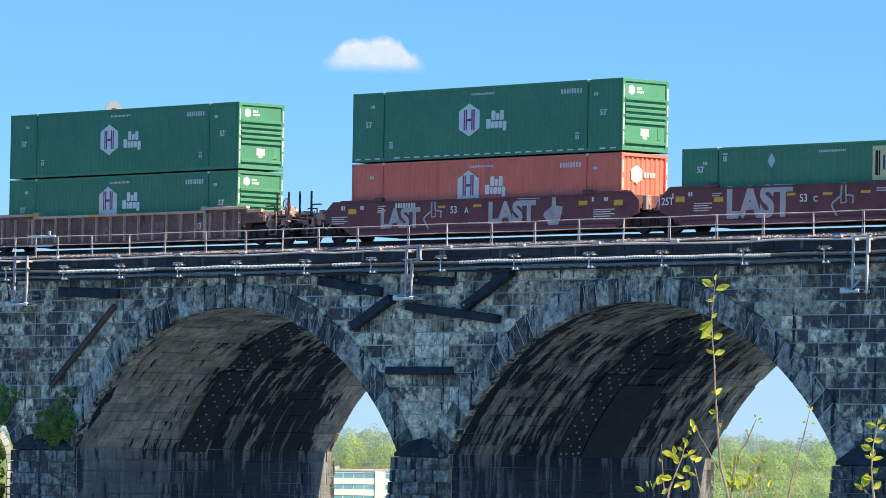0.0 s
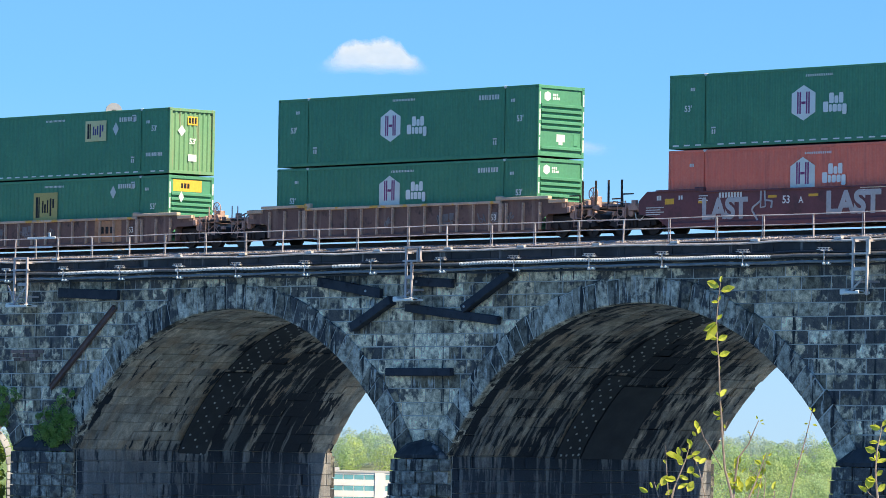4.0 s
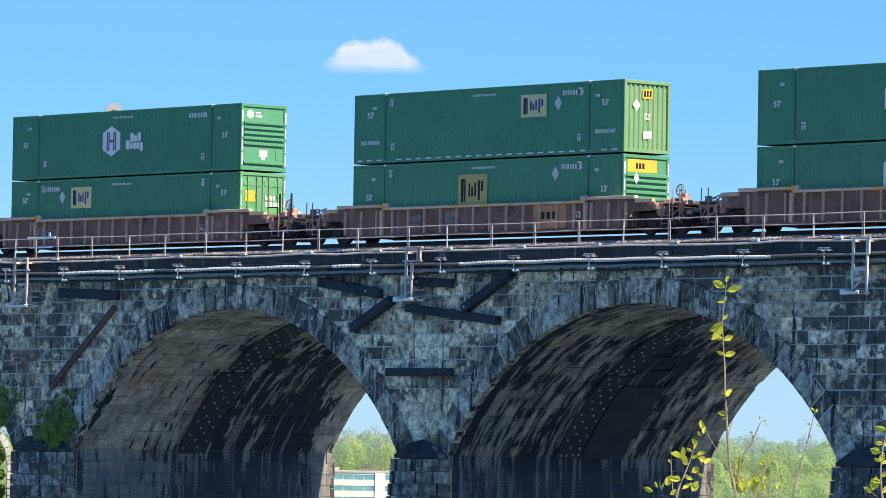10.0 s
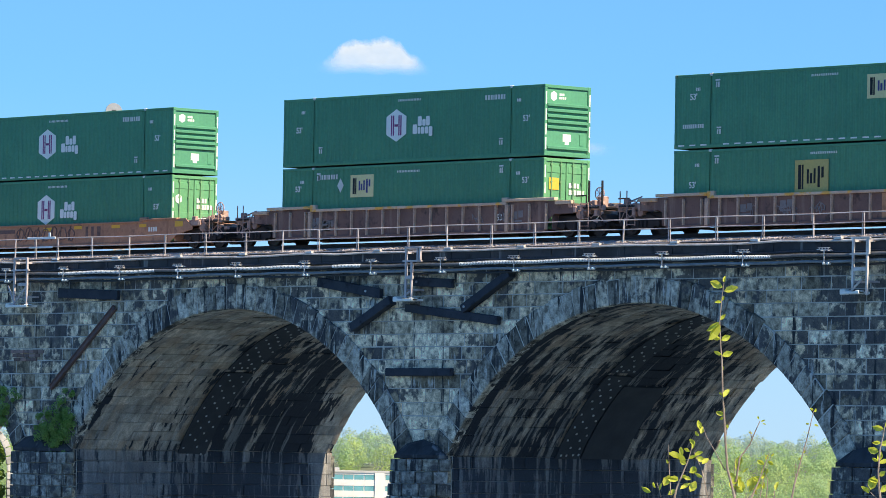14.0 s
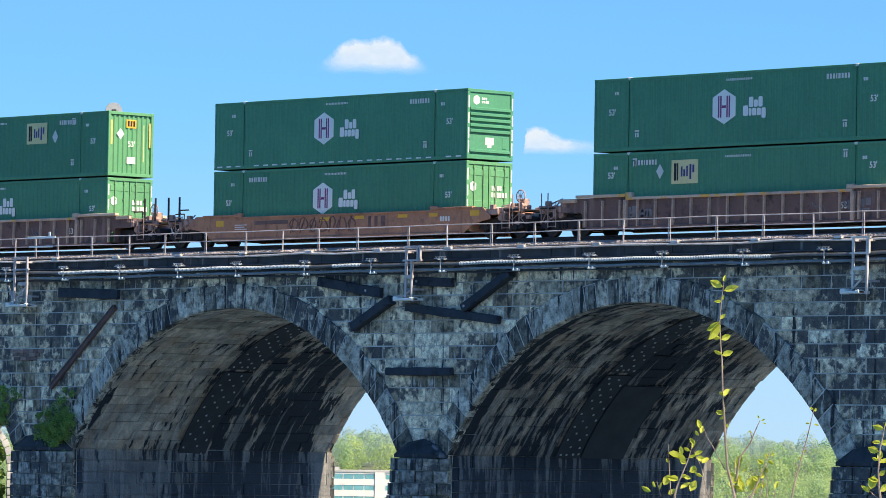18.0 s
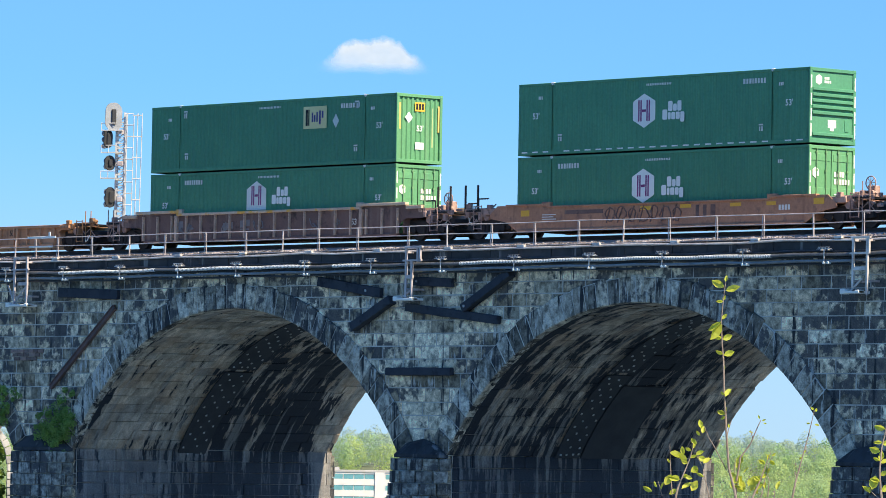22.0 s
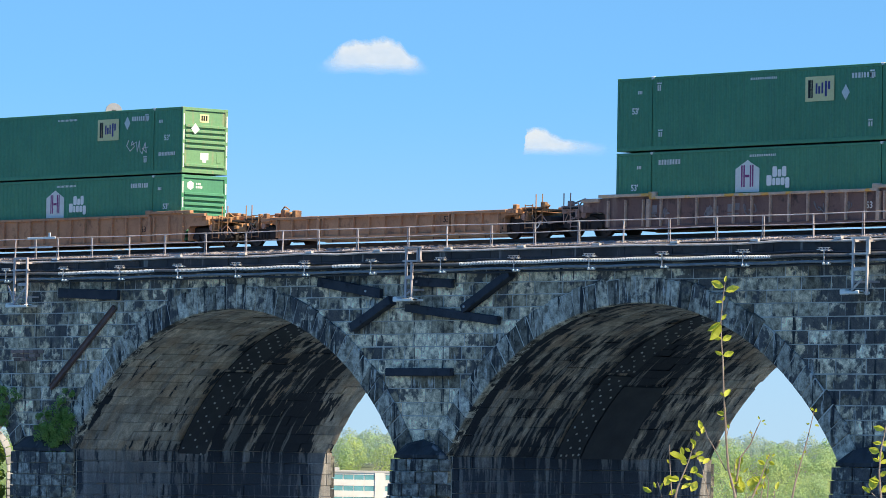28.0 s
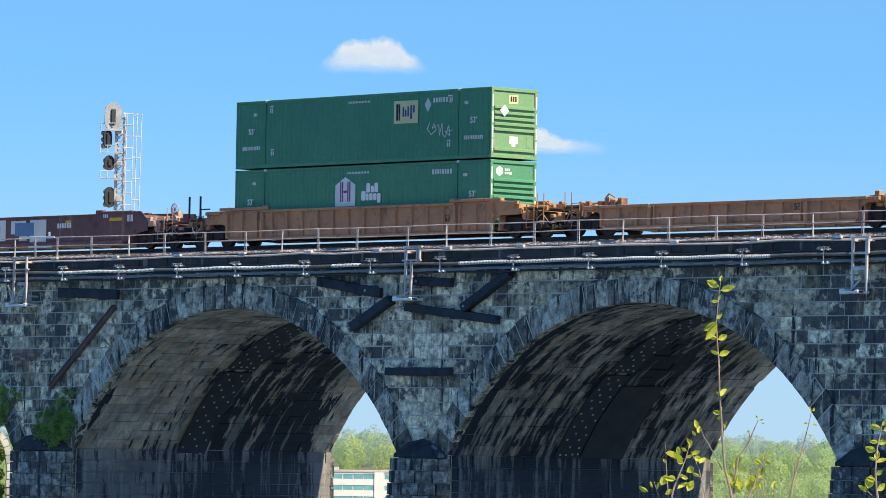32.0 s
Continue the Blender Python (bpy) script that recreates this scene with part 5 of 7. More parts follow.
    tape = shared("marker_tape", lambda b: [box(b, LONG / 2 + 0.003, LONG / 2 + 0.008, -0.03, 0.03, z0, z1) for z0, z1 in ((0.25, 0.75), (0.85, 1.3), (1.45, 1.9), (2.1, 2.6))] and b, M_FADED)
    for yy in (NEAR + 0.07, -NEAR - 0.07) if red or end != "ribs" else ():
        part("marker_tape", tape, M_FADED, con, "worn pale reflective tape", at=pose(0, yy, 0))
    # painted markings on the near side
    y = NEAR - 0.008
    if logo == "hex":
        logo_hex(con, logo_at)
    elif logo == "old":
        logo_hex(con, logo_at, True)
    elif logo:
        logo_square(con, *logo)
    if dia:
        diamond(con, *dia)
    for dx in (-7.03, 7.0) if marks else ():
        part("length_mark", lettering("53'", 0.34, M_WHITE, 0.02), M_WHITE, con, at=pose(dx, y, marks))
    bm = bmesh.new()
    word(bm, -0.75, HIGH - 0.36, (0.6,) * 15, 0.09, y, 0.45)
    nx = -5.7 if number_left else 4.55
    word(bm, nx, HIGH - 0.52, (0.55, 0.5, 0.55, 0.3, 0.55, 0.5, 0.55, 0.5), 0.2, y, 0.28)
    word(bm, -6.9, HIGH - 0.66, (0.5, 0.5, 0.4), 0.13, y, 0.2)
    word(bm, 6.45, HIGH - 0.66, (0.5, 0.5, 0.4), 0.13, y, 0.2)
    if topmark:
        for dx in (-7.6, 6.45):
            word(bm, dx, 0.78, (0.5, 0.5, 0.5, 0.25, 0.5, 0.5, 0.4, 0.25, 0.5, 0.5, 0.5), 0.16, y, 0.22)
    if isinstance(logo, tuple):
        for dx in (-5.85, 5.45):
            bars(bm, [(dx, dx + 0.26, HIGH - 0.30, HIGH - 0.24), (dx + 0.03, dx + 0.1, HIGH - 0.56, HIGH - 0.34), (dx + 0.14, dx + 0.22, HIGH - 0.56, HIGH - 0.34)], y)
    for dx in (-5.75, 5.4):
        bars(bm, [(dx, dx + 0.24, 0.74, 0.80), (dx + 0.02, dx + 0.09, 0.52, 0.7), (dx + 0.14, dx + 0.22, 0.52, 0.7)], y)
    tagged(part("small_writing", bm, M_FADED, con, "small white stencilled writing"), kind="stuff")
    if dashes:
        dash = shared("reflective_dash", lambda b: box(b, 0, 0.33, NEAR - 0.004, NEAR + 0.002, 0.09, 0.145), M_WHITE)
        for i in range(26):
            dx = -7.85 + 0.61 * i
            if abs(abs(dx + 0.16) - 6.1) > 0.26:
                part("reflective_dash", dash, M_WHITE, con, at=pose(dx, 0, 0))
    if scrawl:
        bm = bmesh.new()
        tag = [(4.35, 1.55), (4.2, 1.3), (4.45, 1.05), (4.75, 1.25), (4.6, 1.5), (4.5, 1.3), (4.9, 1.45), (4.95, 1.0), (5.1, 1.5), (5.15, 1.05), (5.3, 0.9), (5.5, 1.4), (5.6, 0.95), (5.3, 1.15), (5.75, 1.2)]
        path_tube(bm, [(a, y, b) for a, b in tag], 0.018, 4)
        tagged(part("scrawl", bm, M_FADED, con, "thin pale spray-paint scrawl"), kind="stuff")
    MOVING.append((con, Vector((x, TRACK, z))))
    return con


def truck(car, x):
    """A two-axle truck: side frames, bolster and two rolling wheelsets."""
    bm = bmesh.new()
    box(bm, -0.28, 0.28, -1.1, 1.1, 0.30, 0.62, 0.03)
    box(bm, -1.42, 1.42, -0.98, 0.98, 0.62, 0.88, 0.04)
    tr = part("truck", bm, M_GREASE, car, "greasy black iron truck")
    tr.matrix_basis = pose(x, 0, 0)

    def frame_side(b):
        pts = [(-1.30, 0.40), (-1.22, 0.60), (-0.75, 0.66), (-0.45, 0.78), (0.45, 0.78), (0.75, 0.66), (1.22, 0.60), (1.30, 0.40), (1.06, 0.34), (0.80, 0.42), (0.50, 0.22), (-0.50, 0.22), (-0.80, 0.42), (-1.06, 0.34)]
        prism(b, pts, -0.09, 0.09)
        for k in (-0.2, 0, 0.2):
            tube(b, (k, -0.12, 0.28), (k, -0.12, 0.55), 0.07, 8)
        for k in (-0.89, 0.89):
            tube(b, (k, -0.16, 0.42), (k, 0.1, 0.42), 0.13, 10)
        return b
    sf = shared("side_frame", frame_side, M_GREASE)
    part("side_frame", sf, M_GREASE, tr, at=pose(0, -1.0, 0))
    part("side_frame", sf, M_GREASE, tr, at=pose(0, 1.0, 0, 0, 0, 180))

    part("brake_rigging", shared("brake_rigging", lambda b: box(box(box(b, -1.28, -0.52, -0.62, 0.62, 0.36, 0.62, 0.03), 0.52, 1.28, -0.62, 0.62, 0.36, 0.62, 0.03), -0.4, 0.4, -0.85, 0.85, 0.26, 0.5, 0.03), M_GREASE), M_GREASE, tr)

    def axle(b):
        tube(b, (0, -0.9, 0), (0, 0.9, 0), 0.08, 8)
        for s in (-1, 1):
            tube(b, (0, s * 0.70, 0), (0, s * 0.83, 0), 0.42, 24)
            tube(b, (0, s * 0.67, 0), (0, s * 0.70, 0), 0.45, 24)
            for k in range(6):
                a = k * math.pi / 3
                box(b, 0.25 * math.cos(a) - 0.03, 0.25 * math.cos(a) + 0.03, s * 0.84 - 0.02, s * 0.84 + 0.02, 0.25 * math.sin(a) - 0.03, 0.25 * math.sin(a) + 0.03)
        return b
    for dx in (-0.89, 0.89):
        ws = part("wheelset", shared("wheelset", axle, M_WHEEL), M_WHEEL, tr, at=pose(dx, 0, 0.42))
        WHEELSETS.append((ws, dx))


def end_gear(car, s, half, body, fit, posts=True, brake=False):
    """Platform, draft sill, coupler, grating, grab irons and posts at one end (s = +1 or -1)."""
    def at(x):
        return s * x
    bm = bmesh.new()
    a, b = sorted((at(body - 0.1), at(half - 0.55)))
    box(bm, a, b, -0.45, 0.45, 0.72, 1.02, 0.02)
    a, b = sorted((at(half - 1.5), at(half - 1.38)))
    box(bm, a, b, -1.3, 1.3, 0.72, 1.08, 0.02)
    part("end_sill", bm, fit, car)
    for y in (-1.18, 1.08):
        bm = bmesh.new()
        box(bm, *sorted((at(body), at(half - 0.45))), y, y + 0.10, 1.06, 1.24, 0.015)
        part("platform_beam", bm, fit, car)
    bm = bmesh.new()
    a, b = sorted((at(half - 1.45), at(half - 0.62)))
    box(bm, a, b, -1.25, 1.25, 1.10, 1.14)
    for k in range(7):
        u = a + (b - a) * k / 6
        box(bm, u - 0.02, u + 0.02, -1.25, 1.25, 1.14, 1.17)
    part("grating", bm, M_GREASE, car, "dark end platform grating")
    bm = bmesh.new()
    a, b = sorted((at(half - 0.6), at(half - 0.12)))
    box(bm, a, b, -0.16, 0.16, 0.74, 1.0, 0.03)
    a, b = sorted((at(half - 0.2), at(half + 0.06)))
    box(bm, a, b, -0.22, 0.1, 0.70, 1.04, 0.04)
    path_tube(bm, [(at(half - 0.7), -0.4, 0.8), (at(half - 0.4), -0.45, 0.45), (at(half - 0.1), -0.42, 0.42), (at(half), -0.4, 0.5)], 0.035, 6)
    part("coupler", bm, M_GREASE, car, "black knuckle coupler and hose")
    bm = bmesh.new()
    path_tube(bm, [(at(half - 1.5), -1.05, 0.98), (at(half - 1.1), -1.12, 0.72), (at(half - 0.8), -1.1, 0.95), (at(half - 0.45), -1.0, 0.55), (at(half - 0.25), -0.8, 0.62)], 0.022, 5)
    part("air_hose", bm, M_PINK, car, "dusty air hose")
    bm = bmesh.new()
    tube(bm, (at(half - 1.75), -0.9, 0.86), (at(half - 1.75), -1.18, 0.86), 0.15, 10)
    part("air_reservoir", bm, M_PINK, car)
    bm = bmesh.new()
    box(bm, *sorted((at(half - 1.0), at(half - 0.72))), -1.1, -0.85, 0.52, 0.68, 0.02)
    part("valve_box", bm, M_PINK, car)
    for y in (-1.28, 1.28):
        bm = bmesh.new()
        for x in (half - 1.55, half - 1.1):
            tube(bm, (at(x), y, 0.35), (at(x), y, 1.35), 0.022, 5)
        for z in (0.4, 0.7, 1.0, 1.3):
            tube(bm, (at(half - 1.55), y, z), (at(half - 1.1), y, z), 0.018, 5)
        part("ladder", bm, fit, car)
        bm = bmesh.new()
        box(bm, *sorted((at(half - 2.5), at(half - 1.75))), y - 0.06, y + 0.06, 0.95, 1.20, 0.02)
        box(bm, *sorted((at(half - 2.2), at(half - 1.95))), y - 0.09, y + 0.09, 1.15, 1.36, 0.02)
        part("jacking_pad", bm, fit, car)
    if posts:
        for x in (half - 1.2, half - 0.45):
            bm = bmesh.new()
            tube(bm, (at(x), -1.15, 1.1), (at(x), -1.15, 2.2), 0.045, 6)
            part("post", bm, M_GREASE, car, "dark upright post")
        for y in (-1.2, 1.2):
            bm = bmesh.new()
            path_tube(bm, [(at(half - 1.9), y, 1.62), (at(half - 1.3), y, 1.62), (at(half - 1.3), y, 1.12)], 0.03, 6)
            part("grab_rail", bm, M_GREASE, car)
    else:
        bm = bmesh.new()
        for x in (half - 1.0, half - 0.62):
            tube(bm, (at(x), -1.2, 0.5), (at(x), -1.2, 1.75), 0.025, 5)
        part("grab_iron", bm, fit, car)
    rnd = random.Random(int(half * 100) + s + (7 if posts else 0))
    for name, mt, count in (("pipe_run", M_PINK if fit is not M_SAFETY else M_SAFETY, 5), ("valve_gear", fit, 7), ("hose_end", M_FADED, 1)):
        bm = bmesh.new()
        for k in range(count):
            u, z, y = half - rnd.uniform(0.25, 2.2), rnd.uniform(0.75, 1.35), -rnd.uniform(0.7, 1.2)
            if name == "pipe_run":
                path_tube(bm, [(at(u), y, z), (at(u + rnd.uniform(-0.5, 0.1)), y, z + rnd.uniform(0.0, 0.25)), (at(u - 0.6), y + 0.1, z + rnd.uniform(-0.3, 0.3))], 0.03, 5)
            elif name == "valve_gear":
                w, h = rnd.uniform(0.06, 0.14), rnd.uniform(0.05, 0.13)
                box(bm, at(u) - w, at(u) + w, y - 0.08, y + 0.08, z - h, z + h, 0.02)
            else:
                path_tube(bm, [(at(u), y - 0.1, z - 0.1), (at(u - 0.12), y - 0.15, z - 0.35), (at(u - 0.3), y - 0.1, z - 0.4), (at(u - 0.4), y, z - 0.2)], 0.022, 5)
        tagged(part(name, bm, mt, car), kind="stuff")
    if fit is M_SAFETY and s < 0:
        bm = bmesh.new()
        for k, (u, w, h) in enumerate(((0.35, 0.3, 0.16), (0.75, 0.22, 0.30), (1.05, 0.34, 0.20), (1.5, 0.26, 0.26))):
            box(bm, *sorted((at(body - u), at(body - u - w))), -1.0, -0.65, 1.1, 1.1 + h + 0.12, 0.03)
        tube(bm, (at(body + 0.5), -0.9, 1.28), (at(body - 1.7), -0.9, 1.34), 0.03, 6)
        path_tube(bm, [(at(body - 0.8), -0.95, 1.5), (at(body - 1.0), -0.95, 1.66), (at(body - 1.3), -0.95, 1.5)], 0.03, 6)
        part("brake_gear", bm, fit, car, "orange brake valves and rods")
    if brake and fit is not M_SAFETY:
        bm = bmesh.new()
        wheel_ring(bm, (at(half - 0.9), -0.85, 1.70), 0.25, 0.024)
        for k in range(4):
            t = k * math.pi / 4
            tube(bm, (at(half - 0.9) - 0.25 * math.cos(t), -0.85, 1.70 - 0.25 * math.sin(t)), (at(half - 0.9) + 0.25 * math.cos(t), -0.85, 1.70 + 0.25 * math.sin(t)), 0.014, 4)
        part("brake_wheel", bm, M_PINK, car, "round hand-brake wheel")
        bm = bmesh.new()
        box(bm, *sorted((at(half - 1.1), at(half - 0.72))), -0.8, -0.5, 1.12, 1.60, 0.03)
        box(bm, *sorted((at(half - 1.35), at(half - 1.15))), -1.0, -0.5, 1.12, 1.42, 0.03)
        tube(bm, (at(half - 0.8), -0.95, 1.3), (at(half - 0.8), -0.75, 1.3), 0.12, 8)
        tube(bm, (at(half - 1.25), -1.05, 1.2), (at(half - 1.25), -0.85, 1.2), 0.10, 8)
        tube(bm, (at(half - 0.75), -1.0, 0.9), (at(half - 0.75), -0.85, 0.9), 0.12, 8)
        part("brake_gear", bm, fit, car)


def well_ribbed(x, half, top, body, chord, fit, posts=(False, True), label="", patch=None, scribble=0):
    """A well wagon with upright ribs along both sides. top: height of the side over the rail."""
    car = tagged(new("well_wagon"), label, "freight wagon", "wagons of the train")
    arch = half - 3.42 if half > 11 else half - 3.05
    end = half - 1.9
    up = top + (0.13 if half > 11 else 0.0)
    step = arch - (2.25 if half > 11 else 2.6)
    outline = [(-arch, 0.24), (arch, 0.24), (arch + 0.12, 0.72), (arch + 0.45, 0.92), (end, 0.92), (end, top), (step, top), (-step, top), (-end, top), (-end, 0.92), (-arch - 0.45, 0.92), (-arch - 0.12, 0.72)]
    for s in (-1, 1):
        y = s * 1.34
        bm = bmesh.new()
        prism(bm, outline, y - 0.012, y + 0.012)
        side = part("side_plate", bm, body, car)
        rib = shared(("rib", round(top, 2)), lambda b: box(b, -0.032, 0.032, -0.125, 0.0, 0.30, top - 0.11, 0.006), M_RIB if chord is M_CHORD else chord)
        n = int(2 * (arch + 0.2) / 0.985)
        for i in range(n + 1):
            dx = -0.985 * n / 2 + 0.985 * i
            part("rib", rib, M_RIB if chord is M_CHORD else chord, side, at=pose(dx, s * 1.352, 0, 0, 0, 0 if s < 0 else 180))
        wide = shared(("wide_rib", round(top, 2)), lambda b: box(b, -0.09, 0.09, -0.135, 0.0, 0.26, top - 0.11, 0.008), M_RIB if chord is M_CHORD else chord)
        for dx in (-step, step):
            part("wide_rib", wide, M_RIB if chord is M_CHORD else chord, side, at=pose(dx, s * 1.353, 0, 0, 0, 0 if s < 0 else 180))
        bm = bmesh.new()
        box(bm, -step + 0.02, step - 0.02, *sorted((s * 1.28, s * 1.46)), top - 0.11, top, 0.012)
        part("top_chord", bm, chord, car)
        for e in (-1, 1):
            bm = bmesh.new()
            box(bm, *sorted((e * step, e * (arch + 0.55))), *sorted((s * 1.26, s * 1.48)), up - 0.12, up, 0.012)
            box(bm, *sorted((e * (arch + 0.55), e * end)), *sorted((s * 1.28, s * 1.46)), top - 0.16, top - 0.02, 0.012)
            if half > 11:
                box(bm, *sorted((e * (step - 0.35), e * (step + 0.05))), *sorted((s * 1.22, s * 1.44)), top - 0.02, up + 0.06, 0.03)
            part("raised_chord", bm, chord, car)
        bm = bmesh.new()
        box(bm, -arch, arch, *sorted((s * 1.24, s * 1.44)), 0.20, 0.31, 0.01)
        part("bottom_chord", bm, body, car)
    beam_m = shared("floor_beam", lambda b: box(b, -0.12, 0.12, -1.3, 1.3, 0.21, 0.30), M_GREASE)
    for i in range(9):
        part("floor_beam", beam_m, M_GREASE, car, at=pose(-arch + 0.4 + (2 * arch - 0.8) * i / 8, 0, 0))
    for s in (-1, 1):
        bm = bmesh.new()
        box(bm, *sorted((s * (arch + 0.25), s * (arch + 0.33))), -1.3, 1.3, 0.3, top - 0.05)
        box(bm, *sorted((s * (arch + 0.3), s * (end + 0.02))), -1.3, 1.3, 0.98, 1.18, 0.02)
        part("end_bulkhead", bm, body, car)
        end_gear(car, s, half, end, fit, posts[0 if s < 0 else 1], s > 0)
        truck(car, s * (half - 1.8))
    y = -1.358
    rnd = random.Random(int(abs(x)))
    if patch:
        bm = bmesh.new()
        bars(bm, [(patch[0], patch[1], 0.34, top - 0.13)], y)
        panel = part("repaint_panel", bm, M_TAN, car, "tan repainted panel with dark block lettering")
        unit = shared("lettering_block", lambda b: bars(b, [(0, 0.21, 0, 0.30)]), M_INK)
        for k in range(3):
            part("lettering_block", unit, M_INK, panel, at=pose(patch[0] + 0.45 + 0.33 * k, y - 0.005, 0.72))
    if half > 9:
        mark = M_INK if body is M_TAN else M_FADED
        part("length_mark", lettering("53", 0.36, mark), mark, car, at=pose(step - 0.52, y - 0.002, 0.84))
    if scribble:
        bm = bmesh.new()
        for k in range(scribble):
            cx = -arch + 1.2 + (2 * arch - 2.4) * rnd.random()
            p, q, w = rnd.uniform(0, 6), rnd.uniform(0.7, 1.5), rnd.uniform(0.16, 0.34)
            pts = [(cx - w + 2 * w * i / 17 + 0.12 * math.cos(q * i + p), y - 0.004, 0.80 + (0.14 + 0.12 * math.sin(i * 0.4 + p)) * math.sin(q * i)) for i in range(18)]
            path_tube(bm, pts, rnd.uniform(0.014, 0.03), 4)
            if k % 2:
                u, v = cx + rnd.uniform(-0.9, 0.9), rnd.uniform(0.5, 0.85)
                bars(bm, [(u - 0.3, u + 0.02, v, v + 0.3), (u + 0.08, u + 0.34, v + 0.05, v + 0.33), (u - 0.3, u + 0.3, v - 0.12, v - 0.05)], y)
        tagged(part("scrawl", bm, M_CHALK, car, "faint pale spray-paint scrawls"), kind="stuff")
    MOVING.append((car, Vector((x, TRACK, RAILTOP))))
    return car


def well_smooth(x, lefthalf, righthalf, top, body, fit, trucks=(True, True), label="", lip=True):
    """A well wagon with plain pressed sides. The half-lengths differ where units share a truck."""
    car = tagged(new("well_wagon"), label, "freight wagon", "wagons of the train")
    la, ra = 8.0, 8.0
    le, re = min(lefthalf - 1.9, 9.6), min(righthalf - 1.9, 9.6)
    le, re = max(le, 9.15), max(re, 9.15)
    outline = [(-la, 0.24), (ra, 0.24), (ra + 0.65, 0.62), (re, 0.78), (re, top - 0.30), (re - 0.45, top + 0.06), (6.3, top + 0.06), (6.2, top), (-6.2, top), (-6.3, top + 0.06), (-le + 0.45, top + 0.06), (-le, top - 0.30), (-le, 0.78), (-la - 0.65, 0.62)]
    for s in (-1, 1):
        bm = bmesh.new()
        prism(bm, outline, s * 1.36 - 0.02, s * 1.36 + 0.02)
        part("side_plate", bm, body, car)
        bm = bmesh.new()
        box(bm, -6.2, 6.2, *sorted((s * 1.30, s * 1.44)), top - 0.07, top + 0.0, 0.012)
        for e in (-1, 1):
            box(bm, *sorted((e * 6.3, e * 8.6)), *sorted((s * 1.24, s * 1.45)), top + 0.02, top + 0.10, 0.012)
            box(bm, *sorted((e * 6.0, e * 6.5)), *sorted((s * 1.22, s * 1.44)), top - 0.02, top + 0.17, 0.03)
        part("top_chord", bm, body, car)
        bm = bmesh.new()
        box(bm, -la + 0.05, ra - 0.05, *sorted((s * 1.25, s * 1.46)), 0.20, 0.40 if lip else 0.30, 0.03)
        part("bottom_chord", bm, body, car)
    beam_m = shared("floor_beam", lambda b: box(b, -0.12, 0.12, -1.3, 1.3, 0.21, 0.30), M_GREASE)
    for i in range(9):
        part("floor_beam", beam_m, M_GREASE, car, at=pose(-la + 0.4 + (la + ra - 0.8) * i / 8, 0, 0))
    for s, half, e, a, tr in ((-1, lefthalf, le, la, trucks[0]), (1, righthalf, re, ra, trucks[1])):
        bm = bmesh.new()
        box(bm, *sorted((s * (a + 0.3), s * (a + 0.38))), -1.3, 1.3, 0.3, top - 0.05)
        box(bm, *sorted((s * (a + 0.38), s * e)), -1.3, 1.3, 0.95, 1.15, 0.02)
        part("end_bulkhead", bm, body, car)
        if half > 11:
            end_gear(car, s, half, e, fit, s < 0, s > 0)
            truck(car, s * (half - 1.8))
        else:
            bm = bmesh.new()
            box(bm, *sorted((s * e, s * (half + 0.2))), -0.5, 0.5, 0.78, 1.05, 0.03)
            box(bm, *sorted((s * e, s * (e + 0.25))), -1.2, -0.9, 0.9, 1.5, 0.03)
            path_tube(bm, [(s * e, -1.1, 1.3), (s * (half - 0.05), -1.0, 0.9), (s * half, -0.9, 1.2)], 0.03, 6)
            part("joint", bm, M_PINK, car, "rusty joint between two units")
            if tr:
                truck(car, s * half)
    MOVING.append((car, Vector((x, TRACK, RAILTOP))))
    return car


def stencils(car, items, material=None):
    """Small writing, yellow patches and painted words on a plain side: (kind, x, z, size, text)."""
    y = -1.386
    for kind, x, z, size, text in items:
        if kind == "text":
            part("lettering", lettering(text, size, material or M_WHITE), material or M_WHITE, car, "white painted lettering", at=pose(x, y, z))
        elif kind == "yellow":
            bm = bmesh.new()
            bars(bm, [(x - size / 2, x + size / 2, z - text, z + text)], y)
            part("reflector_patch", bm, M_ORANGE, car, "yellow patch")
        elif kind == "lines":
            bm = bmesh.new()
            for k in range(text):
                bars(bm, [(x, x + size * (1 - 0.2 * (k % 2)), z - 0.09 * k, z - 0.09 * k + 0.035)], y)
            tagged(part("small_writing", bm, M_FADED, car), kind="stuff")
        elif kind == "word":
            unit = shared(("writing_block", size), lambda b: bars(b, [(0, 0.55 * size, 0, size)]), M_FADED)
            for k in range(text):
                part("writing_block", unit, M_FADED, car, at=pose(x + 0.8 * size * k, y, z))


def sprayed(car, x, z, w, h):
    """Large hand-painted word in silver."""
    me = lettering("LAST", 1.0, M_GRAFFITI, 0.045)
    xs = [v.co.x for v in me.vertices]
    zs = [v.co.z for v in me.vertices]
    m = pose(x, -1.392, z) @ Matrix.Diagonal((w / (max(xs) - min(xs)), 1, h / (max(zs) - min(zs)), 1))
    part("graffiti", me, M_GRAFFITI, car, "silver sprayed word", at=m)


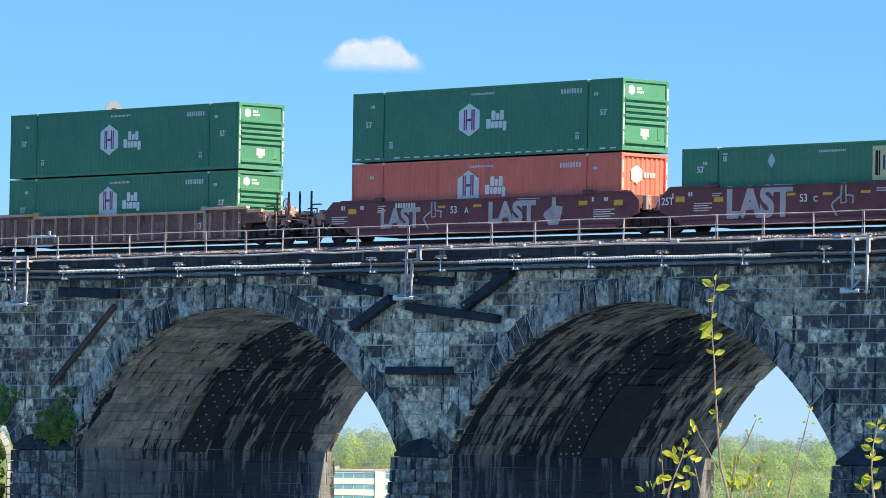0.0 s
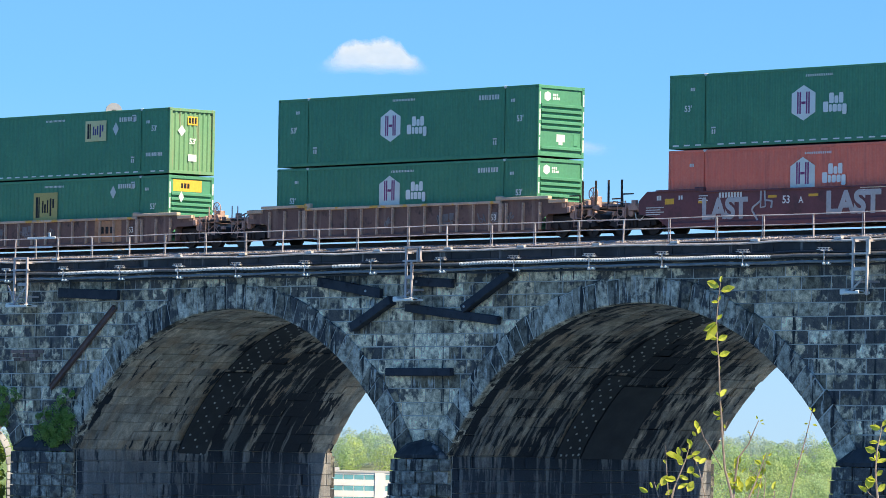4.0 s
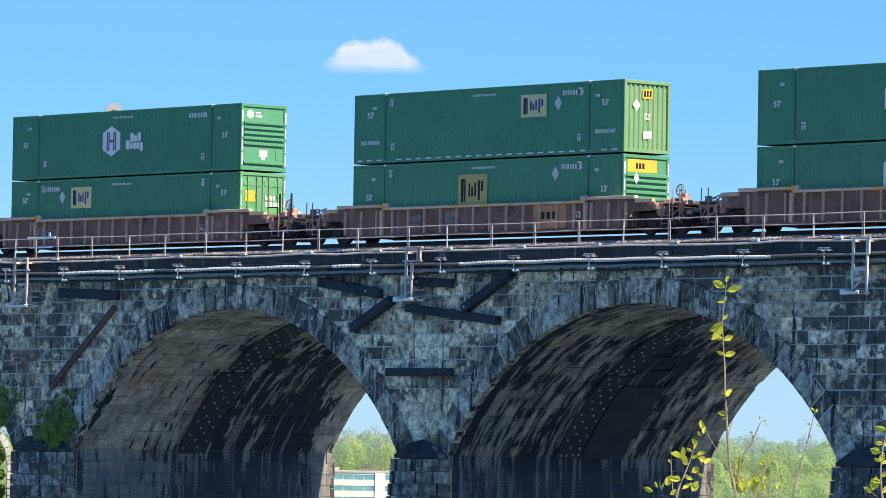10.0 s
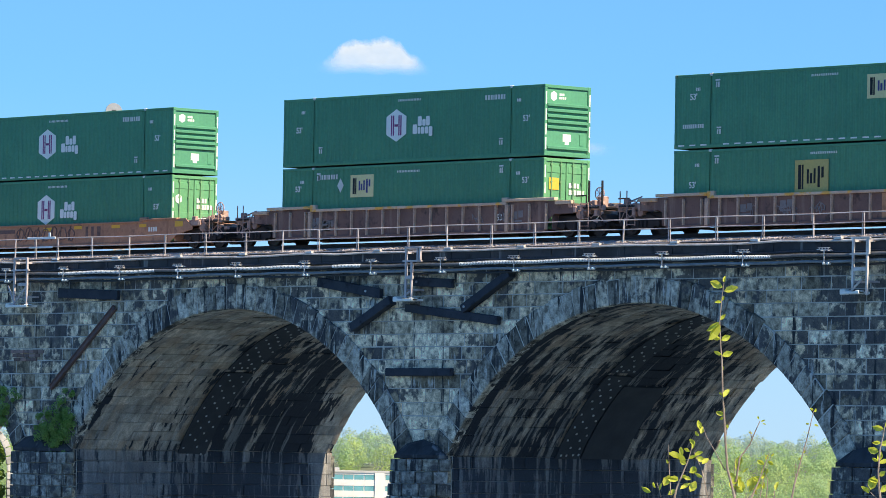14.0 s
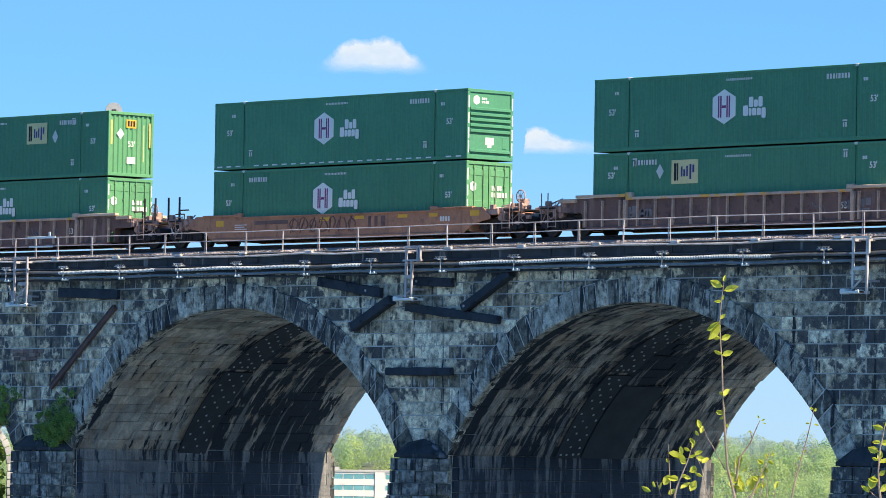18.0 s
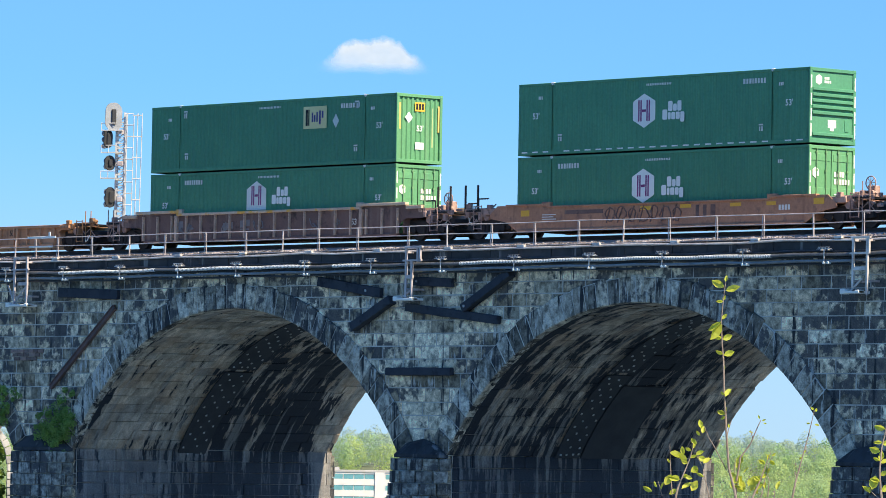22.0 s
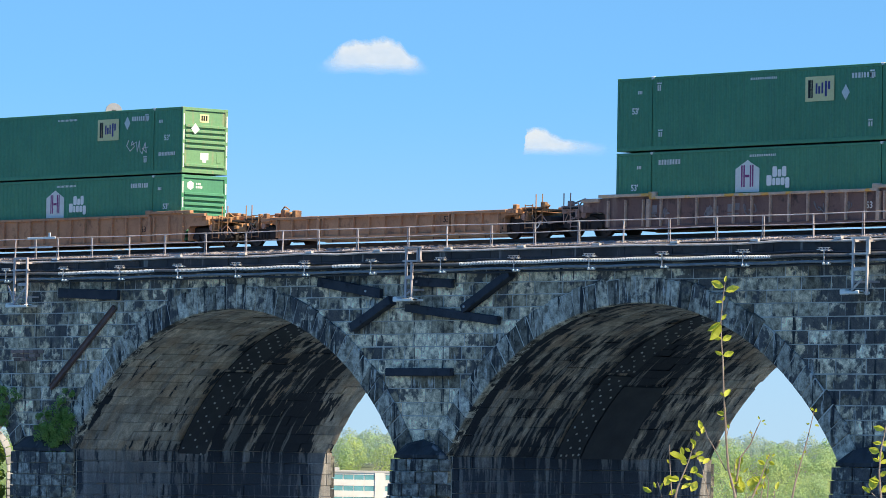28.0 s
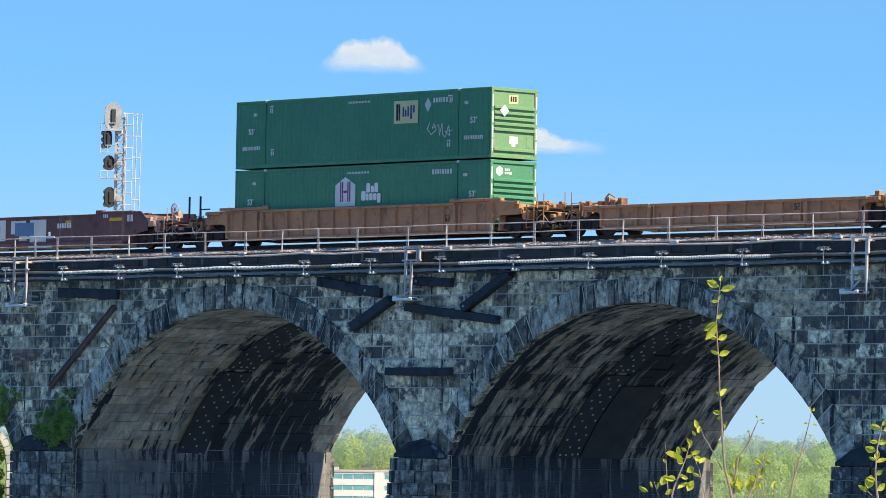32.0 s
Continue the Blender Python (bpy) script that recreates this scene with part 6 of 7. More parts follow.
def sprayed_shape(car, x, z, w, h, solid=True):
    """A sprayed pointed shape: a wide base with a tall middle."""
    pts = [(-0.22, -0.5), (0.25, -0.5), (0.42, -0.1), (0.46, 0.12), (0.12, 0.16), (0.11, 0.46), (0.03, 0.5), (-0.07, 0.46), (-0.09, 0.14), (-0.46, -0.06), (-0.5, -0.16)]
    bm = bmesh.new()
    if solid:
        prism(bm, [(x + a * w, z + b * h) for a, b in pts], -1.392, -1.386)
    else:
        path_tube(bm, [(x + a * w, -1.39, z + b * h) for a, b in (*pts[2:], pts[0])], 0.045, 4)
        path_tube(bm, [(x + a * w, -1.39, z + b * h) for a, b in ((0.12, 0.16), (0.14, -0.05), (-0.1, -0.08), (-0.09, 0.14))], 0.03, 4)
    tagged(part("graffiti_shape", bm, M_GRAFFITI, car, "silver sprayed shape"), kind="" if solid else "stuff")


LOW, HIGHUP = 14.53, 17.50
hexed = "dark green steel container, white hexagon badge"
yellowed = "dark green steel container, yellow square badge"
C = {"a": 19.06, "b": -0.43, "c": -24.01, "d": -47.46, "e": -70.97, "f": -94.55, "g": -118.08, "h": -139.7, "i": -161.31, "j": -184.85}

container(C["a"], LOW, (2.75, 2.04, 1.5, 1.3), "nose", "amber", marks=2.05, dia=(-3.24, 2.3), label=yellowed + ", single in its wagon")
container(C["b"], LOW, "old", "ribs", "plain", logo_at=1.82, marks=None, red=True, label="faded red steel container with white hexagon badge")
container(C["b"], HIGHUP, "hex", "nose", "hex", logo_at=1.54, dashes=True, marks=1.54, label=hexed + ", on a red one")
container(C["c"], LOW, "old", "nose", "hex", logo_at=1.80, marks=1.5, label=hexed + " half hidden in the well")
container(C["c"], HIGHUP, "hex", "nose", "hex", logo_at=1.54, marks=1.54, label=hexed + ", stacked on another")
container(C["d"], LOW, (-0.68, 1.68, 1.75, 1.3, True), "nose", "amber", marks=1.52, dia=(4.19, 2.22), label=yellowed + " faded to amber")
container(C["d"], HIGHUP, (2.87, 2.03, 1.5, 0.92), "ribs", "plain", dashes=True, marks=2.0, dia=(4.29, 2.08), topmark=True, bleached=True, label=yellowed + " and a bleached ribbed end")
container(C["e"], LOW, (-2.95, 2.05, 1.46, 0.94), "doors", "amber", marks=2.0, number_left=True, dia=(-4.32, 2.1), label=yellowed + " and door end showing")
container(C["e"], HIGHUP, "hex", "nose", "hex", logo_at=1.54, marks=1.54, label=hexed + ", stacked on another")
container(C["f"], LOW, "hex", "doors", "hex", logo_at=1.56, marks=1.5, number_left=True, label=hexed + " and door end showing")
container(C["f"], HIGHUP, "hex", "nose", "hex", logo_at=1.56, dashes=True, marks=1.56, label=hexed + " and white dashes")
container(C["g"], LOW, "old", "doors", "hex", logo_at=1.80, marks=1.5, number_left=True, label=hexed + " half hidden in the well")
container(C["g"], HIGHUP, (2.89, 2.05, 1.5, 0.95), "ribs", marks=1.56, dia=(4.23, 1.86), label=yellowed + " and yellow end strips")
container(C["i"], LOW, "old", "nose", "hex", logo_at=1.80, marks=1.5, label=hexed + " half hidden in the well")
container(C["i"], HIGHUP, (2.87, 2.05, 1.5, 0.95), "nose", "yellow", marks=1.56, scrawl=True, dia=(4.22, 2.3), topmark=True, bleached=True, label=yellowed + " and a thin scrawl")

brown = "rusty brown ribbed well wagon, yellowed chord"
a = well_smooth(C["a"], 9.74, 11.76, 1.66, M_MAROON, M_PINK, (False, True), "maroon well wagon with silver graffiti")
sprayed(a, -3.8, 1.0, 3.5, 1.3)
sprayed_shape(a, 0.62, 1.0, 1.15, 1.32, False)
stencils(a, [("text", -1.45, 1.13, 0.42, "53"), ("text", -0.82, 1.08, 0.32, "C"), ("text", -8.85, 1.18, 0.42, "125T"), ("yellow", -8.05, 1.26, 0.5, 0.11), ("yellow", -5.95, 1.2, 0.5, 0.09), ("yellow", -2.1, 1.3, 0.45, 0.05),
             ("yellow", -0.2, 1.28, 0.5, 0.05), ("yellow", 1.75, 1.3, 0.5, 0.05), ("lines", -7.3, 1.05, 1.0, 4), ("lines", -6.3, 1.42, 0.5, 2), ("lines", 2.3, 1.4, 1.2, 2), ("word", -8.5, 1.36, 0.14, 1), ("word", -7.6, 1.36, 0.16, 2)])
b = well_smooth(C["b"], 12.0, 9.74, 1.60, M_MAROON, M_PINK, (True, True), "maroon well wagon with silver graffiti")
sprayed(b, -4.9, 0.86, 2.45, 0.86)
sprayed(b, 1.85, 0.94, 2.8, 0.92)
sprayed_shape(b, -2.85, 0.98, 1.1, 1.2, False)
sprayed_shape(b, 4.3, 1.0, 1.15, 1.2, True)
stencils(b, [("text", -1.62, 1.15, 0.42, "53"), ("text", -0.85, 1.12, 0.34, "A"), ("word", -5.2, 1.32, 0.2, 8), ("yellow", -7.9, 1.24, 0.5, 0.11), ("yellow", -6.1, 1.18, 0.45, 0.05), ("yellow", -2.35, 1.3, 0.45, 0.05),
             ("yellow", -0.2, 1.3, 0.5, 0.05), ("yellow", 6.0, 1.25, 0.5, 0.09), ("yellow", 8.0, 1.22, 0.5, 0.11), ("lines", -9.2, 1.0, 1.0, 4), ("lines", -6.3, 1.4, 0.5, 3), ("lines", 6.6, 0.95, 1.2, 4), ("word", -8.6, 1.3, 0.18, 2), ("word", -7.4, 1.3, 0.16, 2),
             ("word", 6.5, 1.3, 0.18, 1), ("word", 7.2, 1.3, 0.16, 2), ("lines", 2.2, 1.5, 1.3, 2)])
well_ribbed(C["c"], 11.76, 1.52, M_RUST, M_CHORD, M_PINK, label=brown, scribble=5)
well_ribbed(C["d"], 11.76, 1.42, M_RUST, M_CHORD, M_PINK, posts=(False, False), label=brown + " and a tan panel", patch=(3.0, 4.9), scribble=4)
well_ribbed(C["e"], 11.76, 1.46, M_RUST, M_CHORD, M_PINK, label=brown + ", scrawled with paint", scribble=8)
f = well_smooth(C["f"], 11.76, 11.76, 1.22, M_OCHRE, M_PINK, (True, True), "ochre-brown plain-sided well wagon with dark graffiti", lip=False)
stencils(f, [("yellow", -0.6, 1.0, 0.6, 0.07), ("yellow", 1.6, 1.03, 0.6, 0.07), ("yellow", 4.3, 1.02, 0.6, 0.07), ("yellow", 6.2, 1.02, 0.5, 0.07), ("yellow", 8.7, 1.05, 0.55, 0.12), ("yellow", -7.5, 0.95, 0.5, 0.12), ("lines", -6.5, 0.85, 0.8, 3), ("word", 6.6, 0.75, 0.2, 4)])
bm = bmesh.new()
word(bm, 2.15, 0.62, (0.42, 0.42, 0.6), 0.44, -1.386, 0.5)
bars(bm, [(-5.2, -3.0, 0.86, 1.02)], -1.386)
for k in range(7):
    cx, w = -2.6 + 0.62 * k, 0.24 + 0.07 * math.sin(k * 2.7)
    path_tube(bm, [(cx + w * math.cos(t * 0.6 + k) * (1 + 0.25 * math.sin(t * 1.7)), -1.388, 0.78 + 0.27 * math.sin(t * 0.6 + k) + 0.06 * math.sin(k * 1.9)) for t in range(11)], 0.03, 4)
    tube(bm, (cx - 0.2, -1.388, 0.46), (cx + 0.12 * math.sin(k), -1.388, 1.1), 0.03, 4)
tagged(part("dark_graffiti", bm, M_RUST, f, "dark brown sprayed scrawl"), kind="stuff")
well_ribbed(C["g"], 11.76, 1.47, M_RUST, M_CHORD, M_PINK, label=brown + " and pale painted patches", scribble=7)
well_ribbed(C["h"], 9.86, 1.16, M_TAN, M_TAN, M_SAFETY, posts=(False, False), label="short empty tan well wagon with orange end fittings")
well_ribbed(C["i"], 11.76, 1.49, M_TAN, M_TAN, M_SAFETY, label="tan ribbed well wagon with orange end fittings", posts=(True, False))
j = well_smooth(C["j"], 11.76, 11.76, 1.58, M_DKMAROON, M_PINK, (True, True), "dark maroon empty well wagon with pale blue graffiti")
stencils(j, [("yellow", 7.4, 1.32, 0.9, 0.07), ("word", 3.2, 1.0, 0.22, 6), ("yellow", 4.0, 1.28, 0.4, 0.06), ("word", 6.5, 1.4, 0.16, 3), ("word", 8.2, 1.2, 0.3, 2)])
bm = bmesh.new()
bars(bm, [(-1.9, -0.6, 0.5, 1.45), (-0.2, 0.9, 0.8, 1.4), (1.2, 2.4, 0.4, 1.42), (0.4, 1.0, 0.5, 0.9)], -1.386)
part("graffiti_block", bm, M_FADED, j, "pale sprayed blocks")
bm = bmesh.new()
bars(bm, [(0.1, 1.5, 0.7, 1.3), (-1.6, -1.0, 0.6, 1.2)], -1.391)
part("graffiti_block", bm, M_SKYBLUE, j, "blue sprayed blocks")

# ---- beyond the viaduct ----
def leaf_cloud(rs, centre, radii, count, size, squash=1.0):
    """Random small leaf clumps on and in an uneven crown; returns corner arrays of quads."""
    n = count
    d = rs.randn(n, 3)
    d /= np.linalg.norm(d, axis=1)[:, None]
    lobes = rs.randn(7, 3)
    lobes /= np.linalg.norm(lobes, axis=1)[:, None]
    bulge = 0.72 + 0.34 * np.max(d @ lobes.T, axis=1) ** 3
    r = bulge * rs.uniform(0.55, 1.0, n) ** 0.5
    p = np.array(centre) + d * r[:, None] * np.array(radii)
    face = d + 0.5 * rs.randn(n, 3)                 # leaves turned mostly outwards
    face /= np.linalg.norm(face, axis=1)[:, None]
    u = np.cross(face, rs.randn(n, 3))
    u /= np.linalg.norm(u, axis=1)[:, None]
    v = np.cross(face, u)
    v /= np.linalg.norm(v, axis=1)[:, None]
    s = size * rs.uniform(0.6, 1.4, (n, 1))
    return np.stack([p - u * s - v * s * 0.6, p + u * s - v * s * 0.7, p + u * s * 0.8 + v * s * 0.6, p - u * s * 0.7 + v * s * 0.8], 1)


def quads(name, q, material):
    verts = q.reshape(-1, 3)
    me = bpy.data.meshes.new(name)
    me.vertices.add(len(verts))
    me.vertices.foreach_set("co", verts.astype(np.float32).ravel())
    k = len(q)
    me.loops.add(4 * k)
    me.loops.foreach_set("vertex_index", np.arange(4 * k, dtype=np.int32))
    me.polygons.add(k)
    me.polygons.foreach_set("loop_start", np.arange(0, 4 * k, 4, dtype=np.int32))
    me.materials.append(material)
    me.update(calc_edges=True)
    me.validate()
    return me


def build_woods():
    rs = np.random.RandomState(12)
    crowns, back, bm = [], [], bmesh.new()
    for row, (far, count) in enumerate(((1290, 100), (1370, 110), (1450, 120), (1510, 130), (1550, 130), (1600, 140), (1640, 140), (1690, 140))):
        for i in range(count):
            a = radians(47.45 - 14 + 28 * (i + rs.uniform(0, 1)) / count)
            d = far + rs.uniform(-30, 30)
            x, y = 145 - d * math.sin(a), -135 + d * math.cos(a)
            if d < 1500 and abs(math.degrees(a) - 48.4) < 1.6:
                continue
            z = land(x, y)
            h = rs.uniform(8.0, 13.5)
            w = rs.uniform(3.2, 6.2)
            seen = abs(math.degrees(a) - 47.45) < 6
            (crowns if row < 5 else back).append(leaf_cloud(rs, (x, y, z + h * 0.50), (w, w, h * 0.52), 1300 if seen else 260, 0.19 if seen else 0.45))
            if i % 3 == 0:
                tube(bm, (x, y, z - 0.5), (x, y, z + h * 0.6), 0.35, 5, 0.12)
    wood = tagged(new("far_woods", quads("far_woods", np.concatenate(crowns), M_WOOD_FAR)), "bright spring-green woods on the far bank", "trees", kind="stuff")
    part("trunks", bm, M_BARK, wood)
    tagged(new("hill_woods", quads("hill_woods", np.concatenate(back), M_WOOD_BACK)), "hazy pale green woods along the far hillside", "trees", kind="stuff")


def build_office():
    """A long pale office building on the far bank, with bands of tinted windows."""
    house = tagged(new("office_building"), "long pale three-storey office building with ribbon windows", "building")
    length, deep, storey = 70.0, 24.0, 3.2
    bm = bmesh.new()
    box(bm, -length / 2, length / 2, 0.3, deep, 0, 3 * storey)
    part("wall", bm, M_PALEWALL, house)
    bm = bmesh.new()
    box(bm, -length / 2 - 0.3, length / 2 + 0.3, -0.2, deep + 0.2, 3 * storey, 3 * storey + 0.5)
    roof = part("roof", bm, M_ROOF, house)
    bm = bmesh.new()
    box(bm, -13, -6, 6, 12, 3 * storey + 0.5, 3 * storey + 1.4)
    part("roof_plant", bm, M_ROOF, roof, "low roof plant housing")
    frame_m = shared("window_frame", lambda b: box(b, -1.42, 1.42, 0.12, 0.3, -0.05, 1.45), M_PALEWALL)
    pane_m = shared("pane", lambda b: box(b, -1.34, 1.34, 0.08, 0.118, 0.02, 1.38), M_GLASS)
    for f in range(3):
        bm = bmesh.new()
        box(bm, -length / 2, length / 2, 0.0, 0.3, f * storey, f * storey + 1.2)
        box(bm, -length / 2, length / 2, 0.0, 0.3, f * storey + 2.65, (f + 1) * storey)
        part("spandrel", bm, M_PALEWALL, house)
        for i in range(23):
            x = -length / 2 + 2 + 3.0 * i
            if i % 8 == 5:
                bm = bmesh.new()
                box(bm, x - 1.4, x + 1.4, -0.25, 0.3, f * storey, (f + 1) * storey)
                part("pier", bm, M_PALEWALL, house)
                continue
            w = part("window", frame_m, M_PALEWALL, house, at=pose(x, 0, f * storey + 1.2))
            part("pane", pane_m, M_GLASS, w)
    house.matrix_basis = pose(-903.5, 795.5, -11.6, 0, 0, 47)


def cloud_material(name, outline, fade, base):
    """A fair-weather cloud: a puffy top that follows the outline, a soft flat base, ends that thin out."""
    m, nt, out = shader(name)
    where = nt.nodes.new("ShaderNodeTexCoord").outputs["Object"]
    split = nt.nodes.new("ShaderNodeSeparateXYZ")
    nt.links.new(where, split.inputs[0])

    def calc(op, a, b=0.0):
        return maths(nt, op, a, b)

    def profile(socket, stops):
        r = nt.nodes.new("ShaderNodeValToRGB")
        r.color_ramp.interpolation = "EASE"
        while len(r.color_ramp.elements) < len(stops):
            r.color_ramp.elements.new(0.5)
        for e, (at, v) in zip(r.color_ramp.elements, stops):
            e.position = (at + 1.5) / 3
            e.color = ((v + 1) / 2,) * 3 + (1,)
        nt.links.new(socket, r.inputs[0])
        return calc("SUBTRACT", calc("MULTIPLY", r.outputs[0], 2.0), 1.0)
    x, y = split.outputs[0], split.outputs[1]
    broad = calc("SUBTRACT", grain(nt, where, 2.2, 2, (1, 0.6, 1)), 0.5)
    puff = calc("SUBTRACT", grain(nt, where, 6.5, 3, (1, 0.6, 1)), 0.5)
    wisp = calc("SUBTRACT", grain(nt, where, 3.0, 4, (0.6, 1, 1)), 0.5)
    along = calc("DIVIDE", calc("ADD", calc("ADD", x, calc("MULTIPLY", puff, 0.12)), 1.5), 3.0)
    edge = calc("ADD", calc("SUBTRACT", profile(along, outline), y), calc("ADD", calc("MULTIPLY", broad, 0.30), calc("MULTIPLY", puff, 0.26)))
    under = calc("ADD", calc("SUBTRACT", y, base), calc("MULTIPLY", wisp, 0.25))
    thin = calc("ADD", profile(along, fade), calc("MULTIPLY", wisp, 0.25))
    alpha = calc("MULTIPLY", calc("MULTIPLY", ramp(nt, edge, 0.0, 0.24), ramp(nt, under, 0.0, 0.36)), ramp(nt, thin, 0.0, 1.0))
    # thinner low down: the shaded grey underside is made by letting sky through
    alpha = calc("MULTIPLY", alpha, calc("ADD", 0.70, calc("MULTIPLY", ramp(nt, calc("ADD", y, calc("MULTIPLY", broad, 1.4)), -0.5, 0.4), 0.27)))
    nt.links.new(alpha, out.inputs["Alpha"])
    out.inputs["Base Color"].default_value = (0.465, 0.495, 0.545, 1)
    out.inputs["Roughness"].default_value = 1.0
    out.inputs["Specular IOR Level"].default_value = 0.0
    # a faint emission lifts the whites, so the cloud glows slightly
    out.inputs["Emission Color"].default_value = (0.75, 0.85, 0.95, 1)
    out.inputs["Emission Strength"].default_value = 0.10
    return m


def build_clouds():
    domed = cloud_material("domed_vapour", ((-1.02, -0.3), (-0.78, 0.02), (-0.55, 0.38), (-0.15, 0.50), (0.25, 0.60), (0.46, 0.46), (0.70, 0.02), (1.15, -0.40)),
                           ((-1.08, 0.0), (-0.5, 1.0), (0.6, 1.0), (1.12, 0.0)), -0.68)
    trailing = cloud_material("trailing_vapour", ((-0.68, -0.4), (-0.60, 0.58), (-0.35, 0.70), (-0.15, 0.64), (0.04, 0.40), (0.35, 0.20), (0.8, 0.08), (1.4, 0.0)),
                              ((-0.75, 0.0), (-0.6, 1.0), (0.34, 0.95), (0.66, 0.42), (1.0, 0.36), (1.42, 0.0)), -0.62)
    for x, y, z, w, h, mt, label in ((-2462.8, 2186.5, 287.0, 39, 22.0, domed, "small white domed fair-weather cloud with a flat base"),
                                     (-2376.6, 2282.9, 226.0, 30, 16.0, trailing, "small white cloud with a thin trailing end")):
        bm = bmesh.new()
        n = 12
        grid = [[bm.verts.new((-1.5 + 3 * i / n, -1.5 + 3 * j / n, 0.0)) for i in range(n + 1)] for j in range(n + 1)]
        for j in range(n):
            for i in range(n):
                bm.faces.new((grid[j][i], grid[j][i + 1], grid[j + 1][i + 1], grid[j + 1][i]))
        cloud = tagged(new("cloud", mesh_of("cloud", bm, mt)), label, "cloud", "clouds", "structure")
        cloud.matrix_basis = pose(x, y, z, 90, 0, 47.45) @ Matrix.Diagonal((w, h, 1, 1))


build_woods()
build_office()
build_clouds()


# ---- plants ----
def build_ivy():
    rs = np.random.RandomState(31)
    for label, count, corner in (("bushy green ivy growing from the viaduct wall", 105, ((-23.9, 6.3), (-23.5, 7.75), (-23.0, 6.9), (-23.3, 5.9), (-24.3, 5.25), (-25.4, 5.9), (-24.7, 6.7), (-23.5, 7.75))),
                                 ("green weeds on the viaduct wall", 26, ((-28.0, 7.1), (-28.6, 7.8), (-27.5, 7.9), (-27.4, 7.3), (-28.0, 6.2), (-28.7, 6.9)))):
        spots = []
        tris = [(corner[0], corner[k], corner[k + 1]) for k in range(1, len(corner) - 1)]
        while len(spots) < count:
            p, q_, r_ = tris[rs.randint(len(tris))]
            u, v = sorted(rs.uniform(0, 1, 2))
            x, z = (u * p[k] + (v - u) * q_[k] + (1 - v) * r_[k] for k in (0, 1))
            r = rs.uniform(0.10, 0.30)
            spots.append((x + 0.22 * rs.randn(), -3.10 - rs.uniform(0, 0.35), z + 0.20 * rs.randn(), r * rs.uniform(0.8, 1.6), r * 0.7, r))
        q = [leaf_cloud(rs, s[:3], s[3:], 120, 0.027) for s in spots]
        q = np.concatenate(q)
        ivy = tagged(new("ivy"), label, "ivy", "ivy on the wall")
        part("leaves", quads("leaves", q, M_IVY), M_IVY, ivy)
        bm = bmesh.new()
        for s in spots[::4]:
            for k in range(2):
                path_tube(bm, [(s[0] + 0.1 * k, -3.08, s[2] - s[5]), (s[0] + 0.1 * k - 0.1, -3.2, s[2]), (s[0] + 0.2 * k - 0.3, s[1], s[2] + s[5] * 0.7)], 0.012, 4)
        tagged(part("stems", bm, M_BARK, ivy), kind="stuff")


def build_abutment():
    """The sunlit pale stone ring of a small side arch beyond the viaduct, with a bright bush in it."""
    wall = tagged(new("side_arch"), "sunlit pale stone ring of a small arch behind the viaduct", "stone arch", kind="structure")
    rnd = random.Random(2)
    a, b, cx, cz = 1.0, 2.0, -1.89, 4.1
    spots = [(cx + a * math.cos(radians(t)), cz + b * math.sin(radians(t)), -a * math.sin(radians(t)), b * math.cos(radians(t))) for t in (92, 74, 58, 43, 29, 15, 3)]
    spots += [(-0.89, cz - 0.30 - 0.42 * k, 0.0, 1.0) for k in range(12)]
    unit = shared("ring_stone", block, M_TANSTONE)
    for u, z, du, dz in spots:
        turn = math.degrees(math.atan2(dz, du)) - 90
        part("stone", unit, M_TANSTONE, wall, at=pose(u - 0.14, rnd.uniform(0, 0.05), z, 0, -turn, 0) @ Matrix.Diagonal((0.30 + rnd.uniform(0, 0.08), 0.4, rnd.uniform(0.34, 0.42), 1)))
    bm = bmesh.new()
    box(bm, -1.06, -0.96, 0.10, 0.5, -13, cz)
    part("jamb", bm, M_MORTAR, wall)
    wall.matrix_basis = pose(-56.8, 20.65, 0, 0, 0, 58)
    rs = np.random.RandomState(8)
    side, back = Vector((0.53, 0.848, 0)), Vector((-0.848, 0.53, 0))
    q = []
    for k in range(16):
        c = Vector((-56.8, 20.65, 0)) + side * rs.uniform(-2.2, -1.3) + back * rs.uniform(0.3, 1.0) + Vector((0, 0, rs.uniform(1.6, 5.4)))
        q.append(leaf_cloud(rs, tuple(c), (0.32, 0.32, 0.36), 150, 0.055))
    bush = tagged(new("bush"), "bright yellow-green bush inside the small arch", "bush")
    part("leaves", quads("leaves", np.concatenate(q), M_BUSH), M_BUSH, bush)
    bm = bmesh.new()
    for k in range(3):
        foot = Vector((-57.9, 19.9, 0)) + side * 0.15 * k
        path_tube(bm, [foot + Vector((0, 0, -12)), foot + Vector((0.1, 0, 1)), foot + Vector((0.2 - 0.2 * k, 0, 4.6))], 0.08, 6, 0.03)
    part("stems", bm, M_BARK, bush)


class Shoots:
    """Leafy shoots on the near bank, each swaying as one piece about its root."""
    made = []


RIGHT = 47.45
UNIT = 0.00203                      # metres to the step of the shoot outlines below
ROOT = Vector((132.81, -122.98, 2.9))


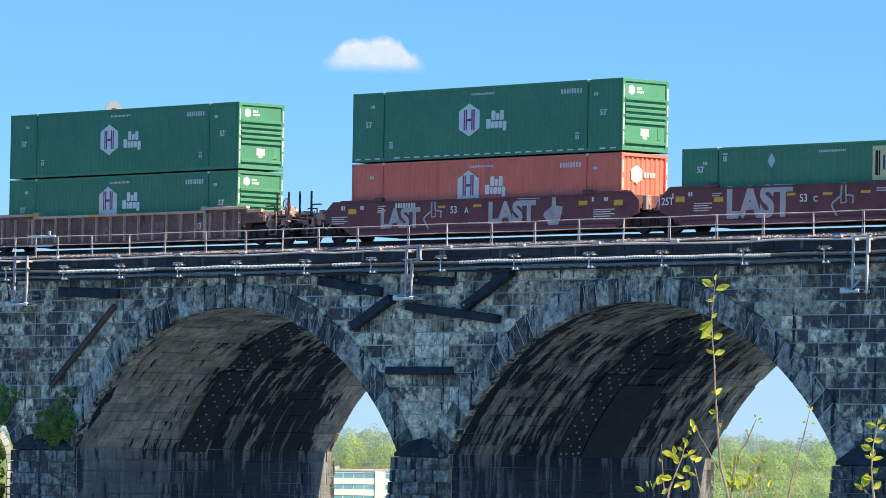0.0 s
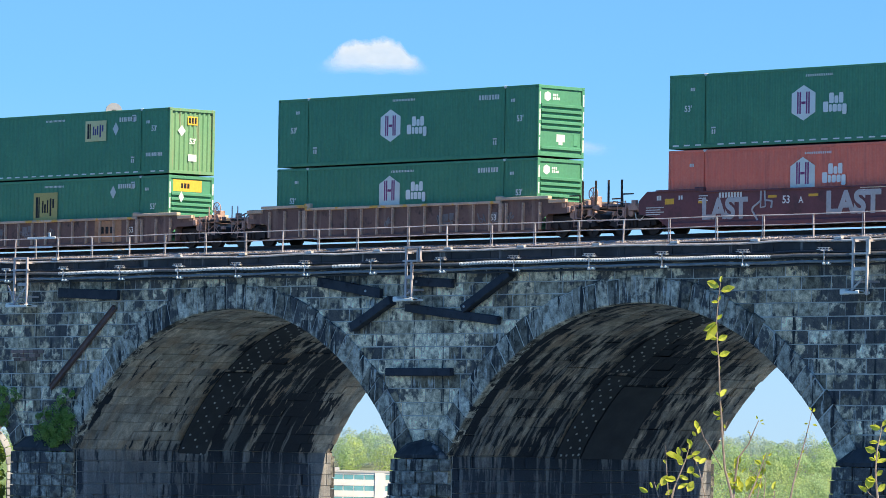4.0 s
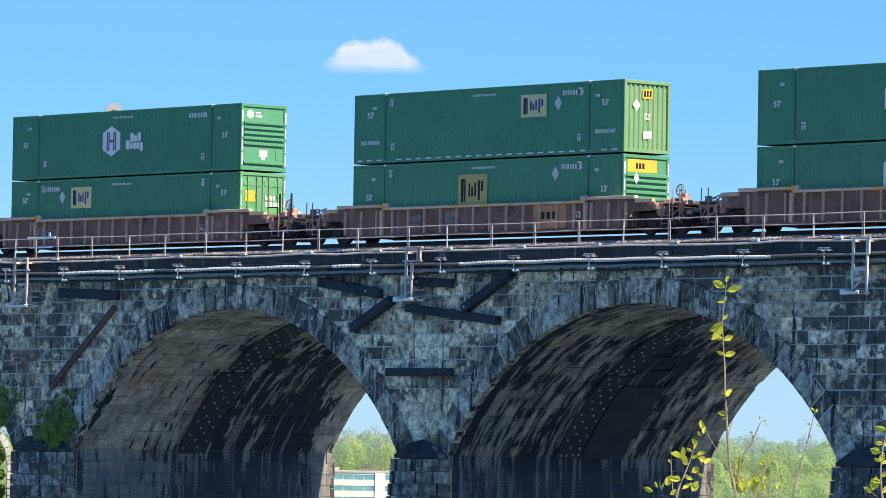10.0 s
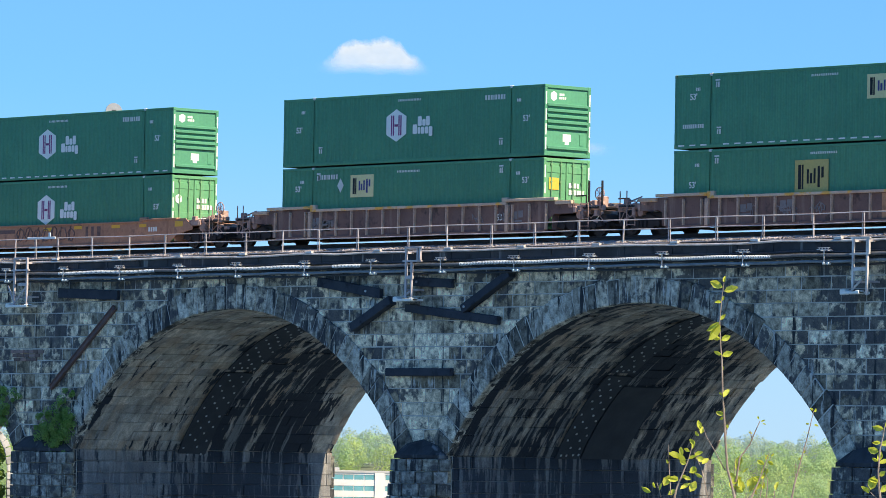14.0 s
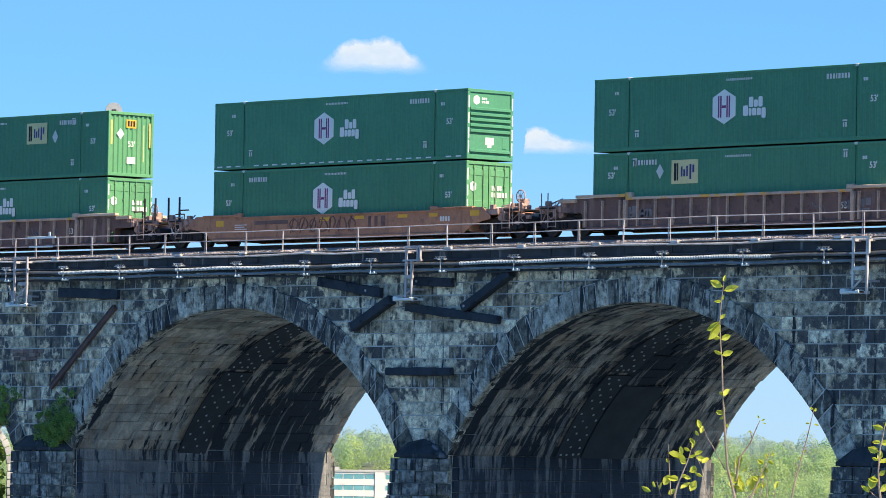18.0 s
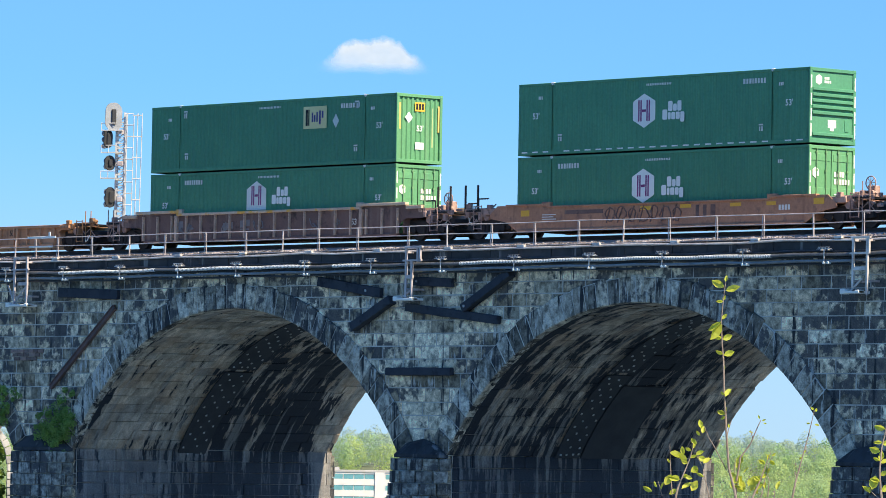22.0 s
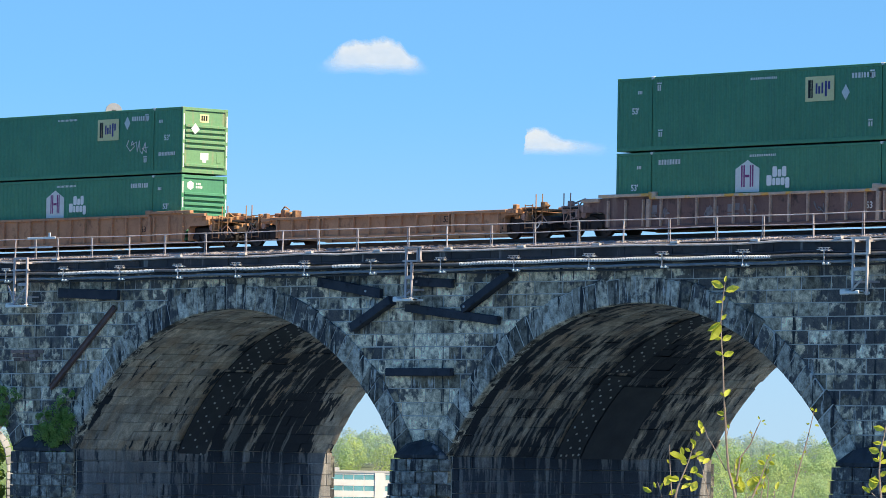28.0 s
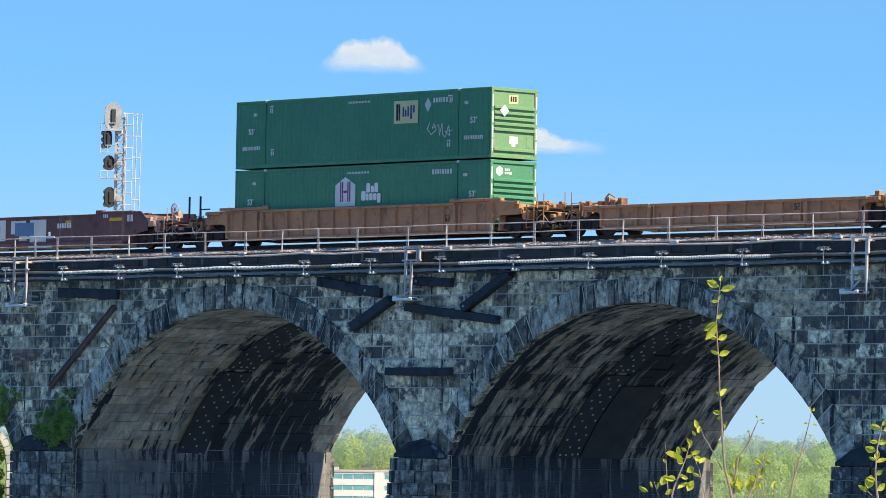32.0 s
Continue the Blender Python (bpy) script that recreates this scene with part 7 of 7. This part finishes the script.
def leaf_mesh(bm):
    pts = [(0, 0), (0.012, 0.010), (0.028, 0.0125), (0.042, 0.006), (0.05, 0)]
    mid = [bm.verts.new((x, 0, -0.004 * math.sin(x / 0.05 * math.pi))) for x, y in pts]
    for s in (-1, 1):
        side = [bm.verts.new((x, s * y, 0.004)) for x, y in pts[1:-1]]
        rim = [mid[0], *side, mid[-1]]
        for i in range(4):
            f = [mid[i], mid[i + 1], rim[i + 1], rim[i]]
            f = list(dict.fromkeys(f))
            if len(f) > 2:
                bm.faces.new(f if s > 0 else f[::-1])
    return bm


def curled_leaf(bm):
    leaf_mesh(bm)
    for v in bm.verts:
        x = v.co.x
        v.co = Vector((x * 0.86, v.co.y * 0.85 + 5.0 * x * x, v.co.z * 2.0 - 7.0 * x * x))
    return bm


def shoot(label, stem, leaves, depth=0.0, thick=0.0027, seed=1, twigs=()):
    """stem: outline points (across, up) from the top down; leaves: (across, up, turn, size)."""
    rnd = random.Random(seed)
    th = tagged(new("sapling"), label, "sapling", "leafy shoots on the bank")

    def at(u, v, k=0.0):
        return Vector(((u - 1300) * UNIT, depth + k, (882 - v) * UNIT + 2.6))
    pts = [at(*p) for p in stem]
    foot = Vector((pts[-1].x * 0.6 + 0.02, depth, 0.0))
    bm = bmesh.new()
    path_tube(bm, [*pts, (pts[-1] + foot) / 2 + Vector((0.06, 0, 0)), foot], thick * 0.45, 6, thick * 2.2)
    part("stem", bm, M_BARK, th)
    for tw in twigs:
        bm = bmesh.new()
        path_tube(bm, [at(*p, 0.01) for p in tw], thick * 0.4, 5, thick * 0.75)
        part("twig", bm, M_BARK, th)
    flat, curled = shared("leaf", leaf_mesh, M_LEAF), shared("curled_leaf", curled_leaf, M_LEAF)
    for u, v, turn, size in leaves:
        me = flat if rnd.random() < 0.45 else curled
        m = Matrix.Translation(at(u, v, rnd.uniform(-0.02, 0.02))) @ pose(0, 0, 0, rnd.uniform(35, 90), -turn, rnd.uniform(-25, 25)) @ Matrix.Diagonal((size * 1.15, size * rnd.uniform(1.05, 1.6), size, 1))
        part("leaf", me, M_LEAF, th, at=m)
    place = Matrix.Translation(ROOT) @ pose(0, 0, 0, 0, 0, RIGHT)
    th.matrix_basis = place
    Shoots.made.append((th, place, seed))


def build_shoots():
    shoot("thin upright sapling with yellow-green spring leaves",
          [(1279, 497), (1275, 530), (1272, 570), (1274, 610), (1277, 640), (1279, 700), (1282, 735), (1284, 770), (1289, 830), (1300, 870), (1302, 882)],
          [(1277, 508, 155, 0.9), (1279, 515, 15, 1.0), (1279, 500, 75, 0.5), (1274, 535, 165, 0.5), (1274, 533, 60, 0.4), (1272, 574, 235, 1.25), (1271, 570, 215, 1.0), (1273, 566, 45, 0.5), (1272, 585, 80, 0.35), (1274, 600, 155, 0.6), (1275, 602, 25, 0.7), (1276, 628, 150, 0.6),
           (1277, 630, 20, 0.75), (1279, 655, 100, 0.3), (1280, 703, 45, 0.8), (1279, 700, 130, 0.35), (1281, 735, 140, 0.65), (1282, 732, 80, 0.45), (1287, 758, 65, 0.3), (1282, 738, 200, 0.4)],
          twigs=([(1245, 755), (1252, 775), (1262, 790), (1285, 832)], [(1293, 745), (1288, 760), (1285, 775)]), seed=1)
    shoot("leafy low shoot with broad yellow-green leaves",
          [(1232, 792), (1226, 815), (1216, 840), (1206, 865), (1202, 882)],
          [(1190, 803, 335, 1.0), (1203, 806, 320, 1.0), (1228, 800, 140, 0.5), (1232, 796, 60, 0.55), (1236, 806, 20, 0.6), (1226, 812, 10, 0.6), (1222, 822, 160, 0.5), (1240, 812, 350, 0.6), (1228, 838, 15, 0.9), (1218, 846, 345, 0.5), (1246, 760, 85, 0.7), (1248, 768, 60, 0.6),
           (1245, 772, 130, 0.5), (1215, 808, 100, 0.6), (1238, 788, 120, 0.6), (1250, 822, 30, 0.7), (1208, 852, 150, 0.8), (1212, 868, 30, 0.8), (1160, 874, 150, 0.7), (1182, 862, 60, 0.8), (1252, 846, 150, 0.6), (1222, 842, 200, 0.45), (1190, 822, 110, 0.35), (1175, 872, 70, 0.6), (1168, 866, 120, 0.5), (1230, 872, 60, 0.8), (1190, 878, 20, 0.7), (1248, 756, 110, 0.4)],
          depth=0.25, twigs=([(1190, 788), (1192, 830), (1196, 882)], [(1236, 800), (1250, 830), (1262, 882)], [(1170, 855), (1178, 882)]), seed=2)
    shoot("slender shoot with small yellow-green leaves",
          [(1558, 748), (1555, 768), (1550, 790), (1547, 830), (1549, 860), (1552, 882)],
          [(1556, 756, 165, 0.75), (1558, 752, 60, 0.5), (1560, 760, 15, 0.6), (1551, 782, 10, 0.6), (1550, 780, 165, 0.6), (1548, 796, 160, 0.75), (1547, 812, 55, 0.8), (1549, 816, 20, 0.8), (1546, 812, 140, 0.5), (1534, 862, 75, 0.9), (1532, 868, 120, 0.7), (1552, 866, 45, 0.7),
           (1547, 848, 150, 0.7), (1550, 838, 40, 0.5)],
          depth=-0.2, twigs=([(1530, 862), (1540, 872), (1551, 880)],), seed=3)
    shoot("bare brown stem with a few opening buds",
          [(1356, 742), (1348, 760), (1338, 785), (1320, 810), (1314, 850), (1312, 882)],
          [(1357, 744, 20, 0.3), (1354, 740, 110, 0.25), (1360, 748, 350, 0.25), (1342, 766, 140, 0.3), (1320, 832, 120, 0.55), (1322, 850, 285, 0.75), (1318, 862, 60, 0.7), (1312, 845, 150, 0.5), (1310, 868, 110, 0.7), (1326, 838, 45, 0.5), (1305, 856, 30, 0.8), (1328, 872, 150, 0.9), (1316, 826, 70, 0.8), (1334, 862, 60, 0.7)],
          depth=0.35, thick=0.0028, seed=4, twigs=([(1338, 760), (1342, 776)],))
    shoot("bare brown stem with pale buds",
          [(1458, 722), (1453, 745), (1446, 775), (1434, 820), (1425, 855), (1420, 882)],
          [(1459, 724, 30, 0.35), (1456, 722, 120, 0.3), (1450, 746, 170, 0.3), (1458, 748, 340, 0.35), (1436, 808, 200, 0.3), (1440, 800, 60, 0.25)],
          depth=0.5, thick=0.0024, seed=5)
    shoot("brown stem with yellow young leaves",
          [(1378, 800), (1368, 828), (1360, 850), (1352, 868), (1346, 882)],
          [(1372, 814, 60, 0.5), (1368, 822, 130, 0.6), (1364, 838, 50, 0.5), (1358, 852, 135, 0.6), (1368, 866, 80, 0.6), (1352, 870, 40, 0.7), (1380, 806, 20, 0.35), (1362, 846, 20, 0.5), (1376, 812, 110, 0.4), (1372, 840, 70, 0.45), (1356, 876, 110, 0.6), (1342, 872, 60, 0.9), (1386, 822, 140, 0.6), (1390, 868, 70, 0.7), (1364, 858, 150, 0.8), (1350, 852, 30, 0.6)],
          depth=0.45, thick=0.0028, seed=6, twigs=([(1384, 800), (1372, 830), (1366, 860), (1362, 882)], [(1370, 838), (1376, 850), (1374, 882)]))


M_TANSTONE = surface("sunlit_pale_stone", (0.48, 0.45, 0.43), (0.34, 0.32, 0.30), rough=0.9, vary=0.3, still=True, fine=6)
build_ivy()
build_abutment()
build_shoots()

# ---- the pieces of the masonry, last ----
build_face()
build_barrels()

# ---- what moves ----
RUN = [(0, 0.0), (3, 14.05), (6, 28.19), (9, 42.39), (13, 61.34), (16, 75.56), (19, 89.85), (23, 109.10), (28, 133.49), (32, 153.31)]


def run(t):
    return float(np.interp(t, [r[0] for r in RUN], [r[1] for r in RUN]))


# how far the sapling's tip leans in the wind
SWAY = ((0, -18), (0.5, -18), (1, -12), (1.5, -14), (2, -5), (2.5, -6), (3, -5), (3.5, -9), (5.5, -6), (6, -3), (6.5, -6), (7, 0), (7.5, 8), (8, 0), (8.5, 0), (9, 9), (9.5, -1), (10, 2), (10.5, -11), (11, -8),
        (12, -5), (12.5, -6), (13, 0), (13.5, -1), (14, -3), (14.5, -3), (16.5, -5), (17.5, -8), (18, -3), (18.5, -1), (19, -3), (19.5, 0), (20, -5), (20.5, -6), (21, -3), (21.5, -3), (22, 0), (22.5, -3), (23, -5),
        (24, -6), (25, -6), (25.5, -9), (27.5, 0), (28, -1), (28.5, -5), (29, -8), (29.5, -5), (30, -3), (30.5, -6), (31, -5), (32, -8))


def motions():
    for thing, start in MOVING:
        walk(thing, [(t, Matrix.Translation(start + Vector((d, 0, 0)))) for t, d in RUN])
    for ws, dx in WHEELSETS:
        walk(ws, [(k * 0.125, pose(dx, 0, 0.42, 0, math.degrees(run(k * 0.125) / 0.42) % 360, 0)) for k in range(257)])
    for th, place, seed in Shoots.made:
        share = 0.5 if seed in (4, 5) else 1.0
        walk(th, [(t, place @ pose(0, 0, 0, 0, 0.0345 * share * lean, 0)) for t, lean in SWAY])


motions()
